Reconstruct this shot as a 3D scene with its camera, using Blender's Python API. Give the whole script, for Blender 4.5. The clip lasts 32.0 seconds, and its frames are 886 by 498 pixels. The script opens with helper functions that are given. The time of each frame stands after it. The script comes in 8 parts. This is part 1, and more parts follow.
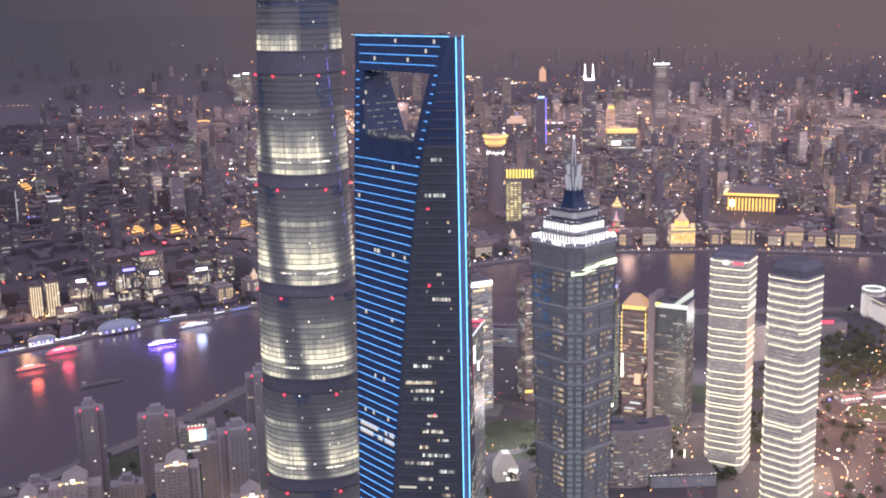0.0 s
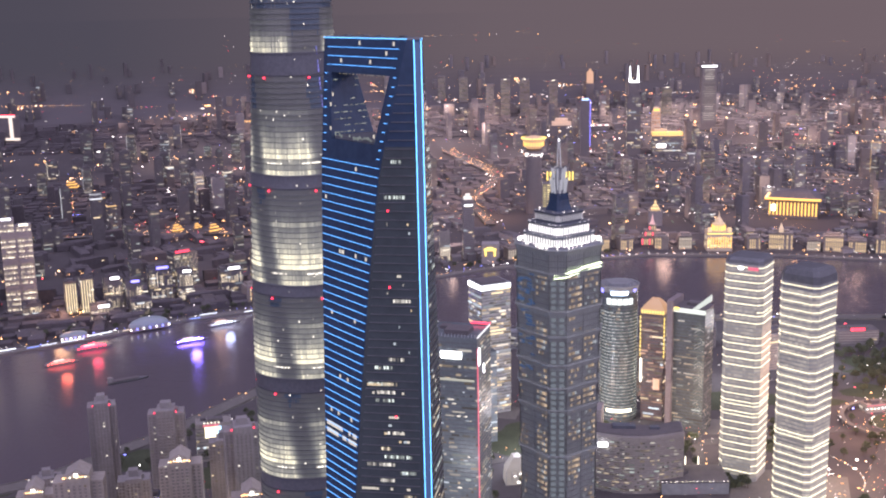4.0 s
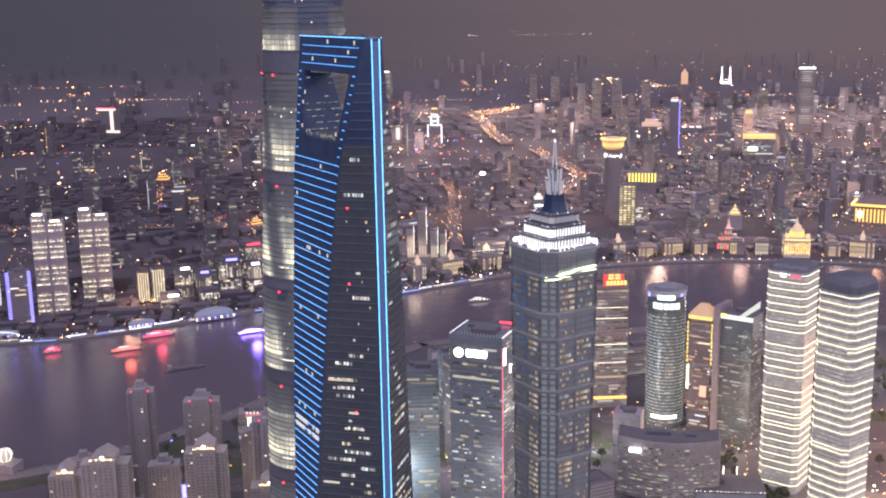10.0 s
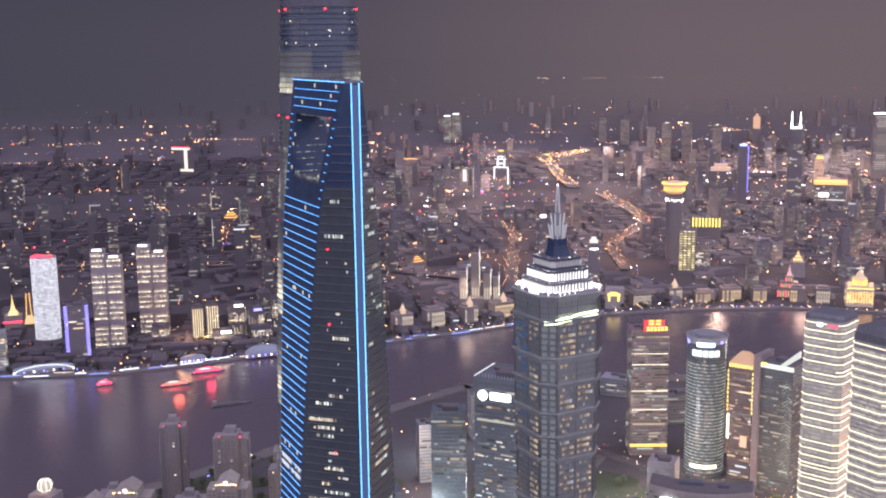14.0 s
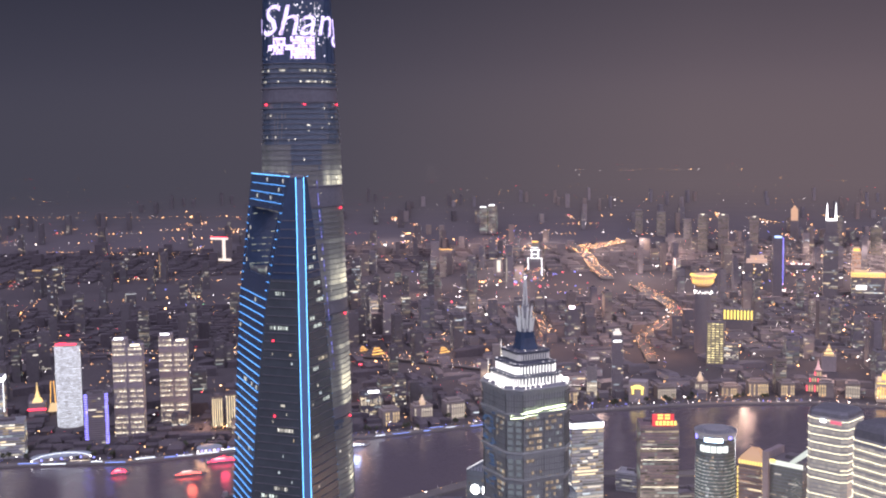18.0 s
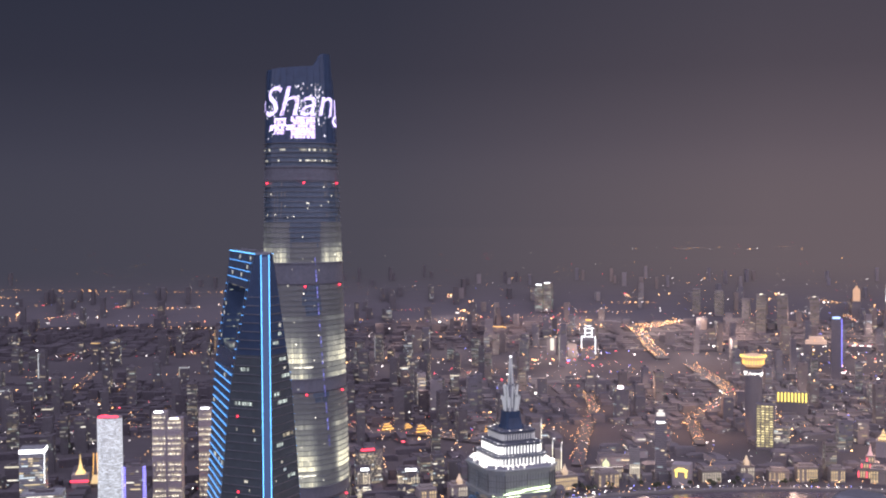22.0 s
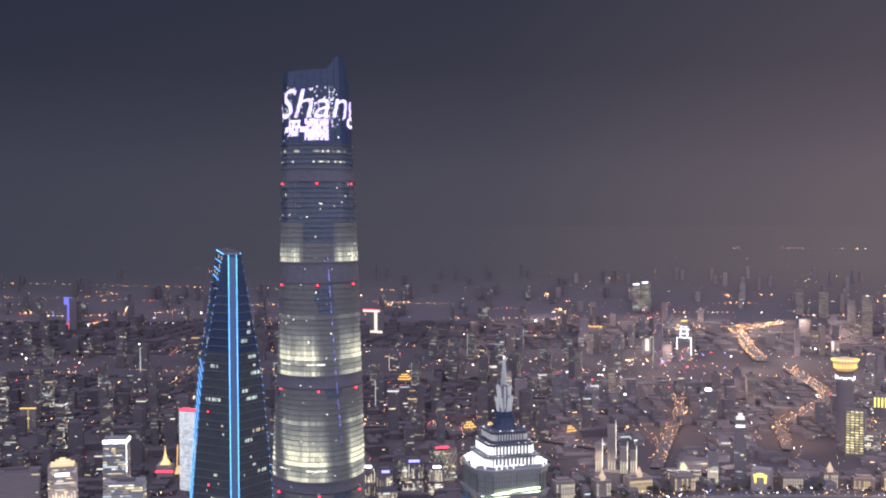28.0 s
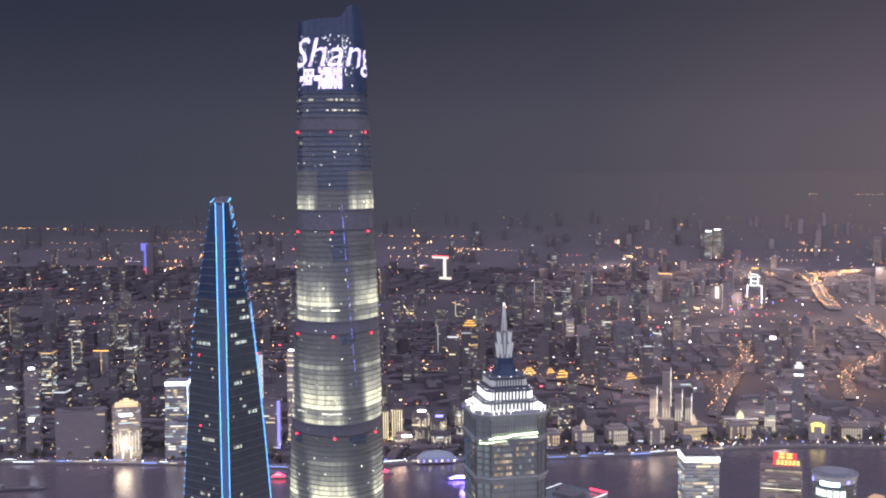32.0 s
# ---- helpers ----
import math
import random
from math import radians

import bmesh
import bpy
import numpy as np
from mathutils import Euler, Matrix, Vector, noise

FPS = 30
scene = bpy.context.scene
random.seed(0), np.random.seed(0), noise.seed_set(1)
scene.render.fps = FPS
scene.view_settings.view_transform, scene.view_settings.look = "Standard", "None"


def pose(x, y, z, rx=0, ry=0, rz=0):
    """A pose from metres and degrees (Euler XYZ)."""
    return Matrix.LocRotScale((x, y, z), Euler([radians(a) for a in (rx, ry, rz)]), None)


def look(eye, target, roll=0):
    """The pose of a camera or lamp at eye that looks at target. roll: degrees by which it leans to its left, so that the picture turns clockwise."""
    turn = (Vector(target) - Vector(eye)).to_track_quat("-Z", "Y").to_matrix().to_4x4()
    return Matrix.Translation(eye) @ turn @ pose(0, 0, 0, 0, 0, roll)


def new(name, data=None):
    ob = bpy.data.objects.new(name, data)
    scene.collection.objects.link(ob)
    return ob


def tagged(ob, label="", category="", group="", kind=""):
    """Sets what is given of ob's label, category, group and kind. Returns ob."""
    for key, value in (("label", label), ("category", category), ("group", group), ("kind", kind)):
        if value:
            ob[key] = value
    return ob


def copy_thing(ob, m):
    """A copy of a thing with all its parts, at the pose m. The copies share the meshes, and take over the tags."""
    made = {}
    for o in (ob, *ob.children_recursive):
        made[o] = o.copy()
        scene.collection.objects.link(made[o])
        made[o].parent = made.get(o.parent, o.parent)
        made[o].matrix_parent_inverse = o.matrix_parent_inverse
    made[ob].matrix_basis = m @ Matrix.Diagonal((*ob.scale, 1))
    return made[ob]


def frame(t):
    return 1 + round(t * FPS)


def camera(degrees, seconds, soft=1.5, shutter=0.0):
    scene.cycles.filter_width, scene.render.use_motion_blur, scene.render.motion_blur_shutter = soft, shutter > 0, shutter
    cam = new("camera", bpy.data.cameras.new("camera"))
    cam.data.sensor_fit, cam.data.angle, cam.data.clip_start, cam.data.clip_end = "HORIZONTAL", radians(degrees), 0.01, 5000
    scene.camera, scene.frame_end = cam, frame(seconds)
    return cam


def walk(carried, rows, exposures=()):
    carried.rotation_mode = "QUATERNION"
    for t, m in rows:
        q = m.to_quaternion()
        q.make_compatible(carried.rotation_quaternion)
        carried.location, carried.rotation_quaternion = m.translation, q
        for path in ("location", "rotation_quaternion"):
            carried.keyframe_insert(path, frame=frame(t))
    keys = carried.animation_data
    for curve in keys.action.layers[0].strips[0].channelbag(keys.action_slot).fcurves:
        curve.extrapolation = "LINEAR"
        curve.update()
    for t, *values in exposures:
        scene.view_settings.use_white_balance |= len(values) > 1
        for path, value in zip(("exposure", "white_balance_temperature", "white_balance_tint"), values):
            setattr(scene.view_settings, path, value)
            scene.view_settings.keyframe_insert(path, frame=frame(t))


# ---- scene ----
cam = camera(43.1, 32.0, soft=2.05)
PATH = [
    (0, (-2.663, -6.378, 507.707), (-2.742, -4.427, 507.275), -1.2),
    (0.5, (3.405, -6.094, 507.689), (3.313, -4.143, 507.258), -1.3),
    (1, (9.321, -5.812, 507.655), (9.218, -3.861, 507.225), -1.3),
    (1.5, (15.106, -5.536, 507.604), (14.992, -3.586, 507.175), -1.3),
    (2, (20.813, -5.26, 507.539), (20.689, -3.311, 507.11), -1.3),
    (2.5, (26.504, -4.963, 507.469), (26.37, -3.014, 507.04), -1.3),
    (3, (32.251, -4.604, 507.413), (32.105, -2.656, 506.985), -1.2),
    (3.5, (38.097, -4.171, 507.359), (37.934, -2.224, 506.931), -1.2),
    (5.5, (61.569, -2.237, 506.798), (61.343, -0.296, 506.372), -1.1),
    (6, (67.426, -1.673, 506.745), (67.181, 0.265, 506.319), -1.1),
    (6.5, (73.313, -1.041, 506.717), (73.051, 0.896, 506.292), -1.0),
    (7, (79.217, -0.356, 506.688), (78.941, 1.579, 506.262), -1.0),
    (7.5, (85.104, 0.358, 506.664), (84.814, 2.29, 506.237), -1.0),
    (8, (90.986, 1.084, 506.642), (90.683, 3.015, 506.215), -1.0),
    (8.5, (96.884, 1.831, 506.623), (96.569, 3.759, 506.196), -1.0),
    (9, (102.843, 2.607, 506.615), (102.513, 4.533, 506.188), -1.0),
    (9.5, (108.818, 3.436, 506.591), (108.471, 5.359, 506.164), -0.9),
    (10, (114.771, 4.325, 506.588), (114.407, 6.244, 506.161), -0.9),
    (10.5, (120.735, 5.267, 506.617), (120.356, 7.184, 506.19), -0.8),
    (11, (126.731, 6.242, 506.668), (126.336, 8.155, 506.24), -0.9),
    (11.5, (132.679, 7.234, 506.701), (132.266, 9.143, 506.273), -0.8),
    (12, (138.667, 8.271, 506.745), (138.237, 10.176, 506.317), -0.8),
    (12.5, (144.698, 9.356, 506.796), (144.242, 11.259, 506.384), -0.8),
    (13, (150.799, 10.512, 506.869), (150.321, 12.414, 506.478), -0.8),
    (13.5, (156.856, 11.714, 506.942), (156.366, 13.617, 506.57), -0.7),
    (14, (162.933, 12.984, 507.016), (162.43, 14.887, 506.663), -0.7),
    (14.5, (169.093, 14.339, 507.105), (168.581, 16.244, 506.772), -0.7),
    (16.5, (194.025, 20.046, 507.87), (193.468, 21.951, 507.618), -0.7),
    (17, (200.307, 21.51, 507.952), (199.741, 23.414, 507.72), -0.7),
    (17.5, (206.544, 22.944, 508.013), (205.967, 24.847, 507.8), -0.6),
    (18, (212.831, 24.378, 508.063), (212.241, 26.28, 507.87), -0.7),
    (18.5, (219.108, 25.798, 508.12), (218.503, 27.697, 507.948), -0.7),
    (19, (225.43, 27.265, 508.174), (224.812, 29.161, 508.023), -0.7),
    (19.5, (231.725, 28.785, 508.208), (231.093, 30.678, 508.08), -0.8),
    (20, (238.015, 30.42, 508.236), (237.37, 32.31, 508.129), -0.8),
    (20.5, (244.266, 32.165, 508.267), (243.608, 34.051, 508.18), -0.7),
    (21, (250.454, 33.982, 508.303), (249.783, 35.865, 508.237), -0.5),
    (21.5, (256.603, 35.839, 508.367), (255.915, 37.716, 508.313), -0.4),
    (22, (262.765, 37.761, 508.439), (262.06, 39.631, 508.384), -0.4),
    (22.5, (268.955, 39.761, 508.518), (268.245, 41.629, 508.463), -0.4),
    (23, (275.141, 41.818, 508.596), (274.428, 43.686, 508.541), -0.4),
    (23.5, (281.293, 43.907, 508.671), (280.566, 45.769, 508.617), -0.4),
    (24, (287.411, 46.026, 508.75), (286.665, 47.881, 508.695), -0.4),
    (24.5, (293.455, 48.159, 508.835), (292.689, 50.006, 508.78), -0.3),
    (25, (299.388, 50.288, 508.919), (298.602, 52.126, 508.864), -0.3),
    (25.5, (305.304, 52.465, 508.993), (304.501, 54.296, 508.937), -0.3),
    (27.5, (328.873, 61.3, 509.535), (328.002, 63.099, 509.478), -0.3),
    (28, (334.712, 63.538, 509.603), (333.819, 65.327, 509.546), -0.3),
    (28.5, (340.597, 65.844, 509.685), (339.686, 67.623, 509.629), -0.5),
    (29, (346.51, 68.201, 509.772), (345.584, 69.973, 509.717), -0.5),
    (29.5, (352.453, 70.594, 509.859), (351.509, 72.356, 509.803), -0.5),
    (30, (358.43, 73.005, 509.939), (357.466, 74.757, 509.881), -0.4),
    (30.5, (364.461, 75.427, 510.011), (363.482, 77.17, 509.946), -0.4),
    (31, (370.557, 77.87, 510.078), (369.564, 79.604, 509.983), -0.4),
    (31.5, (376.718, 80.362, 510.123), (375.713, 82.086, 510.0), -0.6),
    (32, (382.846, 82.805, 510.149), (381.827, 84.519, 509.998), -0.5),
]
walk(cam, [(t, look(eye, target, roll)) for t, eye, target, roll in PATH], ((0, 0.89, 6520, 14), (14, 0.88, 6530, 14), (21, 0.83, 6560, 10), (24.5, 0.84, 6430, 8), (32, 0.88, 6360, 7)))

# ---- sky and light ----
world = bpy.data.worlds.new("night_sky")
scene.world = world
world.use_nodes = True
wn = world.node_tree
wn.nodes.clear()
w_out = wn.nodes.new("ShaderNodeOutputWorld")
w_bg = wn.nodes.new("ShaderNodeBackground")
w_co = wn.nodes.new("ShaderNodeTexCoord")
w_sep = wn.nodes.new("ShaderNodeSeparateXYZ")
w_ramp = wn.nodes.new("ShaderNodeValToRGB")
w_side = wn.nodes.new("ShaderNodeValToRGB")
w_mix = wn.nodes.new("ShaderNodeMix")
w_mix.data_type = "RGBA"
w_mix.blend_type = "MULTIPLY"
w_mix.inputs[0].default_value = 1.0
wn.links.new(w_co.outputs["Generated"], w_sep.inputs[0])
wn.links.new(w_sep.outputs["Z"], w_ramp.inputs[0])
w_half = wn.nodes.new("ShaderNodeMath")
w_half.operation = "MULTIPLY_ADD"
w_half.inputs[1].default_value, w_half.inputs[2].default_value = 0.5, 0.5
wn.links.new(w_sep.outputs["X"], w_half.inputs[0])
wn.links.new(w_half.outputs[0], w_side.inputs[0])
wn.links.new(w_ramp.outputs[0], w_mix.inputs[6])
wn.links.new(w_side.outputs[0], w_mix.inputs[7])
# The lowest strip of sky takes the tone of the far plain.
w_rim = wn.nodes.new("ShaderNodeMix")
w_rim.data_type = "RGBA"
w_rise = wn.nodes.new("ShaderNodeMapRange")
w_rise.interpolation_type = "SMOOTHSTEP"
w_rise.inputs["From Min"].default_value, w_rise.inputs["From Max"].default_value = -0.012, 0.075
wn.links.new(w_sep.outputs["Z"], w_rise.inputs[0])
wn.links.new(w_rise.outputs[0], w_rim.inputs[0])
w_low = wn.nodes.new("ShaderNodeMix")
w_low.data_type, w_low.blend_type = "RGBA", "MULTIPLY"
w_low.inputs[0].default_value = 1.0
w_low.inputs[6].default_value = (0.066, 0.059, 0.070, 1)
wn.links.new(w_side.outputs[0], w_low.inputs[7])
wn.links.new(w_low.outputs[2], w_rim.inputs[6])
wn.links.new(w_mix.outputs[2], w_rim.inputs[7])
wn.links.new(w_rim.outputs[2], w_bg.inputs[0])
wn.links.new(w_bg.outputs[0], w_out.inputs[0])


def stops(ramp, rows):
    while len(ramp.elements) < len(rows):
        ramp.elements.new(0.5)
    for e, (at, c) in zip(ramp.elements, rows):
        e.position, e.color = at, (*c, 1)


# Sodium-lit haze over the roofs, thinning to a slate night sky.
stops(w_ramp.color_ramp, [(0.0, (0.067, 0.060, 0.071)), (0.045, (0.060, 0.054, 0.067)), (0.13, (0.037, 0.035, 0.047)), (0.26, (0.024, 0.026, 0.039))])
SIDE_TINT = [(0.12, (0.46, 0.52, 0.65)), (0.30, (0.65, 0.67, 0.76)), (0.46, (1.22, 1.08, 1.05)), (0.66, (1.40, 1.18, 1.12))]
stops(w_side.color_ramp, SIDE_TINT)
w_bg.inputs[1].default_value = 1.0

glow = new("city_sky_glow", bpy.data.lights.new("city_sky_glow", "SUN"))
glow.data.energy, glow.data.angle, glow.data.color = 1.66, radians(176), (0.99, 0.88, 1.21)
glow.matrix_world = pose(0, 0, 3000, 58, 0, 18)

# ---- materials ----


def nodes_of(name):
    m = bpy.data.materials.new(name)
    m.use_nodes = True
    return m, m.node_tree, m.node_tree.nodes["Principled BSDF"]


def surface(name, base, rough=0.7, metal=0.0, spread=0.25, grain=6.0, bump=0.0, wide=60.0):
    """A painted, stone or metal surface with grain and wider stains."""
    m, t, p = nodes_of(name)
    co = t.nodes.new("ShaderNodeTexCoord")
    fine, broad = t.nodes.new("ShaderNodeTexNoise"), t.nodes.new("ShaderNodeTexNoise")
    fine.inputs["Scale"].default_value = 1.0 / grain
    broad.inputs["Scale"].default_value = 1.0 / wide
    fine.inputs["Detail"].default_value = 3
    t.links.new(co.outputs["Object"], fine.inputs[0])
    t.links.new(co.outputs["Object"], broad.inputs[0])
    add = t.nodes.new("ShaderNodeMath")
    t.links.new(fine.outputs[0], add.inputs[0])
    t.links.new(broad.outputs[0], add.inputs[1])
    info = t.nodes.new("ShaderNodeObjectInfo")
    more = t.nodes.new("ShaderNodeMath")
    more.operation = "MULTIPLY_ADD"
    t.links.new(info.outputs["Random"], more.inputs[0])
    more.inputs[1].default_value = 0.4
    t.links.new(add.outputs[0], more.inputs[2])
    ramp = t.nodes.new("ShaderNodeValToRGB")
    lo, hi = [c * (1 - spread) for c in base], [min(1, c * (1 + spread)) for c in base]
    stops(ramp.color_ramp, [(0.35, lo), (0.95, hi)])
    half = t.nodes.new("ShaderNodeMath")
    half.operation = "MULTIPLY"
    half.inputs[1].default_value = 0.55
    t.links.new(more.outputs[0], half.inputs[0])
    t.links.new(half.outputs[0], ramp.inputs[0])
    t.links.new(ramp.outputs[0], p.inputs["Base Color"])
    p.inputs["Roughness"].default_value = rough
    p.inputs["Metallic"].default_value = metal
    p.inputs["Specular IOR Level"].default_value = 0.3
    if bump:
        b = t.nodes.new("ShaderNodeBump")
        b.inputs["Strength"].default_value = bump
        b.inputs["Distance"].default_value = 0.3
        t.links.new(fine.outputs[0], b.inputs["Height"])
        t.links.new(b.outputs[0], p.inputs["Normal"])
    return m


def lit(name, color, power, low=0.25, base=0.05, steep=1.0):
    """Something that gives off light; each separate piece has its own brightness."""
    m, t, p = nodes_of(name)
    geo = t.nodes.new("ShaderNodeNewGeometry")
    span = t.nodes.new("ShaderNodeMapRange")
    span.inputs["To Min"].default_value = power * low
    span.inputs["To Max"].default_value = power
    bend = t.nodes.new("ShaderNodeMath")
    bend.operation = "POWER"
    bend.inputs[1].default_value = steep
    t.links.new(geo.outputs["Random Per Island"], bend.inputs[0])
    t.links.new(bend.outputs[0], span.inputs[0])
    p.inputs["Base Color"].default_value = (base, base, base, 1)
    p.inputs["Emission Color"].default_value = (*color, 1)
    t.links.new(span.outputs[0], p.inputs["Emission Strength"])
    p.inputs["Roughness"].default_value = 0.4
    m.cycles.emission_sampling = "NONE"
    return m


def led(name, color, power, sample=False):
    m, t, p = nodes_of(name)
    p.inputs["Base Color"].default_value = (0.1, 0.1, 0.1, 1)
    p.inputs["Emission Color"].default_value = (*color, 1)
    p.inputs["Emission Strength"].default_value = power
    if not sample:
        m.cycles.emission_sampling = "NONE"
    return m


GLASS_BLUE = surface("navy_curtain_glass", (0.044, 0.072, 0.126), 0.18, 0.0, 0.3, 5.0)
TEAL_GLASS = surface("teal_grey_glass", (0.17, 0.20, 0.22), 0.25, 0.0, 0.3, 4.0)
GLASS_GREY = surface("grey_curtain_glass", (0.32, 0.34, 0.36), 0.28, 0.0, 0.35, 5.0)
STEEL = surface("brushed_steel", (0.40, 0.42, 0.46), 0.4, 0.25, 0.2, 3.0)
DARK_METAL = surface("dark_metal", (0.16, 0.17, 0.19), 0.45, 0.2, 0.25, 3.0)
CONCRETE = surface("weathered_concrete", (0.33, 0.31, 0.315), 0.85, 0, 0.2, 5.0, 0.2)
BEIGE = surface("beige_stucco", (0.42, 0.375, 0.345), 0.85, 0, 0.25, 4.0, 0.2)
PALE = surface("pale_stone_cladding", (0.33, 0.315, 0.30), 0.7, 0, 0.25, 5.0)
ROOF = surface("roof_felt", (0.15, 0.142, 0.151), 0.9, 0, 0.2, 6.0)
CITY = surface("city_walls", (0.182, 0.174, 0.184), 0.85, 0, 0.12, 9.0, 0, 300.0)
# Darker wall copies for the dim side stand in for its weaker light.
DIM_TOWN = surface("old_grey_brick", (0.108, 0.10, 0.112), 0.9, 0, 0.3, 5.0, 0, 120.0)
DIM_TOWER = surface("dimmed_tower_walls", (0.125, 0.12, 0.13), 0.9, 0, 0.25, 8.0, 0, 200.0)
TOWER_WALLS = [surface("pale_tower_render", (0.245, 0.232, 0.24), 0.85, 0, 0.2, 9.0, 0, 200.0), surface("beige_tower_tile", (0.225, 0.20, 0.187), 0.8, 0, 0.2, 7.0, 0, 200.0), surface("grey_tower_concrete", (0.19, 0.187, 0.205), 0.85, 0, 0.25, 8.0, 0, 200.0)]
GROUND = surface("city_ground", (0.090, 0.084, 0.091), 0.9, 0, 0.16, 14.0, 0, 220.0)
ASPHALT = surface("asphalt", (0.13, 0.125, 0.128), 0.85, 0, 0.3, 3.0)
PAVING = surface("quay_paving", (0.17, 0.165, 0.16), 0.8, 0, 0.25, 4.0)
LEAF = surface("night_foliage", (0.085, 0.10, 0.065), 0.8, 0, 0.5, 3.0)
BARK = surface("bark", (0.10, 0.08, 0.06), 0.9, 0, 0.3, 1.0)
HULL = surface("painted_hull", (0.26, 0.26, 0.27), 0.5, 0, 0.2, 2.0)

WARM = lit("warm_window", (1.0, 0.78, 0.48), 0.95, 0.07, 0.05, 1.6)
NEUTRAL = lit("neutral_window", (1.0, 0.92, 0.78), 0.9, 0.07, 0.05, 1.6)
COOL = lit("cool_window", (0.80, 0.92, 1.0), 0.75, 0.07, 0.05, 1.6)
DIM = [lit("dim_%s_window" % n, c, 0.36, 0.04, 0.06, 1.8) for n, c in (("warm", (1.0, 0.80, 0.55)), ("neutral", (1.0, 0.94, 0.82)), ("green", (0.86, 1.0, 0.92)))]
EDGE_GLOW = [lit("edge_glow_%s" % n, c, 0.8, 0.3) for n, c in (("cream", (1.0, 0.9, 0.7)), ("gold", (1.0, 0.62, 0.25)), ("white", (0.92, 0.95, 1.0)))]
AMBER = lit("amber_lamp", (1.0, 0.50, 0.19), 8.0, 0.10, 0.05, 2.0)
WHITE_LAMP = lit("white_lamp", (1.0, 0.92, 0.88), 6.5, 0.06, 0.05, 2.0)
RED_LAMP = lit("red_lamp", (1.0, 0.08, 0.12), 4.0, 0.2, 0.05, 1.5)
BLUE_LAMP = lit("blue_lamp", (0.24, 0.26, 1.0), 4.0, 0.2, 0.05, 1.5)
GREEN_LAMP = lit("green_lamp", (0.35, 1.0, 0.5), 1.6, 0.3)
LED_BLUE = led("blue_led_line", (0.10, 0.40, 1.0), 1.2)
LED_CYAN = led("cyan_led_line", (0.12, 0.46, 1.0), 2.3)
LED_CREAM = led("cream_led_line", (1.0, 0.92, 0.70), 2.0)
LED_WHITE = led("white_led", (0.95, 0.95, 1.0), 3.0)
LED_LILAC = lit("lilac_led", (0.66, 0.50, 1.0), 2.2, 0.35)
LED_RED = led("red_led", (1.0, 0.03, 0.07), 2.4)
LED_PINK = led("pink_led", (1.0, 0.16, 0.26), 0.55)
LED_GOLD = led("gold_floodlight", (1.0, 0.50, 0.10), 1.3)
LED_YELLOW = led("yellow_led", (1.0, 0.72, 0.14), 1.4)
LED_INDIGO = led("indigo_led", (0.22, 0.20, 1.0), 2.2)
LED_LIME = led("lime_white_led", (0.86, 1.0, 0.62), 2.8)

# ---- mesh helpers ----


class Shape:
    """Vertices and faces of one mesh, with a material for each face."""

    def __init__(self):
        self.v, self.f, self.m = [], [], []

    def ring_loft(self, rings, mat=0, cap=True):
        n, base = len(rings[0]), len(self.v)
        for r in rings:
            self.v.extend(r)
        for k in range(len(rings) - 1):
            a, b = base + k * n, base + (k + 1) * n
            for i in range(n):
                j = (i + 1) % n
                self.f.append((a + i, a + j, b + j, b + i))
                self.m.append(mat)
        if cap:
            self.f.append(tuple(range(base + n - 1, base - 1, -1)))
            top = base + (len(rings) - 1) * n
            self.f.append(tuple(range(top, top + n)))
            self.m += [mat, mat]
        return self

    def prism(self, poly, z0, z1, mat=0):
        return self.ring_loft([[(x, y, z0) for x, y in poly], [(x, y, z1) for x, y in poly]], mat)

    def box(self, x, y, z0, sx, sy, h, rot=0.0, mat=0):
        return self.prism(rect(x, y, sx, sy, rot), z0, z0 + h, mat)

    def quad(self, a, b, c, d, mat=0):
        k = len(self.v)
        self.v += [a, b, c, d]
        self.f.append((k, k + 1, k + 2, k + 3))
        self.m.append(mat)
        return self

    def bar(self, p, q, r, mat=0):
        """A square bar of half-width r from p to q."""
        p, q = Vector(p), Vector(q)
        way = (q - p).normalized()
        side = way.cross((0, 0, 1))
        side = side.normalized() * r if side.length > 1e-4 else Vector((r, 0, 0))
        up = side.cross(way).normalized() * r
        ring = lambda o: [tuple(o + s * side + u * up) for s, u in ((-1, -1), (1, -1), (1, 1), (-1, 1))]
        return self.ring_loft([ring(p), ring(q)], mat)

    def mesh(self, name, mats):
        me = bpy.data.meshes.new(name)
        me.from_pydata(self.v, [], self.f)
        for m in mats:
            me.materials.append(m)
        if len(mats) > 1:
            me.polygons.foreach_set("material_index", self.m)
        me.update()
        return me


def rect(x, y, sx, sy, rot=0.0):
    c, s = math.cos(rot), math.sin(rot)
    return [(x + u * sx / 2 * c - v * sy / 2 * s, y + u * sx / 2 * s + v * sy / 2 * c) for u, v in ((-1, -1), (1, -1), (1, 1), (-1, 1))]


def circle(x, y, r, n=32, ry=None):
    return [(x + r * math.cos(i * math.tau / n), y + (ry or r) * math.sin(i * math.tau / n)) for i in range(n)]


def thing(name, label, category, at=(0, 0, 0), rot=0.0, group=""):
    ob = new(name)
    ob.empty_display_size = 5
    ob.matrix_world = Matrix.Translation(at) @ Matrix.Rotation(rot, 4, "Z")
    return tagged(ob, label, category, group)


def part(name, shape, mats, parent, label="", kind=""):
    mats = mats if isinstance(mats, (list, tuple)) else [mats]
    ob = new(name, shape.mesh(name, mats) if isinstance(shape, Shape) else shape)
    ob.parent = parent
    return tagged(ob, label, kind=kind)


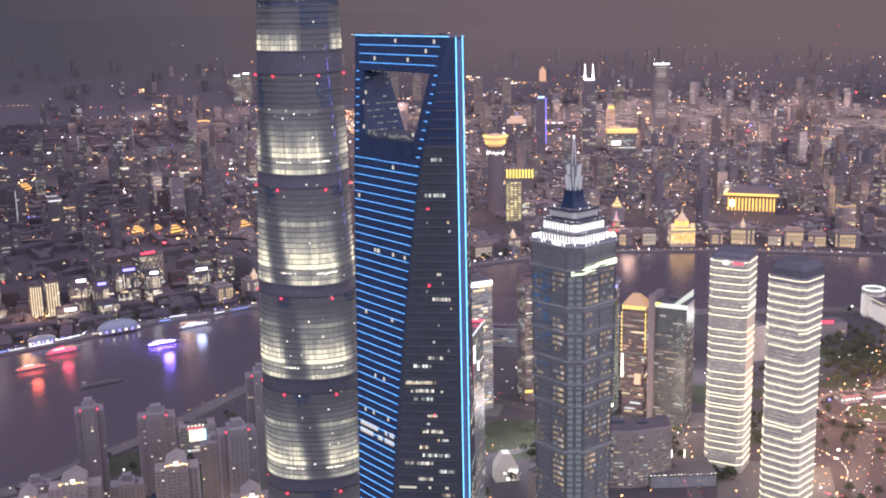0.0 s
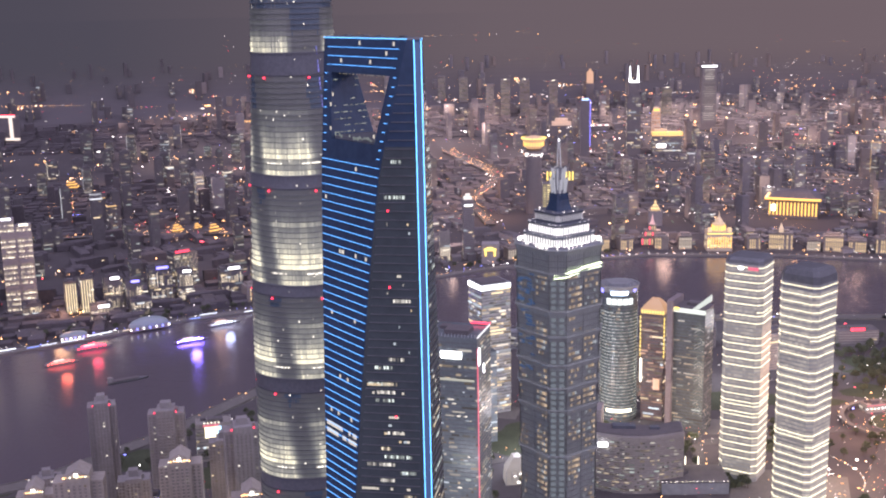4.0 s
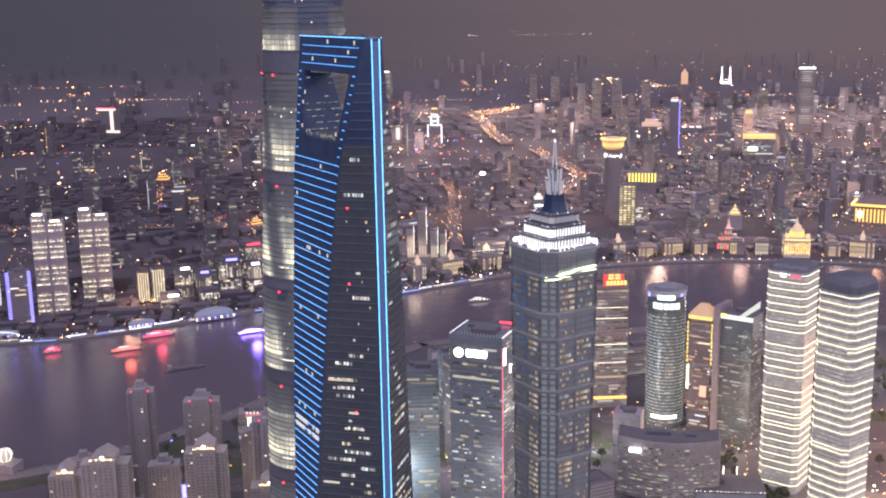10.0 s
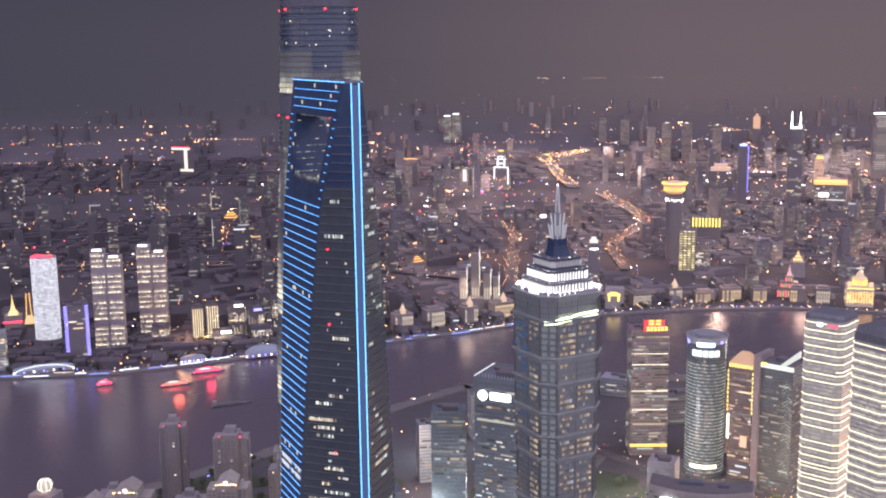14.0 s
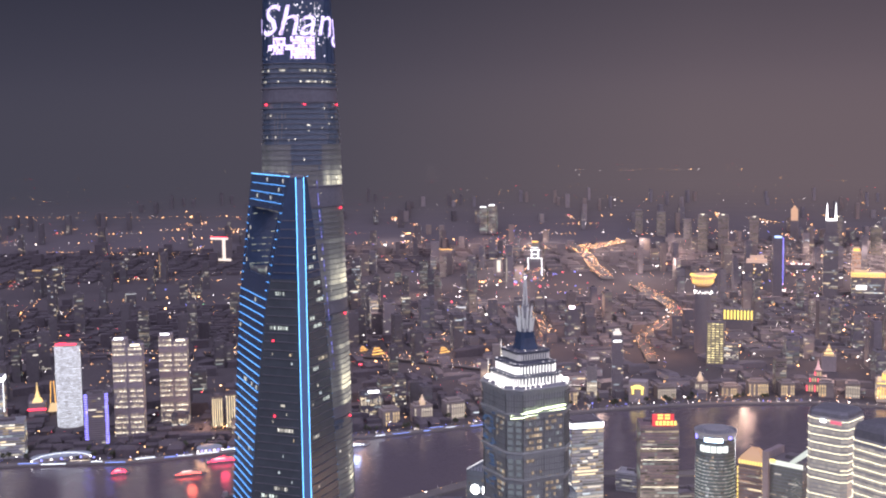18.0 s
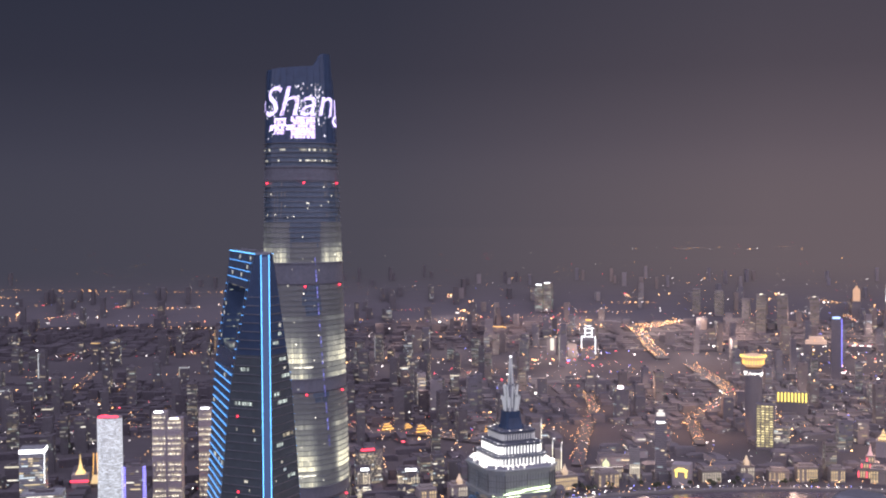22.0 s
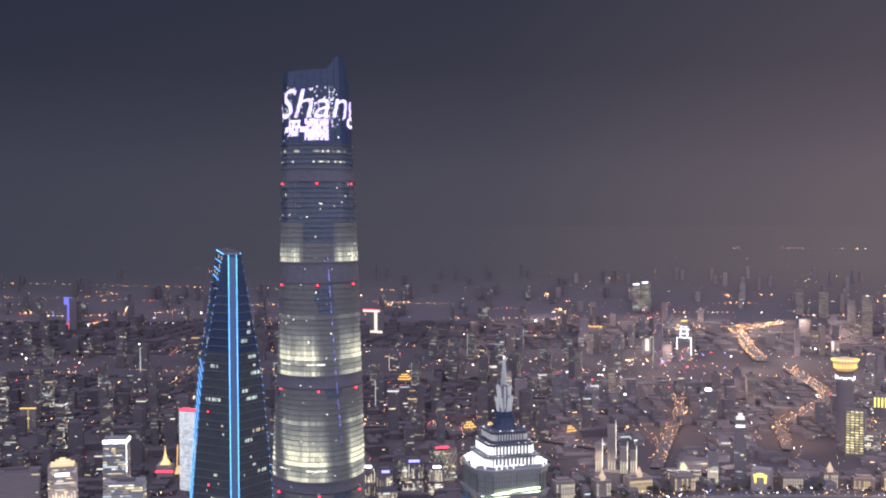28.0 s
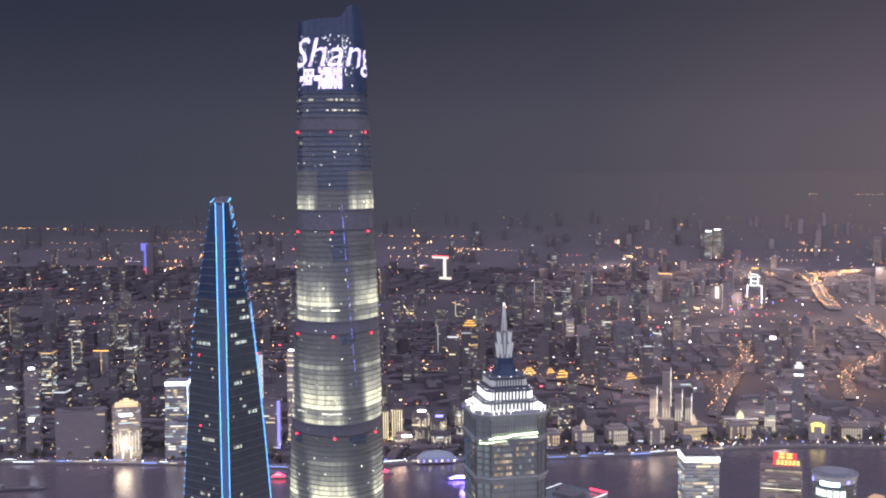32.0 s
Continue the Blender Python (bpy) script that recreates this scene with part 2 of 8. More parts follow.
def lone(name, shape, mats, label, category, group="", kind="", at=None):
    mats = mats if isinstance(mats, (list, tuple)) else [mats]
    ob = new(name, shape.mesh(name, mats) if isinstance(shape, Shape) else shape)
    if at:
        ob.location = at
    return tagged(ob, label, category, group, kind)


UNIT = {}


def piece(name, mat, parent, at, size, rot=0.0, label="", tilt=0.0):
    """A small block on a mesh that all pieces of its material share."""
    if mat.name not in UNIT:
        UNIT[mat.name] = Shape().box(0, 0, -0.5, 1, 1, 1).mesh("block_" + mat.name, [mat])
    ob = new(name, UNIT[mat.name])
    ob.parent = parent
    ob.matrix_basis = Matrix.LocRotScale(at, Euler((0, tilt, rot)), size)
    return tagged(ob, label)


# Beyond the near districts the plain is drawn in towards the rim of the model, so that it still fills the distance.
HUB, EYE_Z, NEAR, SPAN = (190.0, 40.0), 508.0, 3500.0, 1250.0


def far(x, y, z=0.0):
    dx, dy = x - HUB[0], y - HUB[1]
    d = math.hypot(dx, dy)
    if d <= NEAR:
        return (x, y, z), 1.0
    s = (NEAR + SPAN * (1 - math.exp(-(d - NEAR) / SPAN))) / d
    return (HUB[0] + dx * s, HUB[1] + dy * s, EYE_Z - (EYE_Z - z) * s), s

# ---- ground, river, quays ----
WEST = [(-2600, 700), (-1700, 1080), (-1250, 1326), (-950, 1480), (-775, 1546), (-663, 1632), (-541, 1745), (-460, 1790), (-319, 1895), (-167, 2035), (-60, 2105), (100, 2180), (257, 2226), (496, 2224), (778, 2166), (1200, 1960), (2000, 1400)]
EAST = [(-2600, 200), (-1500, 620), (-900, 900), (-620, 1040), (-520, 1110), (-420, 1260), (-330, 1450), (-230, 1610), (-60, 1690), (120, 1740), (330, 1790), (590, 1795), (700, 1740), (1000, 1560), (1700, 1000)]


def bank_y(line, x):
    for (x0, y0), (x1, y1) in zip(line, line[1:]):
        if x0 <= x <= x1:
            return y0 + (y1 - y0) * (x - x0) / (x1 - x0)
    return line[0][1] if x < line[0][0] else line[-1][1]


sheet, RINGS, SPOKES = Shape(), 56, 144
for k in range(RINGS + 1):
    d = 5.0 + 3495 * k / 40 if k <= 40 else 3500 + 125 * (k - 40)
    for i in range(SPOKES):
        a = math.tau * i / SPOKES
        sheet.v.append(far(HUB[0] + d * math.cos(a), HUB[1] + d * math.sin(a))[0])
for k in range(RINGS):
    for i in range(SPOKES):
        j = (i + 1) % SPOKES
        sheet.f.append((k * SPOKES + i, (k + 1) * SPOKES + i, (k + 1) * SPOKES + j, k * SPOKES + j))
        sheet.m.append(0)
sheet.f.append(tuple(range(SPOKES)))
sheet.m.append(0)
lone("ground", sheet, GROUND, "dark night-time city plain running out to the horizon", "ground", kind="structure")

# Outermost suburbs: a plain backdrop, haze painted as glow to meet the lowest sky.
mist, mt, mp = nodes_of("painted_haze")
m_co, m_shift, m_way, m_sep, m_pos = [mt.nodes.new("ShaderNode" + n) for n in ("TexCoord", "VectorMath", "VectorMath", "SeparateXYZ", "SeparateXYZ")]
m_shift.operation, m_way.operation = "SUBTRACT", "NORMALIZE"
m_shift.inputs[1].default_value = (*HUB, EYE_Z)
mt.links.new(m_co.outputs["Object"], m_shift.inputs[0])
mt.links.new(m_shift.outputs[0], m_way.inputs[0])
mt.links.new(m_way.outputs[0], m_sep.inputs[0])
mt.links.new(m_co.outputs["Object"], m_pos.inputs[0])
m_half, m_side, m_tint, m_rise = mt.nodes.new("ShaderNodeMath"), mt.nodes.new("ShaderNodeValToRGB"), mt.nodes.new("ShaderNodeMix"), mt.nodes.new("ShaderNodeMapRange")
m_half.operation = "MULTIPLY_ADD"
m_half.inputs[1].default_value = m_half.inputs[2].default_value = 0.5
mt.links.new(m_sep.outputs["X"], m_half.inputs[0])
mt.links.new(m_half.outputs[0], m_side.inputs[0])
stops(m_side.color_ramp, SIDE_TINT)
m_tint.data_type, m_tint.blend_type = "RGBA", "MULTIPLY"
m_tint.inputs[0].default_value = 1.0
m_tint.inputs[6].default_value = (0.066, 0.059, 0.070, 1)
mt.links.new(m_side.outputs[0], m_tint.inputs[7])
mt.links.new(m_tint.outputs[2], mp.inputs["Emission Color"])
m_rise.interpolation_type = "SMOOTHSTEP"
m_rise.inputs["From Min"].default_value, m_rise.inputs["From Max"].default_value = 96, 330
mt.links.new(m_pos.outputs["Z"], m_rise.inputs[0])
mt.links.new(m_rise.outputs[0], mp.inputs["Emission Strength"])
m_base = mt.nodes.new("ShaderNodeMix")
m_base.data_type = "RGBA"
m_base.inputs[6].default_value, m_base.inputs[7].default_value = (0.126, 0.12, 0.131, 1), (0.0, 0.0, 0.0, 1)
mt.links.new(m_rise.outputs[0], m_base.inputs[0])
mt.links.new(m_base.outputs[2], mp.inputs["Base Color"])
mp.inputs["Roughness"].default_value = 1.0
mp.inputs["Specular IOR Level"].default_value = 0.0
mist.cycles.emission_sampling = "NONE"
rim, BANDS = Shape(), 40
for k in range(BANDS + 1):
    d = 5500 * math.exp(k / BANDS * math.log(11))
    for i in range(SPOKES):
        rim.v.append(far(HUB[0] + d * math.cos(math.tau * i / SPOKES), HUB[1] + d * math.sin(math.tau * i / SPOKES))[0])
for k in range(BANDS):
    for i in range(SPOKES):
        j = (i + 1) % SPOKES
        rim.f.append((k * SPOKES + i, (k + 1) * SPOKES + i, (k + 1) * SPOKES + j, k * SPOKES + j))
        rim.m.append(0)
lone("backdrop", rim, mist, "outermost suburbs with haze painted as glow into the sky", "backdrop", kind="structure")

water_mat, wt, wp = nodes_of("river_water")
wp.inputs["Base Color"].default_value = (0.125, 0.11, 0.126, 1)
wp.inputs["Roughness"].default_value = 0.16
w_noise, w_long, w_bump = wt.nodes.new("ShaderNodeTexNoise"), wt.nodes.new("ShaderNodeTexNoise"), wt.nodes.new("ShaderNodeBump")
w_tc = wt.nodes.new("ShaderNodeTexCoord")
w_noise.inputs["Scale"].default_value, w_noise.inputs["Detail"].default_value = 0.13, 4
w_long.inputs["Scale"].default_value = 0.012
w_bump.inputs["Strength"].default_value, w_bump.inputs["Distance"].default_value = 0.55, 1.0
w_sum = wt.nodes.new("ShaderNodeMath")
wt.links.new(w_tc.outputs["Object"], w_noise.inputs[0])
wt.links.new(w_tc.outputs["Object"], w_long.inputs[0])
wt.links.new(w_noise.outputs[0], w_sum.inputs[0])
wt.links.new(w_long.outputs[0], w_sum.inputs[1])
wt.links.new(w_sum.outputs[0], w_bump.inputs["Height"])
wt.links.new(w_bump.outputs[0], wp.inputs["Normal"])
w_r = wt.nodes.new("ShaderNodeMapRange")
w_r.inputs["To Min"].default_value, w_r.inputs["To Max"].default_value = 0.10, 0.24
wt.links.new(w_long.outputs[0], w_r.inputs[0])
wt.links.new(w_r.outputs[0], wp.inputs["Roughness"])

river = Shape()
xs = [-2600 + 50 * i for i in range(87)]
for x in xs:
    river.v += [(x, bank_y(EAST, x), 0.5), (x, bank_y(WEST, x), 0.5)]
for i in range(len(xs) - 1):
    river.f.append((2 * i, 2 * i + 2, 2 * i + 3, 2 * i + 1))
    river.m.append(0)
lone("river", river, water_mat, "wide dark river with a rippled surface reflecting city lights", "river", kind="structure")


def quay(name, line, out, label):
    """A raised promenade with a kerb along the bank; out is +1 for the far bank."""
    s = Shape()
    for (x0, y0), (x1, y1) in zip(line, line[1:]):
        a = math.atan2(y1 - y0, x1 - x0)
        nx, ny = -math.sin(a) * out, math.cos(a) * out
        for lo, hi, h in ((0, 1.2, 3.6), (1.2, 22, 2.8)):
            pts = [(x0 + nx * lo, y0 + ny * lo), (x1 + nx * lo, y1 + ny * lo), (x1 + nx * hi, y1 + ny * hi), (x0 + nx * hi, y0 + ny * hi)]
            s.prism(pts if out > 0 else pts[::-1], 0, h)
    return lone(name, s, PAVING, label, "embankment", kind="structure")


west_quay = quay("embankment", WEST, 1, "paved riverside promenade with a raised kerb")
random.seed(5)
QUAY_LED = [led("quay_strip_%s" % n, c, p) for n, c, p in (("pale", (0.80, 0.86, 1.0), 1.4), ("blue", (0.22, 0.34, 1.0), 1.2), ("warm", (1.0, 0.8, 0.6), 0.9))]
for (x0, y0), (x1, y1) in zip(WEST[1:9], WEST[2:10]):
    run, at = math.hypot(x1 - x0, y1 - y0), 0.0
    while at < run - 30:
        long = random.uniform(8, 42)
        f = (at + long / 2) / run
        side = random.choice((1.4, 1.4, 9, 18))
        a = math.atan2(y1 - y0, x1 - x0)
        piece("kerb_led", random.choices(QUAY_LED, (45, 40, 15))[0], west_quay, (x0 + (x1 - x0) * f - math.sin(a) * side, y0 + (y1 - y0) * f + math.cos(a) * side, 4.2), (long, 0.8, random.uniform(0.5, 1.3)), a, "quay light strip")
        at += long + random.choice((3, 6, 14))
quay("embankment", EAST, -1, "paved riverside promenade with a raised kerb")

# ---- twisted glass supertall ----
ST = (-132.8, 785.6)
ST_R = [(0, 42), (177, 37.8), (266, 36.6), (309, 35.5), (351, 34.2), (417, 31.6), (478, 29.7), (538, 27.7), (589, 25.5), (632, 23.6)]


def along(rows, z):
    for (a, r0), (b, r1) in zip(rows, rows[1:]):
        if a <= z <= b:
            return r0 + (r1 - r0) * (z - a) / (b - a)
    return rows[-1][1] if z > rows[-1][0] else rows[0][1]


def st_point(deg, z, out=0.0):
    """A point of the skin: a soft triangle that turns as it rises."""
    a = radians(deg)
    turn = radians(-80.7 + 54 - 0.22 * (z - 200))
    r = along(ST_R, z) * (0.985 + 0.045 * math.cos(3 * (a - turn))) + out
    return (r * math.cos(a), r * math.sin(a), z)


def st_rim(deg):
    """The crown's open rim climbs in a spiral to one horn."""
    k = ((8 - deg) % 360) / 360
    horn = max(0.0, min(1.0, (0.13 - k) / 0.06))
    return 612 + 9 * (1 - k) + 9 * horn * horn * (3 - 2 * horn)


def wrap(a):
    return (a + 180) % 360 - 180


tower = thing("twisted_tower", "supertall twisting glass tower with glowing atrium bands", "skyscraper", (*ST, 0))
ATRIUM_GLASS = surface("slate_atrium_glass", (0.10, 0.14, 0.185), 0.18, 0.0, 0.3, 3.0)
# Steps of emission that paint the atrium light onto the glass panels.
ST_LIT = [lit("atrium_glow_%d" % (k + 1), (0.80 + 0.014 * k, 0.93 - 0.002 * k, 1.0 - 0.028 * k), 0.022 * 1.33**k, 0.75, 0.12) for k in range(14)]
ZONES = [(8, 92), (100, 160), (170, 235), (246, 306), (315, 383), (393, 461), (477, 536), (547, 564)]
GAIN = [0.5, 1.0, 1.0, 1.0, 1.05, 1.0, 0.8, 0.0]
STEP = 1.25


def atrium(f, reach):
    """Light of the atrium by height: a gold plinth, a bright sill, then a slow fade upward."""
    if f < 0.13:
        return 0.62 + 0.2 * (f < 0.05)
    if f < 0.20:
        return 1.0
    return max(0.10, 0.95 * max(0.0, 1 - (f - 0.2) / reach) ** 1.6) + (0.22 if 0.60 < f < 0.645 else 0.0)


for zone, ((z0, z1), gain) in enumerate(zip(ZONES, GAIN)):
    streak = [random.uniform(-0.13, 0.13) for i in range(int(360 / STEP))]
    skin, rows = Shape(), max(1, round((z1 - z0) / 3.7))
    for k in range(rows):
        floor_gain = random.uniform(0.9, 1.08)
        za, zb = z0 + (z1 - z0) * k / rows, z0 + (z1 - z0) * (k + 1) / rows - 0.35
        f = (za - z0) / (z1 - z0)
        zm = (za + zb) / 2
        # Seams where the painted glow is dimmed as the tower turns.
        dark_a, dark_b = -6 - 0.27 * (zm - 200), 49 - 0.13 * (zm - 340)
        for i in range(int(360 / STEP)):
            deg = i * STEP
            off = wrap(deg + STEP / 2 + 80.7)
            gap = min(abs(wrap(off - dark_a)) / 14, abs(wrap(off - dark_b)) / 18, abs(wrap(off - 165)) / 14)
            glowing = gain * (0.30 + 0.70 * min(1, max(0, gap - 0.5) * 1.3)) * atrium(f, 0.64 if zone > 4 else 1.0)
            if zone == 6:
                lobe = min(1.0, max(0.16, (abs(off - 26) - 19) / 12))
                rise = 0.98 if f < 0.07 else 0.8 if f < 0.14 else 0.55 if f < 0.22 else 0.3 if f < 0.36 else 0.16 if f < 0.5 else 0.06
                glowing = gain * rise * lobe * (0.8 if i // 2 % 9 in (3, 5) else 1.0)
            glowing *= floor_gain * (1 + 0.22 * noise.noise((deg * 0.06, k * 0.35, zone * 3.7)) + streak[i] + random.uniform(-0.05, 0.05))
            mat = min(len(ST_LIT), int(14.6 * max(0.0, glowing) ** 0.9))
            lean = 0.35 if k % 2 else 0.0
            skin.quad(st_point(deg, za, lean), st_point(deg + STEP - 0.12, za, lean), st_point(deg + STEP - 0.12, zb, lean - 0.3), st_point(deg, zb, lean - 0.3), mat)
    part("curtain_wall", skin, [ATRIUM_GLASS, *ST_LIT], tower, "glass panels with atrium light painted on as glow")
SLATE = surface("slate_grey_louvre", (0.15, 0.16, 0.185), 0.5, 0.1, 0.3, 2.0)
LOUVRE = surface("slate_louvre", (0.125, 0.14, 0.175), 0.5, 0.1, 0.25, 2.0)
core = Shape().ring_loft([[st_point(d, z, -1.4) for d in range(0, 360, 10)] for z in range(0, 620, 20)])
part("core", core, DARK_METAL, tower)
for z0, z1 in [(a[1], b[0]) for a, b in zip(ZONES, ZONES[1:])]:
    band = Shape().ring_loft([[st_point(d, z, o) for d in range(0, 360, 5)] for z, o in ((z0 + 0.3, -0.9), (z0 + 0.4, 0.1), (z1 - 1.2, 0.1), (z1 - 1.1, 0.9), (z1 - 0.2, 0.9), (z1 - 0.1, -0.9))])
    belt = part("mechanical_floor", band, SLATE, tower, "dark louvred mechanical floors")
    for d in range(3, 360, 60):
        x, y, z = st_point(d, z0 - 1.2, 1.3)
        piece("beacon", LED_RED, belt, (x, y, z), (1.15, 1.15, 1.15), 0, "red aviation beacon")
for z0, z1 in ZONES:
    rows = max(1, round((z1 - z0) / 3.7))
    for k in range(rows + 1):
        z = z0 + (z1 - z0) * k / rows
        ledge = Shape().ring_loft([[st_point(d, zz, o) for d in range(0, 360, 6)] for zz, o in ((z - 0.4, -0.6), (z - 0.4, 0.8), (z, 0.8), (z, -0.6))], cap=False)
        part("floor_ledge", ledge, DARK_METAL, tower)
crown = Shape()
n = 120
rings = []
for frac, o in ((0, 0.0), (0.33, 0.0), (0.66, 0.0), (1.0, 0.0), (1.0, -1.2), (0.0, -1.2)):
    rings.append([st_point(i * 360 / n, 564 + (st_rim(i * 360 / n) - 564) * frac, o) for i in range(n)])
crown.ring_loft(rings, cap=False)
top = part("crown", crown, GLASS_BLUE, tower, "open spiral glass crown")
for d in range(0, 360, 12):
    a, b = st_point(d, 566, 0.25), st_point(d, st_rim(d) - 0.5, 0.1)
    part("crown_fin", Shape().bar(a, b, 0.12), GLASS_BLUE, tower)

# The crown's dot screen carries running words.
words = bpy.data.curves.new("crown_words", "FONT")
words.body, words.size, words.shear = "to Shanghai", 31, 0.25
words.resolution_u = 3
probe = new("probe", words)
bpy.context.view_layer.update()
flat = bpy.data.meshes.new_from_object(probe.evaluated_get(bpy.context.evaluated_depsgraph_get()))
bpy.data.objects.remove(probe)
bm = bmesh.new()
bm.from_mesh(flat)
cuts = [(Vector((x, 0, 0)), Vector((1, 0, 0))) for x in range(2, 190, 3)] + [(Vector((0, y, 0)), Vector((0, 1, 0))) for y in range(-8, 30, 3)]
for co, no in cuts:
    bmesh.ops.bisect_plane(bm, geom=bm.verts[:] + bm.edges[:] + bm.faces[:], plane_co=co, plane_no=no)
bmesh.ops.split_edges(bm, edges=bm.edges[:])
bmesh.ops.triangulate(bm, faces=bm.faces[:])
for v in bm.verts:
    deg = -72 + (v.co.x - 62) / 25.5 * 57.3
    v.co = st_point(deg, 583.5 + v.co.y * 1.0, 0.7)
bm.to_mesh(flat)
bm.free()
flat.materials.append(lit("lilac_dot_screen", (0.62, 0.50, 1.0), 1.9, 0.3))
part("screen_lettering", flat, [], top, "lilac dot-screen words")
for d0, d1, za, zb in ((-104, -84, 570, 582), (-76, -38, 567, 582), (-114, -104, 573, 576), (-84, -76, 573, 576)):
    block = Shape()
    for i in range(int(d0 * 10), int(d1 * 10), 25):
        d = i / 10
        for z in range(int(za), int(zb), 2):
            if random.random() < 0.9:
                block.quad(st_point(d, z, 0.5), st_point(d + 2.2, z, 0.5), st_point(d + 2.2, z + 1.7, 0.5), st_point(d, z + 1.7, 0.5))
    part("screen_block", block, LED_LILAC, top, "glowing lilac screen block")
specks = Shape()
for i in range(130):
    d, z = random.uniform(-125, -10), random.uniform(566, 606)
    if i > 60:
        d, z = random.choice((-112, -58, -40, -30)) + 2.4 * random.randint(-2, 2), random.choice((592, 600, 588)) + 1.9 * random.randint(-3, 3)
    specks.quad(st_point(d, z, 0.7), st_point(d + 1.8, z, 0.7), st_point(d + 1.8, z + 1.3, 0.7), st_point(d, z + 1.3, 0.7))
part("crown_window", specks, lit("lilac_white_window", (0.86, 0.84, 1.0), 1.3, 0.08), tower, "scattered lit windows under the crown", "stuff")
sills = Shape()
for z in (550, 558):
    for d in range(-135, -8, 3):
        if random.random() < (0.7 if d > -66 else 0.3):
            sills.quad(st_point(d, z, 0.75), st_point(d + 2.6, z, 0.75), st_point(d + 2.6, z + 1.5, 0.75), st_point(d, z + 1.5, 0.75))
part("lounge_window", sills, lit("lounge_glow", (1.0, 0.95, 0.8), 0.9, 0.06, 0.05, 1.6), tower, "dim lounge windows under the crown", "stuff")
# Glowing quads paint the reflection of an indigo light line on the glass.
strip = Shape()
for z in range(478, 340, -3):
    d = -80.7 + 38 - 0.10 * (z - 478)
    if z % 4:
        strip.quad(st_point(d, z, 0.8), st_point(d + 1.6, z, 0.8), st_point(d + 1.6, z + 2.4, 0.8), st_point(d, z + 2.4, 0.8))
part("reflected_led", strip, lit("dim_indigo_strip", (0.30, 0.30, 1.0), 0.6, 0.2), tower, "painted reflection of an indigo light strip", "stuff")
bits = Shape()
for zone in (2, 3, 4, 5, 6):
    z0, z1 = ZONES[zone]
    for i in range(26):
        d, z = random.uniform(-170, 10), random.uniform(z0 - 10, z1)
        w, h = random.uniform(0.5, 1.8), random.uniform(0.6, 1.4)
        bits.quad(st_point(d, z, 0.8), st_point(d + w, z, 0.8), st_point(d + w, z + h, 0.8), st_point(d, z + h, 0.8))
    for d0, d1 in ((-118, -96), (-72, -48)):
        for d in range(d0, d1, 2):
            z = z0 + 7.8
            if zone < 6:
                bits.quad(st_point(d, z, 0.8), st_point(d + 1.7, z, 0.8), st_point(d + 1.7, z + 1.0, 0.8), st_point(d, z + 1.0, 0.8))
part("office_light", bits, lit("office_spark", (1.0, 0.93, 0.8), 1.6, 0.1), tower, "small bright office lights", "stuff")

# ---- tapering tower with the portal in its top ----
SW = (-41.3, 555.7)
SW_ROT = math.atan2(-64.4, 54.8)  # the portal's long axis


def sw_w(z):
    return 4.2 + (492 - z) * 0.171 if z > 430 else 4.2 + 36.8 * ((492 - z) / 492) ** 0.60


def sw_ring(z, u0=-41.0, u1=41.0):
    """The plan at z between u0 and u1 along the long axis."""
    w = sw_w(z)
    edge = lambda u: max(2.0, min(w, 43 - abs(u)))
    us = sorted({u0, u1, *[u for u in (-41.0, -(43 - w), 43 - w, 41.0) if u0 < u < u1]})
    if len(us) < 4:
        us = sorted(us + [us[0] + (us[1] - us[0]) * 0.5])[:3] if len(us) == 2 else us
    low = [(u, -edge(u), z) for u in us]
    return low + [(u, edge(u), z) for u in reversed(us)]


def sw_half(z):
    return 20.5 + 7 * (z - 441) / 33


portal_tower = thing("portal_tower", "dark glass tower tapering to a trapezoid portal, blue light lines", "skyscraper", (*SW, 0), SW_ROT)
lower = Shape().ring_loft([sw_ring(z) for z in (0, 40, 80, 120, 160, 200, 240, 280, 320, 360, 400, 425, 441)])
lower.m = [0 if k % 8 in (1, 5) else 1 for k in range(len(lower.f))]
SIDE_GLASS = surface("grey_green_glass", (0.078, 0.098, 0.108), 0.22, 0.0, 0.25, 5.0)
part("body", lower, [GLASS_BLUE, SIDE_GLASS], portal_tower, "tapered dark glass shaft")
for side in (-1, 1):
    rings = []
    for z in (441, 452, 463, 474):
        w, h = sw_w(z), sw_half(z)
        pts = [(h, -w, z), (43 - w, -w, z), (41, -2, z), (41, 2, z), (43 - w, w, z), (h, w, z)]
        rings.append([(side * u, v, zz) for u, v, zz in (pts if side > 0 else pts[::-1])])
    part("portal_jamb", Shape().ring_loft(rings), GLASS_BLUE, portal_tower)
part("portal_bridge", Shape().ring_loft([sw_ring(z) for z in (474, 480, 486, 491)]), GLASS_BLUE, portal_tower)
part("roof_parapet", Shape().ring_loft([sw_ring(491), [(u * 0.985, v * 0.9, 492.0) for u, v, _ in sw_ring(491)]]), DARK_METAL, portal_tower)
part("portal_deck", Shape().box(0, 0, 441, 40, sw_w(441) * 1.7, 1.4), DARK_METAL, portal_tower, "observation deck at the foot of the portal")
for u in range(-19, 20, 2):
    if random.random() < 0.7:
        piece("deck_window", DIM[2], portal_tower, (u, -sw_w(441) * 0.87, 442.4 + random.choice((0, 0.8))), (1.0, 0.2, random.uniform(0.8, 2.0)))
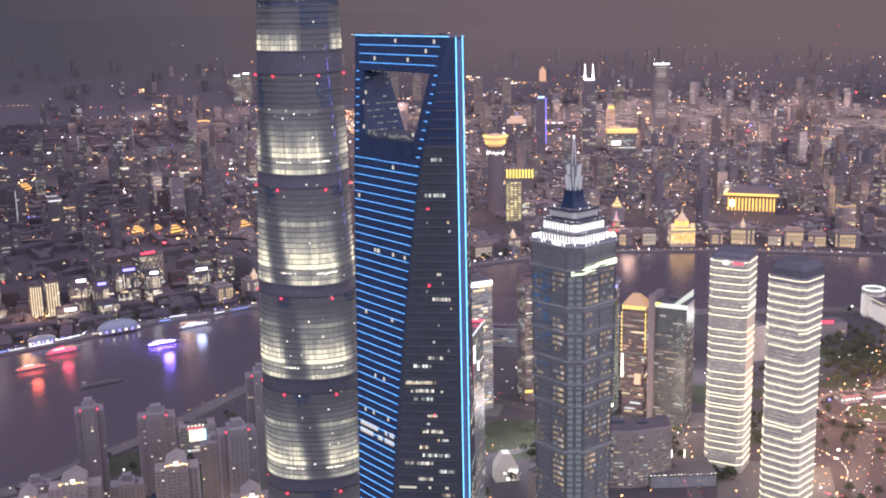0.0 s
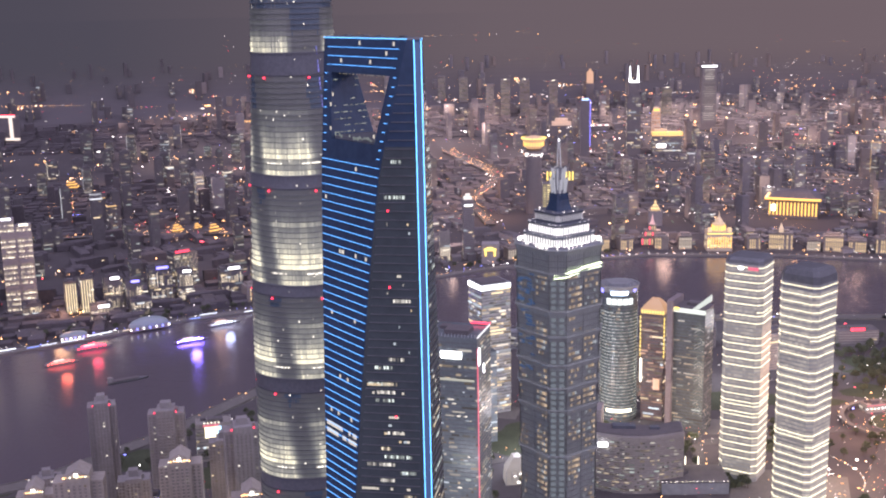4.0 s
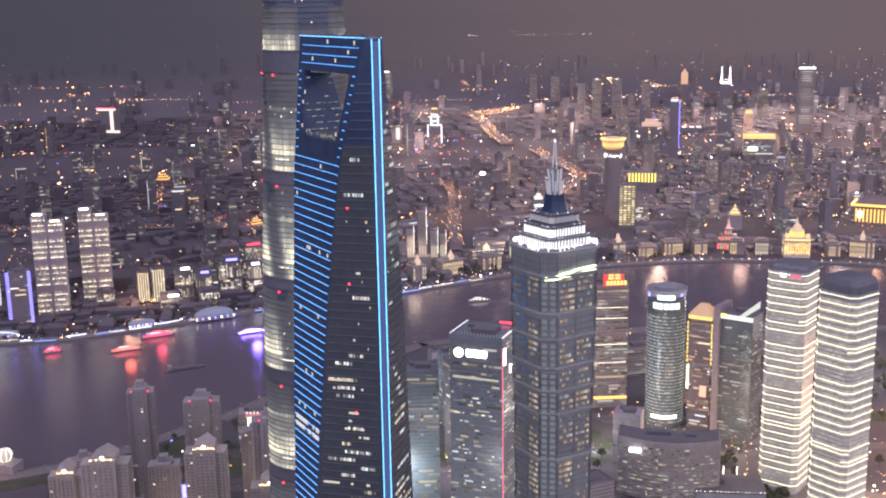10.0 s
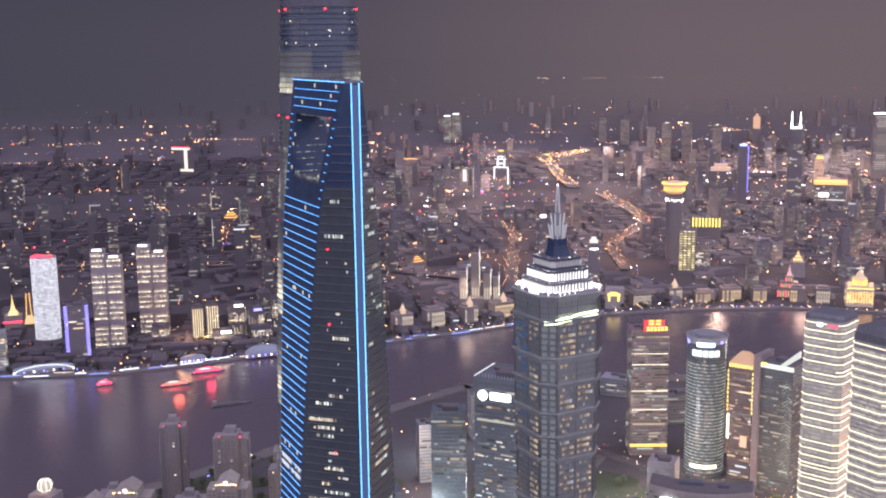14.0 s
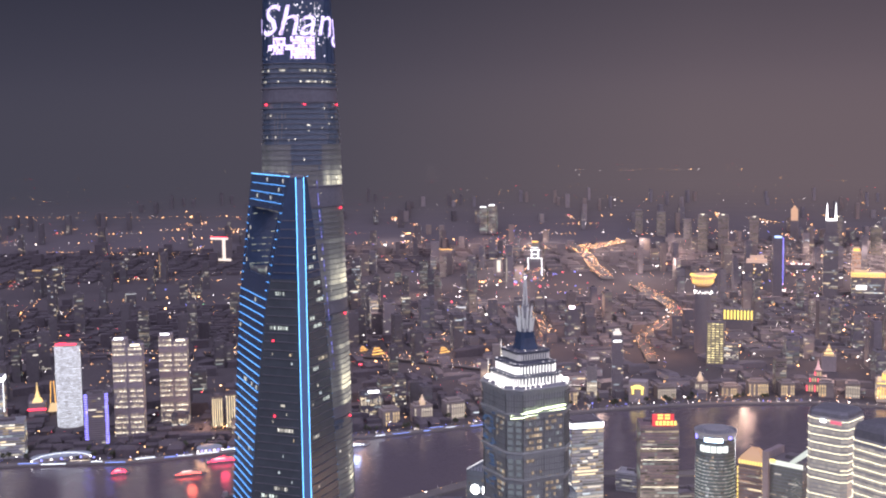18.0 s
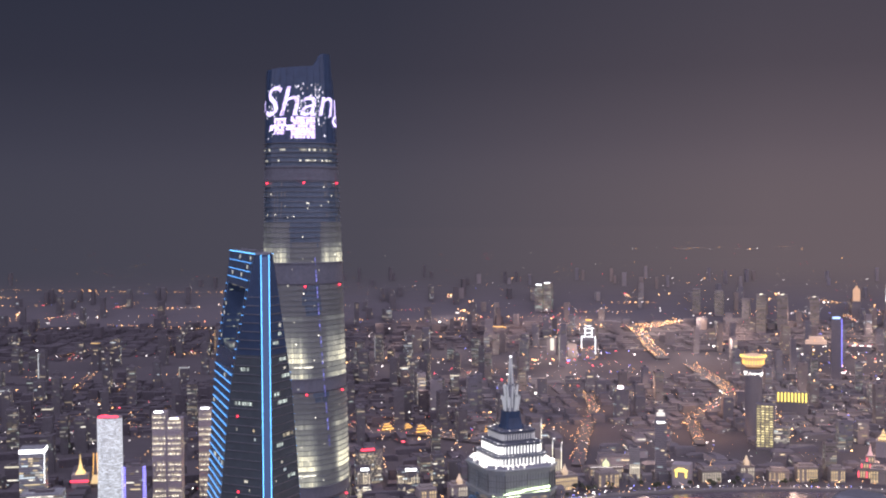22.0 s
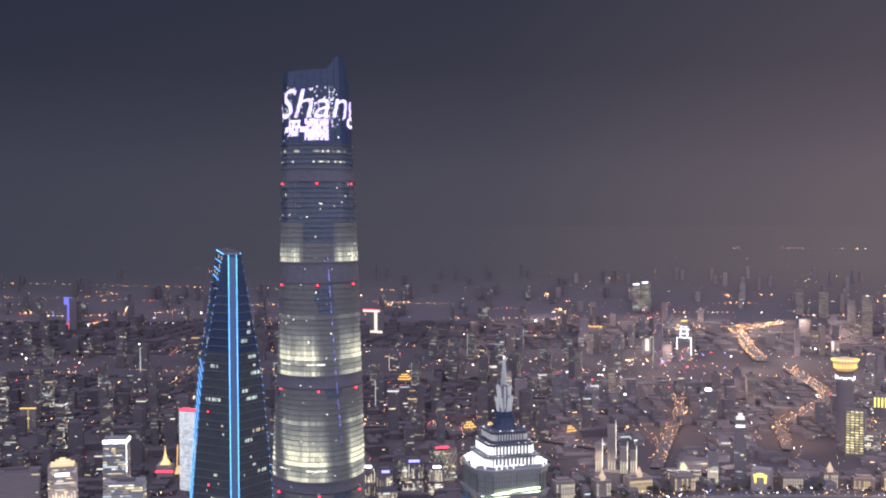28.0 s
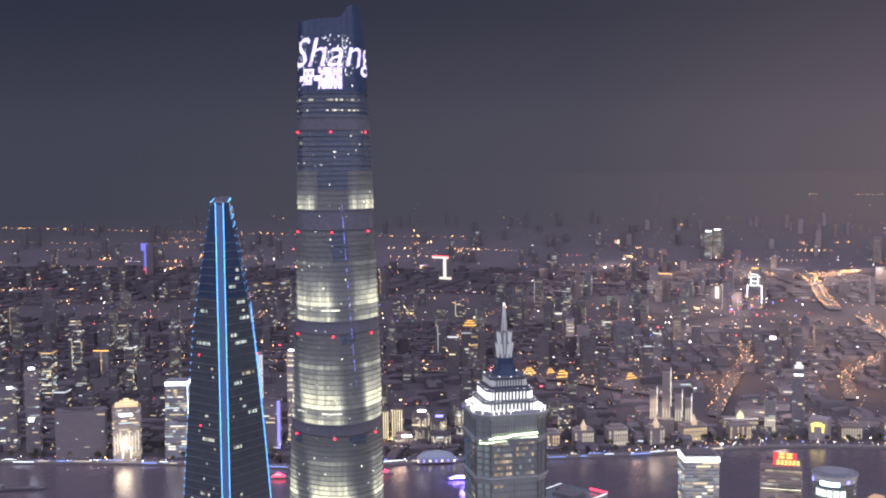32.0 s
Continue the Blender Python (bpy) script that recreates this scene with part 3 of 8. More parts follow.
# Dim floors on the inner walls of the portal and small lamps under its lintel.
for side in (-1, 1):
    inner = Shape()
    for k in range(9):
        z = 443.5 + 3.3 * k
        w = sw_w(z) * 0.85
        v = -w
        while v < w:
            wide = random.uniform(0.6, 2.6)
            if random.random() < (0.75 if k < 5 else 0.3):
                h = sw_half(z) - 0.25
                inner.quad((side * h, v, z), (side * h, v + wide, z), (side * h, v + wide, z + 0.4), (side * h, v, z + 0.4))
            v += wide + random.uniform(0.4, 1.6)
    part("inner_floor_light", inner, lit("dim_inner_floor", (0.9, 1.0, 0.85), 0.34, 0.1), portal_tower, "faint lit floors inside the portal", "stuff")
for u, z, v in ((-23.5, 463, -5), (-24.5, 458, -6), (-22, 446, -7), (20, 445, -7)):
    piece("lit_window", NEUTRAL, portal_tower, (u, -sw_w(z) - 0.2, z), (1.2, 0.2, 1.8))
for i in range(14):
    piece("lintel_lamp", DIM[1], portal_tower, (-20 + i * 3.2 + random.uniform(-1, 1), -sw_w(474) + 1.0, 473.8), (0.5, 0.4, random.uniform(0.4, 1.2)))
for u in (-22, -6, 9, 30):
    part("roof_plant", Shape().box(u, 0, 491.5, 4.5, 2.4, 1.3), DARK_METAL, portal_tower)
for vs in (-1, 1):
    for z in (491.4, 486.7, 482.3, 477.9):
        u = 41 if z > 490 else 43 - sw_w(z) - 4.5
        piece("led_line", LED_CYAN if z > 490 else LED_BLUE, portal_tower, (0, vs * (sw_w(z) + 0.25), z), (2 * u - (4 if z > 490 else 0), 0.3, 0.24), 0, "glowing blue light line")
    for k in range(10):
        z = 473.4 - 4.3 * k
        for s in (-1, 1):
            outer = 43 - sw_w(z) - 1.5
            inner = sw_half(max(441, z)) + 2.4
            piece("led_tick", LED_BLUE, portal_tower, (s * (outer - 1.6), vs * (sw_w(z) + 0.25), z), (2.4, 0.3, 0.3), 0, "short blue light bar")
    z = 430.4
    while z > 40:
        u = 43 - sw_w(z) - 0.8
        if u > 1:
            tilt = 0.0
            piece("led_line", LED_BLUE, portal_tower, (0, vs * (sw_w(z) + 0.25), z), (2 * u, 0.3, 0.2), 0, "glowing blue light line")
        z -= 4.3
for s in (-1, 1):
    for v in (-2, 2):
        ob = part("corner_led", Shape().bar((s * 41.2, v, 30), (s * 41.2, v, 491), 0.14), LED_CYAN, portal_tower, "continuous blue corner light")
    # Spill from the corner lines is painted as a blue-glowing panel.
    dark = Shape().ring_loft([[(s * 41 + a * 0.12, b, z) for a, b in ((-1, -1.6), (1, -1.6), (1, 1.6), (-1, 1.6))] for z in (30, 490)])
    part("corner_panel", dark, led("deep_blue_wash", (0.05, 0.16, 0.5), 0.22), portal_tower, "panel with blue light spill painted on as glow")


def sw_side(s, vs, f, z, out=0.25):
    """A point on one of the four slanting side walls, f from the corner (0) to the arris (1)."""
    w = sw_w(z)
    u, v = 41 + (43 - w - 41) * f, 2 + (w - 2) * f
    return (s * (u + out * 0.7), vs * (v + out * 0.7), z)


# Floor bands on the side walls; the rows nearest the walk are single pieces.
for s in (-1, 1):
    for vs in (-1, 1):
        rows = Shape()
        z = 470.0
        while z > 20:
            f1 = 0.94
            a, b = sw_side(s, vs, 0.06, z), sw_side(s, vs, f1, z)
            rows.bar(a, b, 0.2)
            z -= 4.3
        part("floor_band", rows, DARK_METAL, portal_tower, "thin horizontal floor bands", "stuff")
# Dim office floors behind the side glass.
PORTAL_DIM = [lit("office_floor_%s" % n, c, 0.8, 0.08, 0.06, 1.5) for n, c in (("warm", (1.0, 0.86, 0.62)), ("neutral", (1.0, 0.96, 0.86)), ("green", (0.88, 1.0, 0.93)))]
for vs in (-1, 1):
    offices = Shape()
    for k in range(2, 102):
        z = 470 - 4.3 * k - 2.6
        runs = [(random.uniform(0.1, 0.6), random.uniform(0.14, 0.5)) for r in range(2) if random.random() < (0.14 if z > 330 else 0.24 + 0.5 * max(0, noise.noise((z * 0.045, vs * 3.0, 4))))]
        for start, long in runs:
            f, tint = start, random.choice((0, 1, 2, 2))
            while f < min(0.9, start + long):
                g = min(0.92, f + 0.03)
                if random.random() < 0.8:
                    a, b = sw_side(1, vs, f, z, 0.27), sw_side(1, vs, g - 0.004, z, 0.27)
                    offices.quad(a, b, (b[0], b[1], z + 1.7), (a[0], a[1], z + 1.7), tint)
                f = g
    part("dim_office", offices, PORTAL_DIM, portal_tower, "dim office windows behind the side glass", "stuff")
for vs, count in ((-1, 70), (1, 40)):
    for k in range(count):
        z = 470 - 4.3 * int(random.triangular(3, 100, 70)) - 2.1
        if z < 30:
            continue
        f0 = random.uniform(0.12, 0.72)
        f1 = min(0.92, f0 + random.choice((0.04, 0.06, 0.16, 0.3)) * (1 if z < 330 else 0.3))
        a, b = sw_side(1, vs, f0, z, 0.3), sw_side(1, vs, f1, z, 0.3)
        tint = random.choice((NEUTRAL, NEUTRAL, WARM, COOL))
        cells = max(1, int((f1 - f0) / 0.035))
        for c in range(cells):
            if cells == 1 or random.random() < 0.75:
                p, q = Vector(a).lerp(Vector(b), c / cells), Vector(a).lerp(Vector(b), (c + 0.86) / cells)
                m = (p + q) / 2
                piece("lit_window", tint, portal_tower, (m.x, m.y, z), ((q - p).length, 0.2, 1.15), math.atan2(q.y - p.y, q.x - p.x))
for vs in (-1, 1):
    for k in range(26):
        z = random.choice((484.5, 480.1, 489, 465, 455, 448, 428, 411, 385, 352, 320, 300))
        lim = 43 - sw_w(z) - 2
        u = random.uniform(-lim, lim)
        if 441 < z < 474 and abs(u) < sw_half(z) + 2:
            continue
        piece("lit_window", NEUTRAL, portal_tower, (u, vs * (sw_w(z) + 0.2), z), (1.3, 0.2, 1.9))
    for z in (294, 290):
        for u in range(-14, 15, 2):
            if random.random() < 0.8:
                piece("lit_window", NEUTRAL, portal_tower, (u, vs * (sw_w(z) + 0.2), z - 2), (1.7, 0.2, 2.4))
for z in (372, 305, 250, 410):
    x, y, zz = sw_side(1, -1, random.uniform(0.2, 0.9), z)
    piece("beacon", LED_RED, portal_tower, (x, y, zz), (0.8, 0.8, 0.8), 0, "red aviation beacon")

# ---- stepped tower with a lit crown and spire ----
JM = (53.6, 712.0)


def jm_ring(z, diag, face):
    """A square plan seen corner-on with the corners cut off."""
    k = face * math.sqrt(2) - diag
    pts = [(diag, -k), (diag, k), (k, diag), (-k, diag), (-diag, k), (-diag, -k), (-k, -diag), (k, -diag)]
    return [(x, y, z) for x, y in pts]


stepped = thing("stepped_tower", "stepped grey tower with floodlit tiered crown and spire", "skyscraper", (*JM, 0), radians(-2))
LEVELS = [(0, 217, 24.6, 21.4), (217, 248.6, 25.0, 21.7), (248.6, 264, 25.5, 22.0), (264, 279.5, 25.9, 22.2), (279.5, 298.5, 26.3, 22.5), (298.5, 315.5, 26.6, 22.7), (315.5, 340, 26.9, 22.9), (340, 355, 27.0, 23.0)]
JM_WALL = surface("grey_metal_and_glass_wall", (0.36, 0.395, 0.37), 0.45, 0.0, 0.25, 4.0)
JM_TRIM = surface("grey_green_trim", (0.26, 0.28, 0.265), 0.5, 0.1, 0.2, 3.0)
for z0, z1, diag, face in LEVELS:
    seg = Shape().ring_loft([jm_ring(z0, diag - 0.8, face - 0.7), jm_ring(z1 - 5, diag - 0.3, face - 0.3), jm_ring(z1 - 1.6, diag + 0.8, face + 0.8), jm_ring(z1 - 1.0, diag + 1.7, face + 1.7), jm_ring(z1, diag + 1.7, face + 1.7), jm_ring(z1, diag - 1, face - 1)])
    tier = part("tier", seg, JM_WALL, stepped, "stepped storey block with a flared eave")
    bands, posts = Shape(), Shape()
    z = z0 + 3.6
    while z < z1 - 3:
        bands.ring_loft([jm_ring(z - 0.25, diag - 0.45, face - 0.35), jm_ring(z - 0.25, diag - 0.1, face + 0.05), jm_ring(z + 0.25, diag - 0.1, face + 0.05), jm_ring(z + 0.25, diag - 0.45, face - 0.35)], cap=False)
        z += 3.9
    for i, (a, b) in enumerate(zip(jm_ring(z0, diag, face), jm_ring(z0, diag, face)[1:] + jm_ring(z0, diag, face)[:1])):
        count = 6 if i % 2 == 0 else 16
        for c in range(count + 1):
            x, y = a[0] + (b[0] - a[0]) * c / count, a[1] + (b[1] - a[1]) * c / count
            posts.box(x, y, z0, *((0.6, 0.6) if c in (0, count, count // 2) else (0.26, 0.26)), z1 - z0 - 1)
    part("floor_band", bands, JM_TRIM, tier, kind="stuff")
    part("mullion", posts, JM_TRIM, tier, kind="stuff")


def jm_wall(side, f, z, out=0.5):
    """A point on a long wall (0 left of the facing corner, 1 right of it) or the facing cut corner (2)."""
    diag, face = along([(0, 24.6), (250, 25.4), (355, 27)], z), along([(0, 21.4), (250, 21.9), (355, 23)], z)
    r = jm_ring(z, diag + out, face + out)
    a, b = {0: (r[5], r[6]), 1: (r[7], r[0]), 2: (r[6], r[7]), 3: (r[1], r[2])}[side]
    return Vector(a).lerp(Vector(b), f)


def jm_window(side, f0, f1, z, h, mat):
    a, b = jm_wall(side, f0, z), jm_wall(side, f1, z)
    part("lit_window", Shape().quad((a.x, a.y, z), (b.x, b.y, z), (b.x, b.y, z + h), (a.x, a.y, z + h)), mat, stepped)


random.seed(7)
BAY_WARM = lit("warm_bay_window", (1.0, 0.74, 0.48), 0.46, 0.10, 0.1, 1.7)
BAY_GREY = lit("pale_bay_window", (0.85, 0.94, 1.0), 0.30, 0.08, 0.1, 1.6)
BAYS = {0: ((0.04, 0.28, 0.35), (0.62, 0.94, 0.95)), 1: ((0.06, 0.44, 1.0), (0.53, 0.92, 0.75)), 3: ((0.15, 0.45, 0.25), (0.55, 0.85, 0.25))}
for side, bays in BAYS.items():
    for k in range(46):
        z = 160 + 3.9 * k
        for n, (f0, f1, chance) in enumerate(bays):
            awake = 0.45 + 1.5 * noise.noise((k * 0.21, side * 7.1 + n * 3.3, 2))
            row = Shape()
            for c in range(6):
                if random.random() < chance * awake:
                    a, b = jm_wall(side, f0 + (f1 - f0) * (c + 0.08) / 6, z), jm_wall(side, f0 + (f1 - f0) * (c + 0.92) / 6, z)
                    low = z + random.uniform(0.3, 0.6)
                    row.quad((a.x, a.y, low), (b.x, b.y, low), (b.x, b.y, z + 2.4), (a.x, a.y, z + 2.4), random.choice((0, 0, 0, 1)))
            if row.f:
                part("lit_window", row, [BAY_WARM, BAY_GREY], stepped, "row of dim office windows", "stuff")
FAINT = lit("faint_corner_window", (0.75, 0.87, 1.0), 0.16, 0.2)
for z in range(172, 336, 4):
    for f0 in (0.12, 0.58):
        jm_window(2, f0, f0 + 0.3, z, 2.8, FAINT)
# Blue glow on the left wall is painted as faint emitting dashes.
BLUE_EDGE = lit("painted_blue_glow", (0.16, 0.42, 1.0), 0.18, 0.06)
for k in range(60):
    z = random.triangular(262, 340, 330)
    f0 = random.choice((0.02, 0.10, 0.26, 0.34, 0.42)) + random.uniform(-0.02, 0.02)
    jm_window(0, f0, f0 + 0.14, z, 1.0, BLUE_EDGE)
LINE = [(2, 0.30, 338.8), (2, 1.0, 339.8), (1, 0.10, 340.6), (1, 0.32, 340.8), (1, 0.44, 341.8), (1, 0.98, 342.6)]
for (s0, f0, z0), (s1, f1, z1) in zip(LINE, LINE[1:]):
    a, b = jm_wall(s0, f0, z0, 1.0), jm_wall(s1, f1, z1, 1.0)
    part("cornice_led", Shape().bar(a, b, 0.4), LED_LIME, stepped, "lime-white light line under the eave")
    part("cornice_led", Shape().bar(a - Vector((0, 0, 2.2)), b - Vector((0, 0, 2.2)), 0.18), LED_LIME, stepped, "lime-white light line under the eave")
# Floodlight on the fins is painted as emission, brightest on the middle tier.
CROWN_GLOW = lit("painted_flood_fin", (1.0, 0.97, 0.95), 1.2, 0.12, 0.6)
CROWN_MID = lit("painted_flood_column", (1.0, 0.95, 0.90), 0.9, 0.10, 0.6)
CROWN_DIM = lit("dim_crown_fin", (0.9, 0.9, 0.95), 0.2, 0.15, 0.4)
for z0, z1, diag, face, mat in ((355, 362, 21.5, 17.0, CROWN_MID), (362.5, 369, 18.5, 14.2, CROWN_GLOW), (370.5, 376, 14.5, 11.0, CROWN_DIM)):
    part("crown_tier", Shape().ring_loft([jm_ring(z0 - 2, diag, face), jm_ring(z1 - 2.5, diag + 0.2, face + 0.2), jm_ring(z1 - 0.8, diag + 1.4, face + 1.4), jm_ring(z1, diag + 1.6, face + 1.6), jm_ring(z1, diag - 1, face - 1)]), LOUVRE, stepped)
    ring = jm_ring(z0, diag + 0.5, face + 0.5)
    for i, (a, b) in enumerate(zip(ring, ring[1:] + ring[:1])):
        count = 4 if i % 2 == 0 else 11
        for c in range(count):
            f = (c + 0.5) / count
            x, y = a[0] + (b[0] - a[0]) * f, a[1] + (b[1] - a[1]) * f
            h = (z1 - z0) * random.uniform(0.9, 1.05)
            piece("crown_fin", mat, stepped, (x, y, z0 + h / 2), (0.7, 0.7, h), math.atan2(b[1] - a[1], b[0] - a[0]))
ring = jm_ring(355.4, 26.2, 22.2)
for i, (a, b) in enumerate(zip(ring, ring[1:] + ring[:1])):
    for c in range(3 if i % 2 == 0 else 9):
        f = (c + random.uniform(0.2, 0.8)) / (3 if i % 2 == 0 else 9)
        piece("floodlight", WHITE_LAMP, stepped, (a[0] + (b[0] - a[0]) * f, a[1] + (b[1] - a[1]) * f, 356.2), (1.5 * random.uniform(0.6, 1.6), 1.2, random.uniform(0.8, 2.6)), f, "white floodlight")
part("parapet", Shape().ring_loft([jm_ring(355, 27, 23), jm_ring(357, 27, 23), jm_ring(357, 26.4, 22.4), jm_ring(355, 26.4, 22.4)], cap=False), STEEL, stepped)
for i in range(18):
    a = i * math.tau / 18 + random.uniform(-0.1, 0.1)
    if i % 3:
        piece("tier_lamp", NEUTRAL if i % 2 else WHITE_LAMP, stepped, (13.0 * math.cos(a), 13.0 * math.sin(a), 376.6), (0.4, 0.4, 0.5), a, "small tier lamp")
part("lantern", Shape().ring_loft([jm_ring(375, 8.6, 6.8), jm_ring(379, 7.2, 5.8), jm_ring(383, 6.4, 5.2), jm_ring(387, 6.0, 4.9)]), GLASS_BLUE, stepped, "blue-grey lantern under the spire")
# Floodlight on the blades is painted as a faint glow of the metal.
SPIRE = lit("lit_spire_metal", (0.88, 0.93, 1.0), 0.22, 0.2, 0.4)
SPIRE_DARK = surface("grey_spire_steel", (0.30, 0.31, 0.33), 0.4, 0.3, 0.2, 1.0)
part("spire_core", Shape().ring_loft([[(r * math.cos(i * math.tau / 8), r * math.sin(i * math.tau / 8), z) for i in range(8)] for z, r in ((384, 3.6), (392, 3.0), (400, 2.3), (403, 1.7))]), SPIRE_DARK, stepped, "dark core behind the blades")
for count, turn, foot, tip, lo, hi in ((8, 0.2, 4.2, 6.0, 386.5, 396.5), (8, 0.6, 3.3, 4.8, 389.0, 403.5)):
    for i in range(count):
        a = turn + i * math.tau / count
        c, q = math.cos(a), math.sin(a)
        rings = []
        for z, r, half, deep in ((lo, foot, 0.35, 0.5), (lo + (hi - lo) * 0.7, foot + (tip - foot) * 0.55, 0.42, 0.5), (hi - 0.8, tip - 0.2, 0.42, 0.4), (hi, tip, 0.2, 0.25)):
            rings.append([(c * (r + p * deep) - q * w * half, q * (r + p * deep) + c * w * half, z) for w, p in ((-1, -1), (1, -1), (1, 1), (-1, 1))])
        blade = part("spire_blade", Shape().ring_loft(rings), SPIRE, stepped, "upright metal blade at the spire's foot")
        piece("blade_tip", DARK_METAL, blade, (c * tip, q * tip, hi + 0.35), (0.7, 0.7, 0.9), a, "dark blade tip")
part("spire_collar", Shape().prism(circle(0, 0, 2.7, 12), 402.2, 403.4), SPIRE_DARK, stepped)
# The mast's floodlight is painted as glow too.
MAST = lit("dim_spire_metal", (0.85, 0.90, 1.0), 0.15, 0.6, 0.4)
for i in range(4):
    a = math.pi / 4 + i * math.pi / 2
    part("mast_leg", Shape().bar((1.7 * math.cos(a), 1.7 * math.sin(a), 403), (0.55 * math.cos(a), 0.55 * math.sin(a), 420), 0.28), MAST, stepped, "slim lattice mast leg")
for k in range(9):
    z, r = 404 + k * 1.8, 1.25 - k * 0.095
    part("spire_ring", Shape().box(0, 0, z, 2 * r, 2 * r, 0.3, math.pi / 4), SPIRE_DARK, stepped)
piece("mast_lamp", LED_WHITE, stepped, (0, 0, 421), (0.7, 0.7, 1.2), 0, "small white lamp at the mast head")

# ---- pair of towers with cream light bands ----


LED_BAND = led("pale_yellow_led", (1.0, 0.88, 0.60), 1.5)


def banded_tower(cx, cy, top, side, rot, label, cap, gaps):
    t = thing("banded_tower", label, "skyscraper", (cx, cy, 0), rot, "pair of banded towers")
    k, c = side / 2, side * 0.12
    poly = lambda o: [(-k - o, -k + c), (-k + c, -k - o), (k - c, -k - o), (k + o, -k + c), (k + o, k - c), (k - c, k + o), (-k + c, k + o), (-k - o, k - c)]
    part("body", Shape().prism(poly(0), 0, top), GLASS_GREY, t, "glass shaft with chamfered corners")
    dome = [[(x * s, y * s, top + h) for x, y in poly(0)] for s, h in ((1.0, 0), (0.97, cap * 0.5), (0.86, cap * 0.85), (0.6, cap))]
    part("roof_cap", Shape().ring_loft(dome), DARK_METAL, t, "dark rounded roof cap")
    z, n = top - 3, 0
    while z > 6:
        if n not in gaps:
            ring = poly(0.5)
            for i in range(8):
                a, b = ring[i], ring[(i + 1) % 8]
                if i in (1, 0, 2, 3, 7, 6) and random.random() < 0.985:
                    m = ((a[0] + b[0]) / 2, (a[1] + b[1]) / 2, z)
                    piece("led_band", LED_BAND, t, m, (math.hypot(b[0] - a[0], b[1] - a[1]) - 0.3, 0.5, 0.46), math.atan2(b[1] - a[1], b[0] - a[0]), "cream light band")
        n += 1
        z -= 7.9 if n not in (7, 20, 22) else 3.9
    glowing = Shape()
    for i in range(0, int(top / 3.95) - 2):
        z = 5 + i * 3.95
        ring = poly(0.15)
        for e in (1, 3, 7, 0, 2):
            a, b = ring[e], ring[(e + 1) % 8]
            cells = max(1, int(math.hypot(b[0] - a[0], b[1] - a[1]) / 2.9))
            for j in range(cells):
                p = [(a[0] + (b[0] - a[0]) * f, a[1] + (b[1] - a[1]) * f) for f in (j / cells, (j + 1) / cells)]
                top_z = z + random.choice((2.3, 2.6, 2.6, 2.9))
                glowing.quad((*p[0], z), (*p[1], z), (*p[1], top_z), (*p[0], top_z))
    part("lit_window", glowing, lit("band_lit_glass", (1.0, 0.91, 0.74), 0.24, 0.42, 0.25, 2.2), t, "glass glowing dimly between the bands", "stuff")
    if cap < 10:
        part("roof_sign", Shape().box(k * 0.52, -k - 0.9, top - 5.8, side * 0.27, 0.5, 3.4), LED_PINK, t, "glowing pink roof sign")
        part("roof_sign", Shape().box(-k * 0.12, -k - 0.9, top - 5.6, side * 0.13, 0.5, 3.0), LED_WHITE, t, "small white roof sign")
    return t


random.seed(11)
banded_tower(259, 1165, 238, 41, radians(-118 + 90), "tall glass tower ringed by cream light bands", 7, (9, 15))
banded_tower(296, 1060, 244, 41, radians(-133 + 90), "taller glass tower ringed by cream bands, dark rounded cap", 14, (10, 18))

# ---- ordinary buildings ----
WINDOWS = [WARM, NEUTRAL, COOL]


def facade_lights(poly, z0, z1, floor, bay, share, top_share=None, height=0.55, out=0.15):
    """Lit windows on every side of a plan, three tints."""
    s = Shape()
    n = len(poly)
    for i in range(n):
        (x0, y0), (x1, y1) = poly[i], poly[(i + 1) % n]
        run = math.hypot(x1 - x0, y1 - y0)
        cols = int(run / bay)
        if not cols:
            continue
        nx, ny = (y1 - y0) / run * out, -(x1 - x0) / run * out
        z = z0 + floor
        while z < z1 - floor:
            keep = share * (2.6 if random.random() < 0.22 else 0.55)
            c, tint = -1, random.choice((0, 0, 1, 1, 2))
            while c < cols - 1:
                c += 1
                if random.random() < keep:
                    more = min(cols - 1 - c, int(random.expovariate(0.55)))
                    f, g = (c + 0.06) / cols, (c + more + 0.94) / cols
                    c += more
                    a, b = (x0 + (x1 - x0) * f + nx, y0 + (y1 - y0) * f + ny), (x0 + (x1 - x0) * g + nx, y0 + (y1 - y0) * g + ny)
                    s.quad((*a, z), (*b, z), (*b, z + floor * height), (*a, z + floor * height), tint if random.random() < 0.7 else random.choice((0, 1, 2)))
            z += floor
    return s


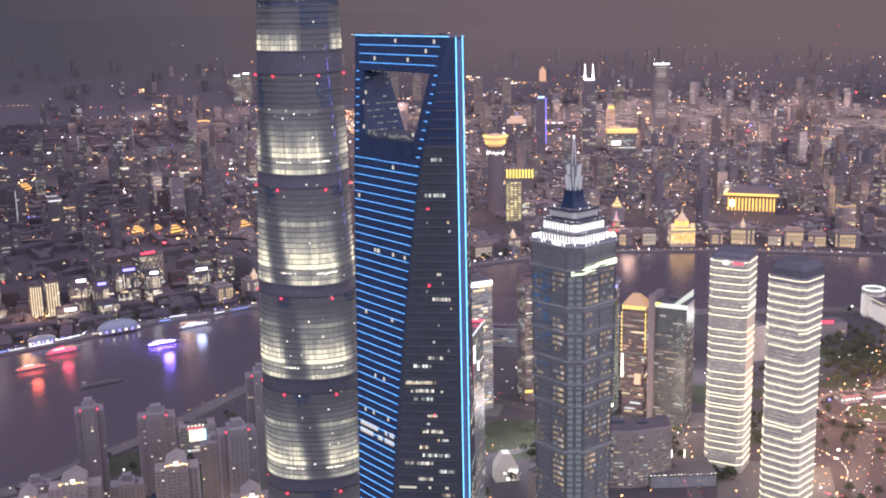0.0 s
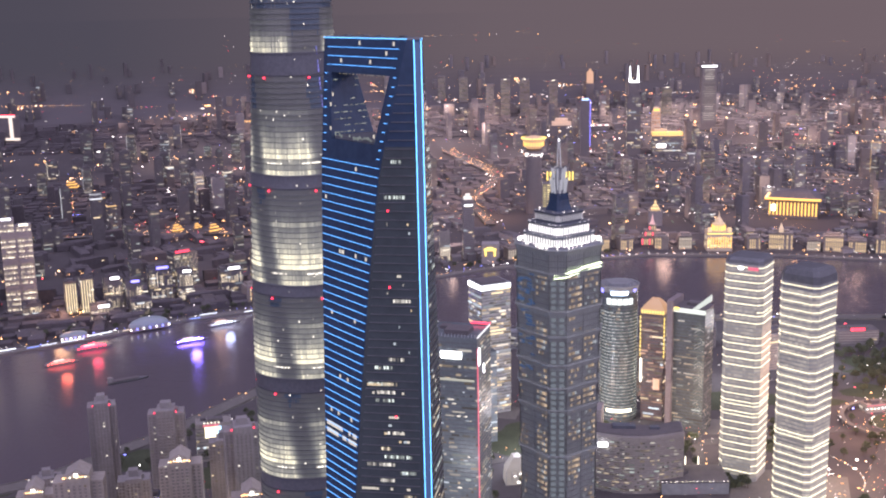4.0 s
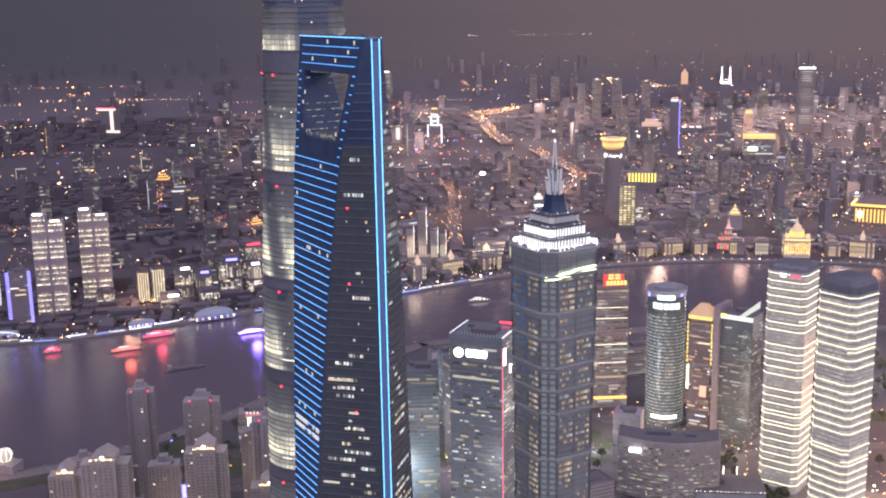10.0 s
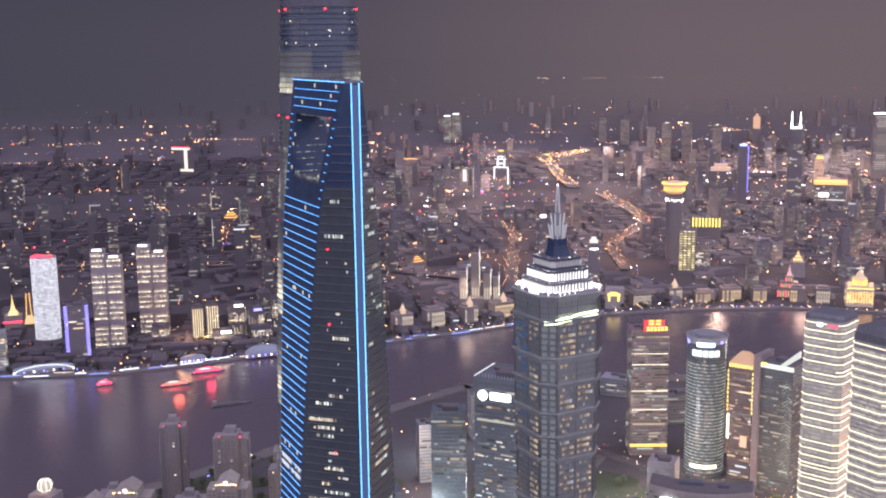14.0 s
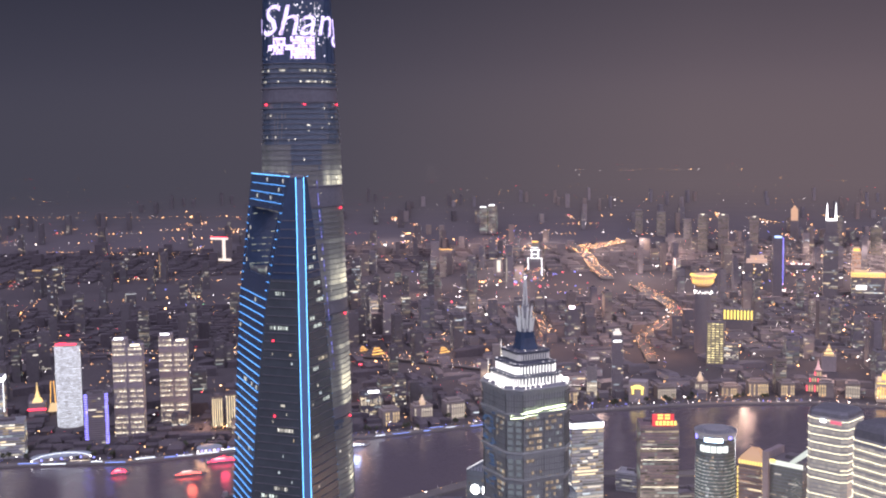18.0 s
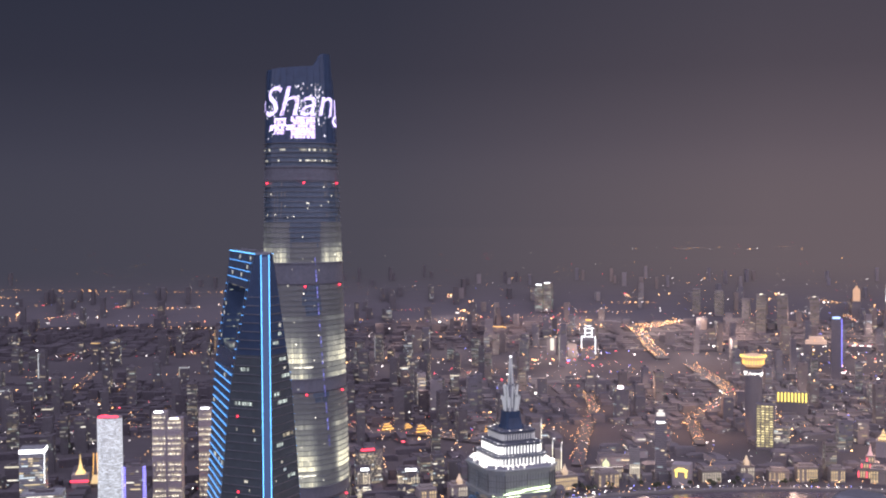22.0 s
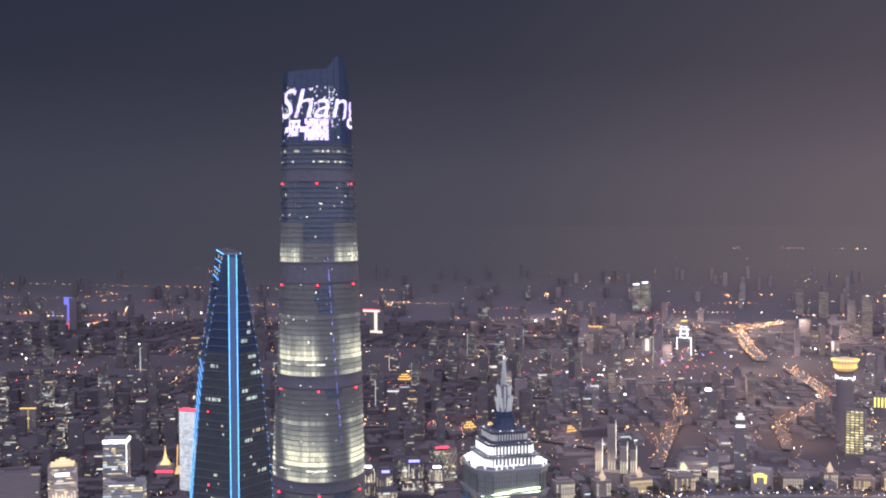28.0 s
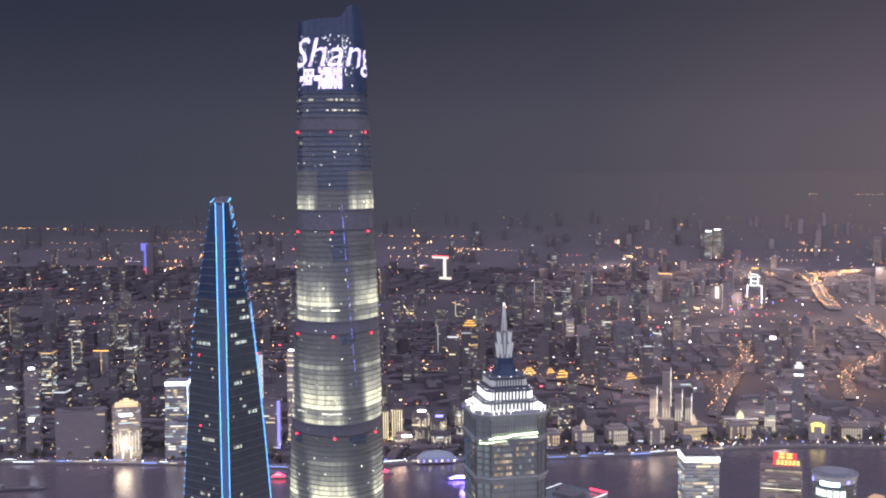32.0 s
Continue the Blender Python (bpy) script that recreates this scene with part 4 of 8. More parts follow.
def tower_block(name, label, x, y, w, d, h, rot, wall=CITY, share=0.15, floor=3.8, bay=3.6, roof=True, group="", bands=True, poly=None, category="building", glass=None):
    t = thing(name, label, category, (x, y, 0), rot, group)
    poly = poly or rect(0, 0, w, d)
    part("body", Shape().prism(poly, 0, h), wall, t)
    if bands:
        s, z = Shape(), floor
        grow = lambda k: [(px * (1 + k / max(w, 1) * 2), py * (1 + k / max(d, 1) * 2)) for px, py in poly]
        outer = grow(0.22)
        while z < h - 1:
            s.ring_loft([[(px, py, z - 0.45) for px, py in outer], [(px, py, z + 0.3) for px, py in outer]])
            z += floor
        part("floor_band", s, CONCRETE if wall in (CITY, BEIGE, CONCRETE) else DARK_METAL, t, kind="stuff")
    lights = facade_lights([(px * 1.012, py * 1.012) for px, py in poly], 0, h, floor, bay, share, out=0.25)
    if lights.f:
        part("lit_window", lights, glass or WINDOWS, t, kind="stuff")
    part("parapet", Shape().ring_loft([[(px, py, z) for px, py in p] for p, z in ((poly, h), (poly, h + 1.3), ([(a * 0.95, b * 0.95) for a, b in poly], h + 1.3), ([(a * 0.95, b * 0.95) for a, b in poly], h + 0.1))]), wall, t)
    if roof:
        part("roof_plant", Shape().box(w * 0.05, -d * 0.06, h, w * 0.45, d * 0.4, 4.5).box(-w * 0.28, d * 0.2, h, w * 0.16, d * 0.2, 3), ROOF, t)
    return t


random.seed(21)
# White-signed office tower beside the river.
sign_t = tower_block("office_tower", "grey glass office tower with white roof sign", -38, 1014, 52, 48, 204, radians(-12), TEAL_GLASS, 0.20, 4.0, 2.6, glass=DIM)
sign_t["category"] = "office tower"
part("bright_window", facade_lights(rect(0, 0, 53.2, 49.2), 12, 178, 4.0, 2.1, 0.085, height=0.3, out=0.35), [COOL, NEUTRAL, COOL], sign_t, "small cool-white office lights", "stuff")
part("sign_disc", Shape().ring_loft([[(-16.8 + 4.5 * math.cos(i * math.tau / 20), -24.6 - dy, 188 + 4.5 * math.sin(i * math.tau / 20)) for i in range(20)] for dy in (0, 0.6)]), led("sign_white", (1, 1, 1), 4.0), sign_t, "round white sign")
part("sign_bar", Shape().box(1.0, -24.9, 184.8, 20.0, 0.8, 6.8), led("sign_bar_white", (1, 1, 1), 3.6), sign_t, "white rectangular sign")
part("edge_led", Shape().bar((26.6, -24.4, 40), (26.6, -24.4, 196), 0.5), LED_PINK, sign_t, "red light strip up the corner")
part("edge_led", Shape().bar((7, 24, 206.4), (26, 24, 206.4), 0.7), LED_RED, sign_t, "red light strip along the roof")
SOFT_WHITE = led("soft_white_strip", (0.95, 0.95, 1.0), 0.7)
part("edge_led", Shape().bar((-26, -23, 205.6), (-26, 23, 205.6), 0.3), SOFT_WHITE, sign_t, "white light strip along the roof")
part("edge_led", Shape().bar((26, -23, 205.6), (26, 23, 205.6), 0.5), SOFT_WHITE, sign_t, "white light strip along the roof")
part("edge_led", Shape().box(26.4, -18, 178, 0.6, 5, 16), LED_WHITE, sign_t, "white light panel up the side wall")
piece("edge_led", LED_WHITE, sign_t, (26.5, -2, 170), (0.6, 2, 9), 0, "white light panel up the side wall")
part("sky_floor", Shape().box(0, -24.4, 163, 46, 0.5, 2.2), lit("dim_sky_floor", (1.0, 1.0, 0.85), 0.3, 0.8), sign_t, "dimly lit plant floor")
mast = Shape()
for i in range(16):
    mast.box(-24 + i * 3.2, -23.4, 204, 0.4, 0.4, 4.5)
part("roof_fin", mast, STEEL, sign_t, kind="stuff")

# Tower whose roof is ringed in white light.
white_t = tower_block("office_tower", "glass office tower with a glowing white roof rim", -24, 1352, 40, 36, 168, radians(30), GLASS_GREY, 0.42, 4.0, 3.2, False)
for a, b in (((-20, -18), (20, -18)), ((20, -18), (20, 18)), ((-20, 18), (-20, -18))):
    m = ((a[0] + b[0]) / 2 * 1.02, (a[1] + b[1]) / 2 * 1.02, 165)
    piece("roof_light_band", led("roof_rim_white", (0.95, 0.98, 1.0), 2.2) if a == (-20, -18) else LED_WHITE, white_t, m, (math.hypot(b[0] - a[0], b[1] - a[1]), 0.6, 5.5), math.atan2(b[1] - a[1], b[0] - a[0]), "white light band under the roof")
part("roof_deck", Shape().box(0, 0, 168, 34, 30, 2.2), ROOF, white_t)

# Tower with the red roof sign.
red_t = tower_block("office_tower", "bronze glass tower with a glowing red roof sign", 62, 1392, 46, 36, 160, radians(14), surface("bronze_glass", (0.25, 0.20, 0.205), 0.3, 0.0, 0.3, 4.0), 0.45, 4.0, 2.8, glass=DIM)
red_t["category"] = "office tower"
part("sign_board", Shape().box(4, -18.6, 160, 26, 0.8, 15), led("sign_red_wash", (1.0, 0.03, 0.05), 0.55), red_t, "red sign board")
for i, (w, h, z) in enumerate([(6.5, 6.5, 168.5), (6.5, 6.5, 168.5)] + [(3, 5, 161.5)] * 6):
    u = (-3.5 + 8.5 * i) if i < 2 else (-7.4 + (i - 2) * 4.4)
    part("sign_bar", Shape().box(4 + u, -19.4, z, w, 0.5, h * 0.42).box(4 + u, -19.4, z + h * 0.6, w, 0.5, h * 0.36), LED_YELLOW if i > 1 else LED_GOLD, red_t, "glowing yellow sign stroke")
part("base_led", Shape().box(0, -18.5, 12, 46, 1.5, 3), LED_GOLD, red_t, "amber light band at the base")
for z in (118, 84, 60, 132):
    part("sky_led", Shape().bar((-22, -18.6, z), (22, -18.6, z), 0.16), LED_CREAM, red_t, "thin white light line")

# Round tower with a blue-white sign.
SMOKE_GLASS = surface("smoke_teal_glass", (0.115, 0.14, 0.15), 0.2, 0.0, 0.3, 4.0)
cyl = tower_block("round_tower", "round banded glass tower with blue-white roof sign", 135, 1330, 46, 46, 164, 0, SMOKE_GLASS, 0.10, 4.1, 2.4, False, glass=DIM, poly=circle(0, 0, 22.5, 28), category="office tower")
part("drum", Shape().prism(circle(0, 0, 21.5, 28), 164, 170).prism(circle(0, 0, 15, 24), 170, 174), GLASS_GREY, cyl, "glass roof drum")
part("roof_flare", Shape().ring_loft([[(r * math.cos(i * math.tau / 28), r * math.sin(i * math.tau / 28), z) for i in range(28)] for z, r in ((164, 22.6), (172, 24.6), (172, 23.6), (165, 21.6))]), GLASS_GREY, cyl, "flared glass parapet")
part("edge_led", Shape().ring_loft([[(rr * math.cos(radians(d)), rr * math.sin(radians(d)), zz) for rr, zz in ((23, 165), (23.6, 165), (23.6, 170), (23, 170))] for d in range(-46, -34, 3)]), LED_INDIGO, cyl, "indigo light at the rim")
arc = lambda r, d0, d1, z, h: Shape().ring_loft([[(rr * math.cos(radians(d)), rr * math.sin(radians(d)), zz) for rr, zz in ((r, z), (r + 0.6, z), (r + 0.6, z + h), (r, z + h))] for d in [d0 + (d1 - d0) * i / 12 for i in range(13)]])
ROUND_FLOOR = lit("round_floor_light", (0.90, 1.0, 0.94), 0.50, 0.22, 0.1, 2.4)
for k in range(2, 35):
    rows = Shape()
    for i in range(72):
        p, q = [(22.95 * math.cos(radians(d)), 22.95 * math.sin(radians(d))) for d in (i * 5, i * 5 + 4.9)]
        if random.random() < 0.9:
            rows.quad((*p, 4.1 * k), (*q, 4.1 * k), (*q, 4.1 * k + 1.1), (*p, 4.1 * k + 1.1))
    part("floor_light", rows, ROUND_FLOOR, cyl, "ring of cool lit windows", "stuff")
part("roof_sign", arc(22.8, -118, -66, 162, 4.6), led("blue_white_sign", (0.55, 0.75, 1.0), 3.4), cyl, "blue-white roof sign")
for i in range(5):
    part("sky_lobby", arc(23.0, -132 + i * 17, -118 + i * 17, 150, 7.5), led("lobby_white", (0.90, 1.0, 0.96), 0.9), cyl, "tall lit window bay")
part("edge_led", arc(22.9, -158, -148, 163, 6), LED_INDIGO, cyl, "indigo light at the rim")
part("base_led", arc(23.2, -130, -50, 14, 4), LED_CREAM, cyl, "bright lobby band")

# Gold-crowned tower and its slanted neighbour.
ROSE_STONE = surface("dusky_rose_stone", (0.22, 0.17, 0.17), 0.7, 0, 0.25, 5.0)
gold = tower_block("gold_tower", "slim tower with gold-lit crown and edges", 179, 1330, 27, 24, 136, radians(-20), ROSE_STONE, 0.08, 3.8, 3.2, False, category="office tower")
# Crown's gold floodlight is painted as emission of the crown itself.
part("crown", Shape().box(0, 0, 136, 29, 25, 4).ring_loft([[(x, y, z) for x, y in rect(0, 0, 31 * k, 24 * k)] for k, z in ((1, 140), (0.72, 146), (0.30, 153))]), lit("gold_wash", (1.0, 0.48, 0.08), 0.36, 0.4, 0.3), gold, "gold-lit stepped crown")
for i in range(9):
    piece("crown_led", LED_YELLOW, gold, (-13 + i * 3.25, -12.9, 138.5), (0.9, 0.5, 4.4), 0, "yellow crown light")
for sx in (-1, 1):
    for i in range(10):
        piece("edge_led", LED_YELLOW, gold, (sx * 14.6, -13.3, 131 - i * 5.2), (0.8, 0.8, 3.4), 0, "yellow light bar at the edge")
part("amber_window", facade_lights(rect(0, 0, 30.6, 26.6), 20, 136, 3.8, 2.4, 0.22), [lit("amber_flat_window", (1.0, 0.55, 0.36), 0.42, 0.1, 0.1, 2.0)] * 3, gold, "scattered amber-lit windows", "stuff")
piece("edge_led", LED_CREAM, gold, (-13.4, -13.6, 64), (2.2, 1.0, 30), 0, "warm white light strip")
# A glowing block paints the pool of orange light on the wall.
piece("base_wash", lit("painted_base_light", (1.0, 0.5, 0.22), 0.5, 0.8, 0.4), gold, (6, -13.6, 48), (8, 0.8, 14), 0, "orange light painted on the lower wall")
slant = thing("slant_roof_tower", "grey tower with a lit roof rim and slanting blade", "office tower", (219, 1298, 0), radians(-26))
SLANT_STONE = surface("rose_grey_stone", (0.27, 0.235, 0.245), 0.7, 0, 0.2, 5.0)
part("body", Shape().ring_loft([[(x, y, z) for x, y in rect(2, 0, 38, 32)] for z in (0, 151)]), surface("smoky_glass", (0.13, 0.145, 0.15), 0.2, 0.0, 0.3, 4.0), slant)
part("end_wall", Shape().box(-20.5, -2, 0, 7, 38, 161), SLANT_STONE, slant, "full-height stone end wall")
part("roof", Shape().box(2, 0, 151, 38, 32, 1.4).box(4, 4, 152.4, 20, 12, 4), ROOF, slant)
# Floodlight on the roof rim is painted as its own glow.
part("roof_rim", Shape().box(2, -16.6, 147.2, 38.6, 1.6, 5.0), led("painted_rim_flood", (0.92, 1.0, 0.90), 0.6), slant, "floodlit pale roof rim")
piece("roof_lamp", LED_YELLOW, slant, (-13, -17.8, 151), (6, 0.8, 4), 0, "yellow roof lamp")
# The blade's floodlight is likewise painted as glow.
part("roof_blade", Shape().ring_loft([[(5, y, 152.5), (12, y, 152.5), (27, y, 164), (27, y, 172)] for y in (-16, -11)]), led("painted_blade_flood", (0.9, 1.0, 0.92), 0.42), slant, "pale floodlit roof blade")
part("lit_window", facade_lights(rect(2, 0, 38.6, 32.6), 0, 146, 4, 2.6, 0.25, height=0.4), DIM, slant, kind="stuff")
lattice = Shape()
for z in range(24, 136, 4):
    lattice.bar((9, -16.6, z), (15, -16.6, z + 5), 0.16)
    lattice.bar((15, -16.6, z + 2), (20, -16.6, z - 2), 0.12)
part("lattice_light", lattice, lit("lattice_glow", (0.95, 1.0, 0.9), 0.6, 0.1), slant, "slanting thin light bars", "stuff")
bands = Shape()
for z in range(6, 147, 4):
    bands.box(2, 0, z, 38.4, 32.4, 0.5)
part("floor_band", bands, LOUVRE, slant, kind="stuff")

# Curved slab in front of them.
curve = thing("curved_office_block", "long curved office block with ribbon windows", "office building", (138, 1120, 0))
face = [(-52 + 104 * i / 20, -16 * math.sin(math.pi * i / 20)) for i in range(21)] + [(52 - 104 * i / 20, 30 - 16 * math.sin(math.pi * (1 - i / 20))) for i in range(21)]
part("body", Shape().prism(face, 0, 64), CONCRETE, curve)
ribs = Shape()
for i in range(1, 32):
    ribs.prism([(x * 1.01, y - 0.6 if y < 5 else y) for x, y in face], i * 2 - 0.35, i * 2 + 0.35)
part("floor_band", ribs, PALE, curve, kind="stuff")
part("lit_window", facade_lights([(x, y - 0.65) for x, y in face], 0, 64, 4, 2.2, 0.5, height=0.4), DIM, curve, kind="stuff")
part("roof", Shape().prism([(x * 0.98, y * 0.94 + 1) for x, y in face], 64, 65.2), ROOF, curve, "dark planted roof")
part("roof_plant", Shape().box(-10, 8, 65.2, 24, 9, 3.4), LOUVRE, curve)
part("roof_plant", Shape().box(22, 6, 65.2, 10, 7, 2.6), LOUVRE, curve)
part("roof_sign", Shape().box(-34, -14.5, 52, 12, 0.6, 5), LED_WHITE, curve, "white rectangular sign")

# ---- riverside high-rises across the water ----
WHITE_SCREEN = lit("white_screen_wall", (0.84, 0.89, 1.0), 0.85, 0.35, 0.3)
scr = thing("screen_tower", "tower sheathed in white light with a red roof line", "skyscraper", (-1025, 1726, 0), radians(25))
oval = circle(0, 0, 22, 28, 14)
part("body", Shape().prism(oval, 0, 152), PALE, scr)
rows = Shape()
for i in range(1, 73):
    p = [(x * 1.02, y * 1.02) for x, y in oval]
    for a in range(28):
        b = (a + 1) % 28
        if random.random() < 0.985:
            rows.quad((*p[a], i * 2.05), (*p[b], i * 2.05), (*p[b], i * 2.05 + 1.15), (*p[a], i * 2.05 + 1.15))
part("facade_light", rows, WHITE_SCREEN, scr, "rows of white façade light", "stuff")
part("roof_sign", Shape().box(0, -13.5, 152, 36, 1.2, 2.4).box(-6, -13.2, 153, 14, 1.6, 3.4), LED_RED, scr, "red roof line")


def outlined_tower(x, y, w, h, rot, led_mat, label):
    t = tower_block("outlined_tower", label, x, y, w, w * 0.8, h, rot, CITY, 0.06, 3.8, 3.4, category="tower")
    for sx in (-1, 1):
        for i in range(int(h / 4)):
            piece("edge_led", led_mat, t, (sx * w / 2, -w * 0.4 - 0.4, 4 + i * 4), (5.5, 0.6, 1.5), 0, "blue light rung")
    return t


outlined_tower(-908, 1640, 34, 88, radians(28), LED_INDIGO, "dark tower with blue light rungs up both edges")


def lantern_tower(x, y, w, d, h, rot, label, cool_top=False):
    """Stacked floors with tall warm-lit bays."""
    t = thing("bay_lit_tower", label, "residential tower", (x, y, 0), rot, "pair of bay-lit towers")
    for k, (u, hh) in enumerate(((-0.27, h), (0.27, h * 0.93))):
        part("body", Shape().box(u * w, 0, 0, w * 0.46, d, hh), CONCRETE, t)
        lights = Shape()
        z, row = 6.0, 0
        while z < hh - 4:
            if row % 5 != 4:
                for c in range(9):
                    if random.random() < 0.88:
                        cx = u * w + (c - 4) * w * 0.05
                        up = random.uniform(4.5, 7.6)
                        mid = z + up * 0.4
                        # Uplight in each bay is painted: a bright quad below a dim one.
                        lights.quad((cx - 0.5, -d / 2 - 0.3, z), (cx + 0.5, -d / 2 - 0.3, z), (cx + 0.5, -d / 2 - 0.3, mid), (cx - 0.5, -d / 2 - 0.3, mid), 1)
                        lights.quad((cx - 0.4, -d / 2 - 0.3, mid), (cx + 0.4, -d / 2 - 0.3, mid), (cx + 0.4, -d / 2 - 0.3, z + up), (cx - 0.4, -d / 2 - 0.3, z + up))
                for c in range(5):
                    if random.random() < 0.5:
                        cy, sx = (c - 2) * d * 0.18, (u * w + math.copysign(w * 0.235, u))
                        lights.quad((sx, cy - 0.7, z), (sx, cy + 0.7, z), (sx, cy + 0.7, z + 7), (sx, cy - 0.7, z + 7))
            z += 9.2
            row += 1
        part("lit_bay", lights, [lit("warm_bay", (1.0, 0.82, 0.55), 0.6, 0.15), lit("bay_uplight", (1.0, 0.88, 0.66), 2.2, 0.2)], t, "tall warm-lit window bays", "stuff")
        part("roof_light", Shape().box(u * w, -d / 2, hh, w * 0.3, 1.2, 3), LED_CREAM if k else LED_WHITE, t, "bright roof edge light")
    part("link", Shape().box(0, 0.5, 0, w * 0.12, d * 0.94, h * 0.92), CONCRETE, t)
    return t


lantern_tower(-886, 1706, 50, 30, 172, radians(24), "twin-slab tower with tall warm-lit bays")
lantern_tower(-856, 1806, 50, 30, 164, radians(24), "twin-slab tower with tall warm-lit bays")
SLIT = lit("warm_slit", (1.0, 0.84, 0.6), 1.0, 0.12)
YELLOW_BAR = led("yellow_white_bar", (1.0, 0.84, 0.5), 1.1)
for x, y, w, h, style in ((-762, 1790, 20, 58, "bars"), (-735, 1794, 22, 64, "bars"), (-694, 1808, 30, 62, "plain"), (-662, 1818, 28, 54, "plain"), (-632, 1868, 40, 66, "plain"), (-592, 1884, 28, 56, "plain"), (-520, 1925, 40, 52, "plain"), (-815, 1752, 30, 30, "plain"), (-700, 1765, 36, 24, "plain"), (-640, 1790, 34, 28, "plain")):
    b = tower_block("riverside_block", "low riverside office block with warm windows", x, y, w, 24, h, radians(28), DIM_TOWER, 0.10, 4.2, 2.4, category="office building", group="riverside blocks")
    if style == "bars":
        for i in range(5):
            piece("light_bar", YELLOW_BAR, b, ((i - 2) * w * 0.19, -12.5, h * 0.52), (0.9, 0.6, h * 0.86), 0, "tall yellow-white light bar")
        continue
    slits = Shape()
    for foot, head in ((0.06, 0.42), (0.5, 0.9)):
        for i in range(int(w / 2.6)):
            if random.random() < 0.85:
                rise = h * (foot + (head - foot) * random.uniform(0.35, 1.0))
                slits.box(-w / 2 + 1.6 + 2.6 * i, -12.3, h * foot, 0.8, 0.3, rise - h * foot)
        for i in range(8):
            if random.random() < 0.8:
                slits.box(w / 2 + 0.3, -10 + 2.7 * i, h * foot, 0.3, 0.8, h * (head - foot) * random.uniform(0.3, 0.9))
    part("lit_slit", slits, SLIT, b, "upright warm-lit slits between the piers", "stuff")
    if random.random() < 0.7:
        piece("roof_sign", random.choice((LED_WHITE, LED_WHITE, LED_INDIGO)), b, (w * 0.1, -12.6, h - 1), (w * 0.5, 0.6, 4.2), 0, "glowing roof sign")
redb = tower_block("red_sign_block", "broad block with diamond window grid and red roof sign", -630, 1992, 46, 34, 66, radians(40), DIM_TOWER, 0.22, 4.2, 3.4, category="office building")
piece("roof_sign", LED_RED, redb, (-6, -17.6, 68.6), (26, 1, 3.2), 0, "glowing red roof sign")
LATTICE = lit("dim_lattice_light", (1.0, 0.9, 0.72), 0.5, 0.3)
for i in range(-4, 8):
    for lean in (-1, 1):
        low, top_u = -24 + 8 * i, -24 + 8 * i + lean * 30
        pts = [(low + (top_u - low) * f, 4 + 58 * f) for f in [k / 40 for k in range(41)]]
        pts = [p for p in pts if abs(p[0]) <= 22.5]
        if len(pts) > 3:
            part("lattice_line", Shape().bar((pts[0][0], -17.5, pts[0][1]), (pts[-1][0], -17.5, pts[-1][1]), 0.22), LATTICE, redb, "lit diagonal of the lattice front")

# West bank at the walk's end: gold-topped block, white-rimmed block, gold spire.
gb = tower_block("gold_topped_block", "pale floodlit block with gold crown and white sign", -1088, 1466, 46, 34, 92, radians(42), BEIGE, 0.34, 3.8, 3.4, category="office building")
# Gold light on the crown is painted as emission.
part("crown", Shape().box(0, 0, 92, 38, 26, 5).box(0, 0, 97, 24, 18, 4).box(0, 0, 101, 10, 8, 4), lit("painted_gold_crown", (1.0, 0.66, 0.26), 0.6, 0.6, 0.4), gb, "gold-lit stepped crown")
piece("roof_sign", LED_WHITE, gb, (0, -17.6, 80), (22, 0.8, 5), 0, "white sign")
# Glowing strips paint the light that washes up the wall.
for k in range(9):
    piece("uplight", lit("painted_wall_light", (1.0, 0.84, 0.56), 0.5, 0.3, 0.4), gb, (-20 + 5 * k, -17.6, 26 + (k % 3) * 4), (2.2, 0.6, 34), 0, "warm light painted up the wall")
# The arch glows in place of being floodlit.
part("arch", Shape().box(-7, -17.8, 3, 2.4, 2, 18).box(7, -17.8, 3, 2.4, 2, 18).box(0, -17.8, 21, 16.4, 2, 2.4), lit("painted_arch_light", (1.0, 0.8, 0.5), 0.9, 0.8, 0.4), gb, "floodlit arch")
tower_block("dark_slab", "wide unlit slab block by the river", -1165, 1432, 84, 30, 84, radians(42), CITY, 0.012, 3.8, 3.4, category="building")
sl = tower_block("lamp_topped_tower", "slim tower with white lamps at roof and waist", -1262, 1410, 24, 20, 150, radians(42), CITY, 0.1, 3.8, 3.2, category="tower")
piece("roof_lamp", LED_WHITE, sl, (0, -8, 154), (10, 3, 4), 0, "white roof lamp")
piece("wall_sign", led("blue_white_wall_sign", (0.7, 0.8, 1.0), 3.0), sl, (-3, -10.5, 62), (9, 0.8, 6), 0, "blue-white wall sign")
ed = tower_block("lamp_topped_tower", "dark tower with a white roof sign", -1318, 1402, 30, 24, 120, radians(42), CITY, 0.12, 3.8, 3.2, category="tower")
piece("roof_lamp", LED_WHITE, ed, (4, -12.5, 116), (9, 0.8, 4), 0, "white roof sign")
gt = tower_block("gold_line_tower", "dark tower with a gold roof line", -1743, 2010, 34, 26, 60, radians(30), CITY, 0.05, 3.8, 3.4, category="tower")
piece("roof_light", LED_GOLD, gt, (0, -13.6, 60), (38, 1, 2), 0, "gold roof line")
piece("edge_light", lit("faint_gold_line", (1.0, 0.7, 0.35), 0.5, 0.8), gt, (0, -13.6, 34), (1.4, 1, 48), 0, "faint gold line down the wall")
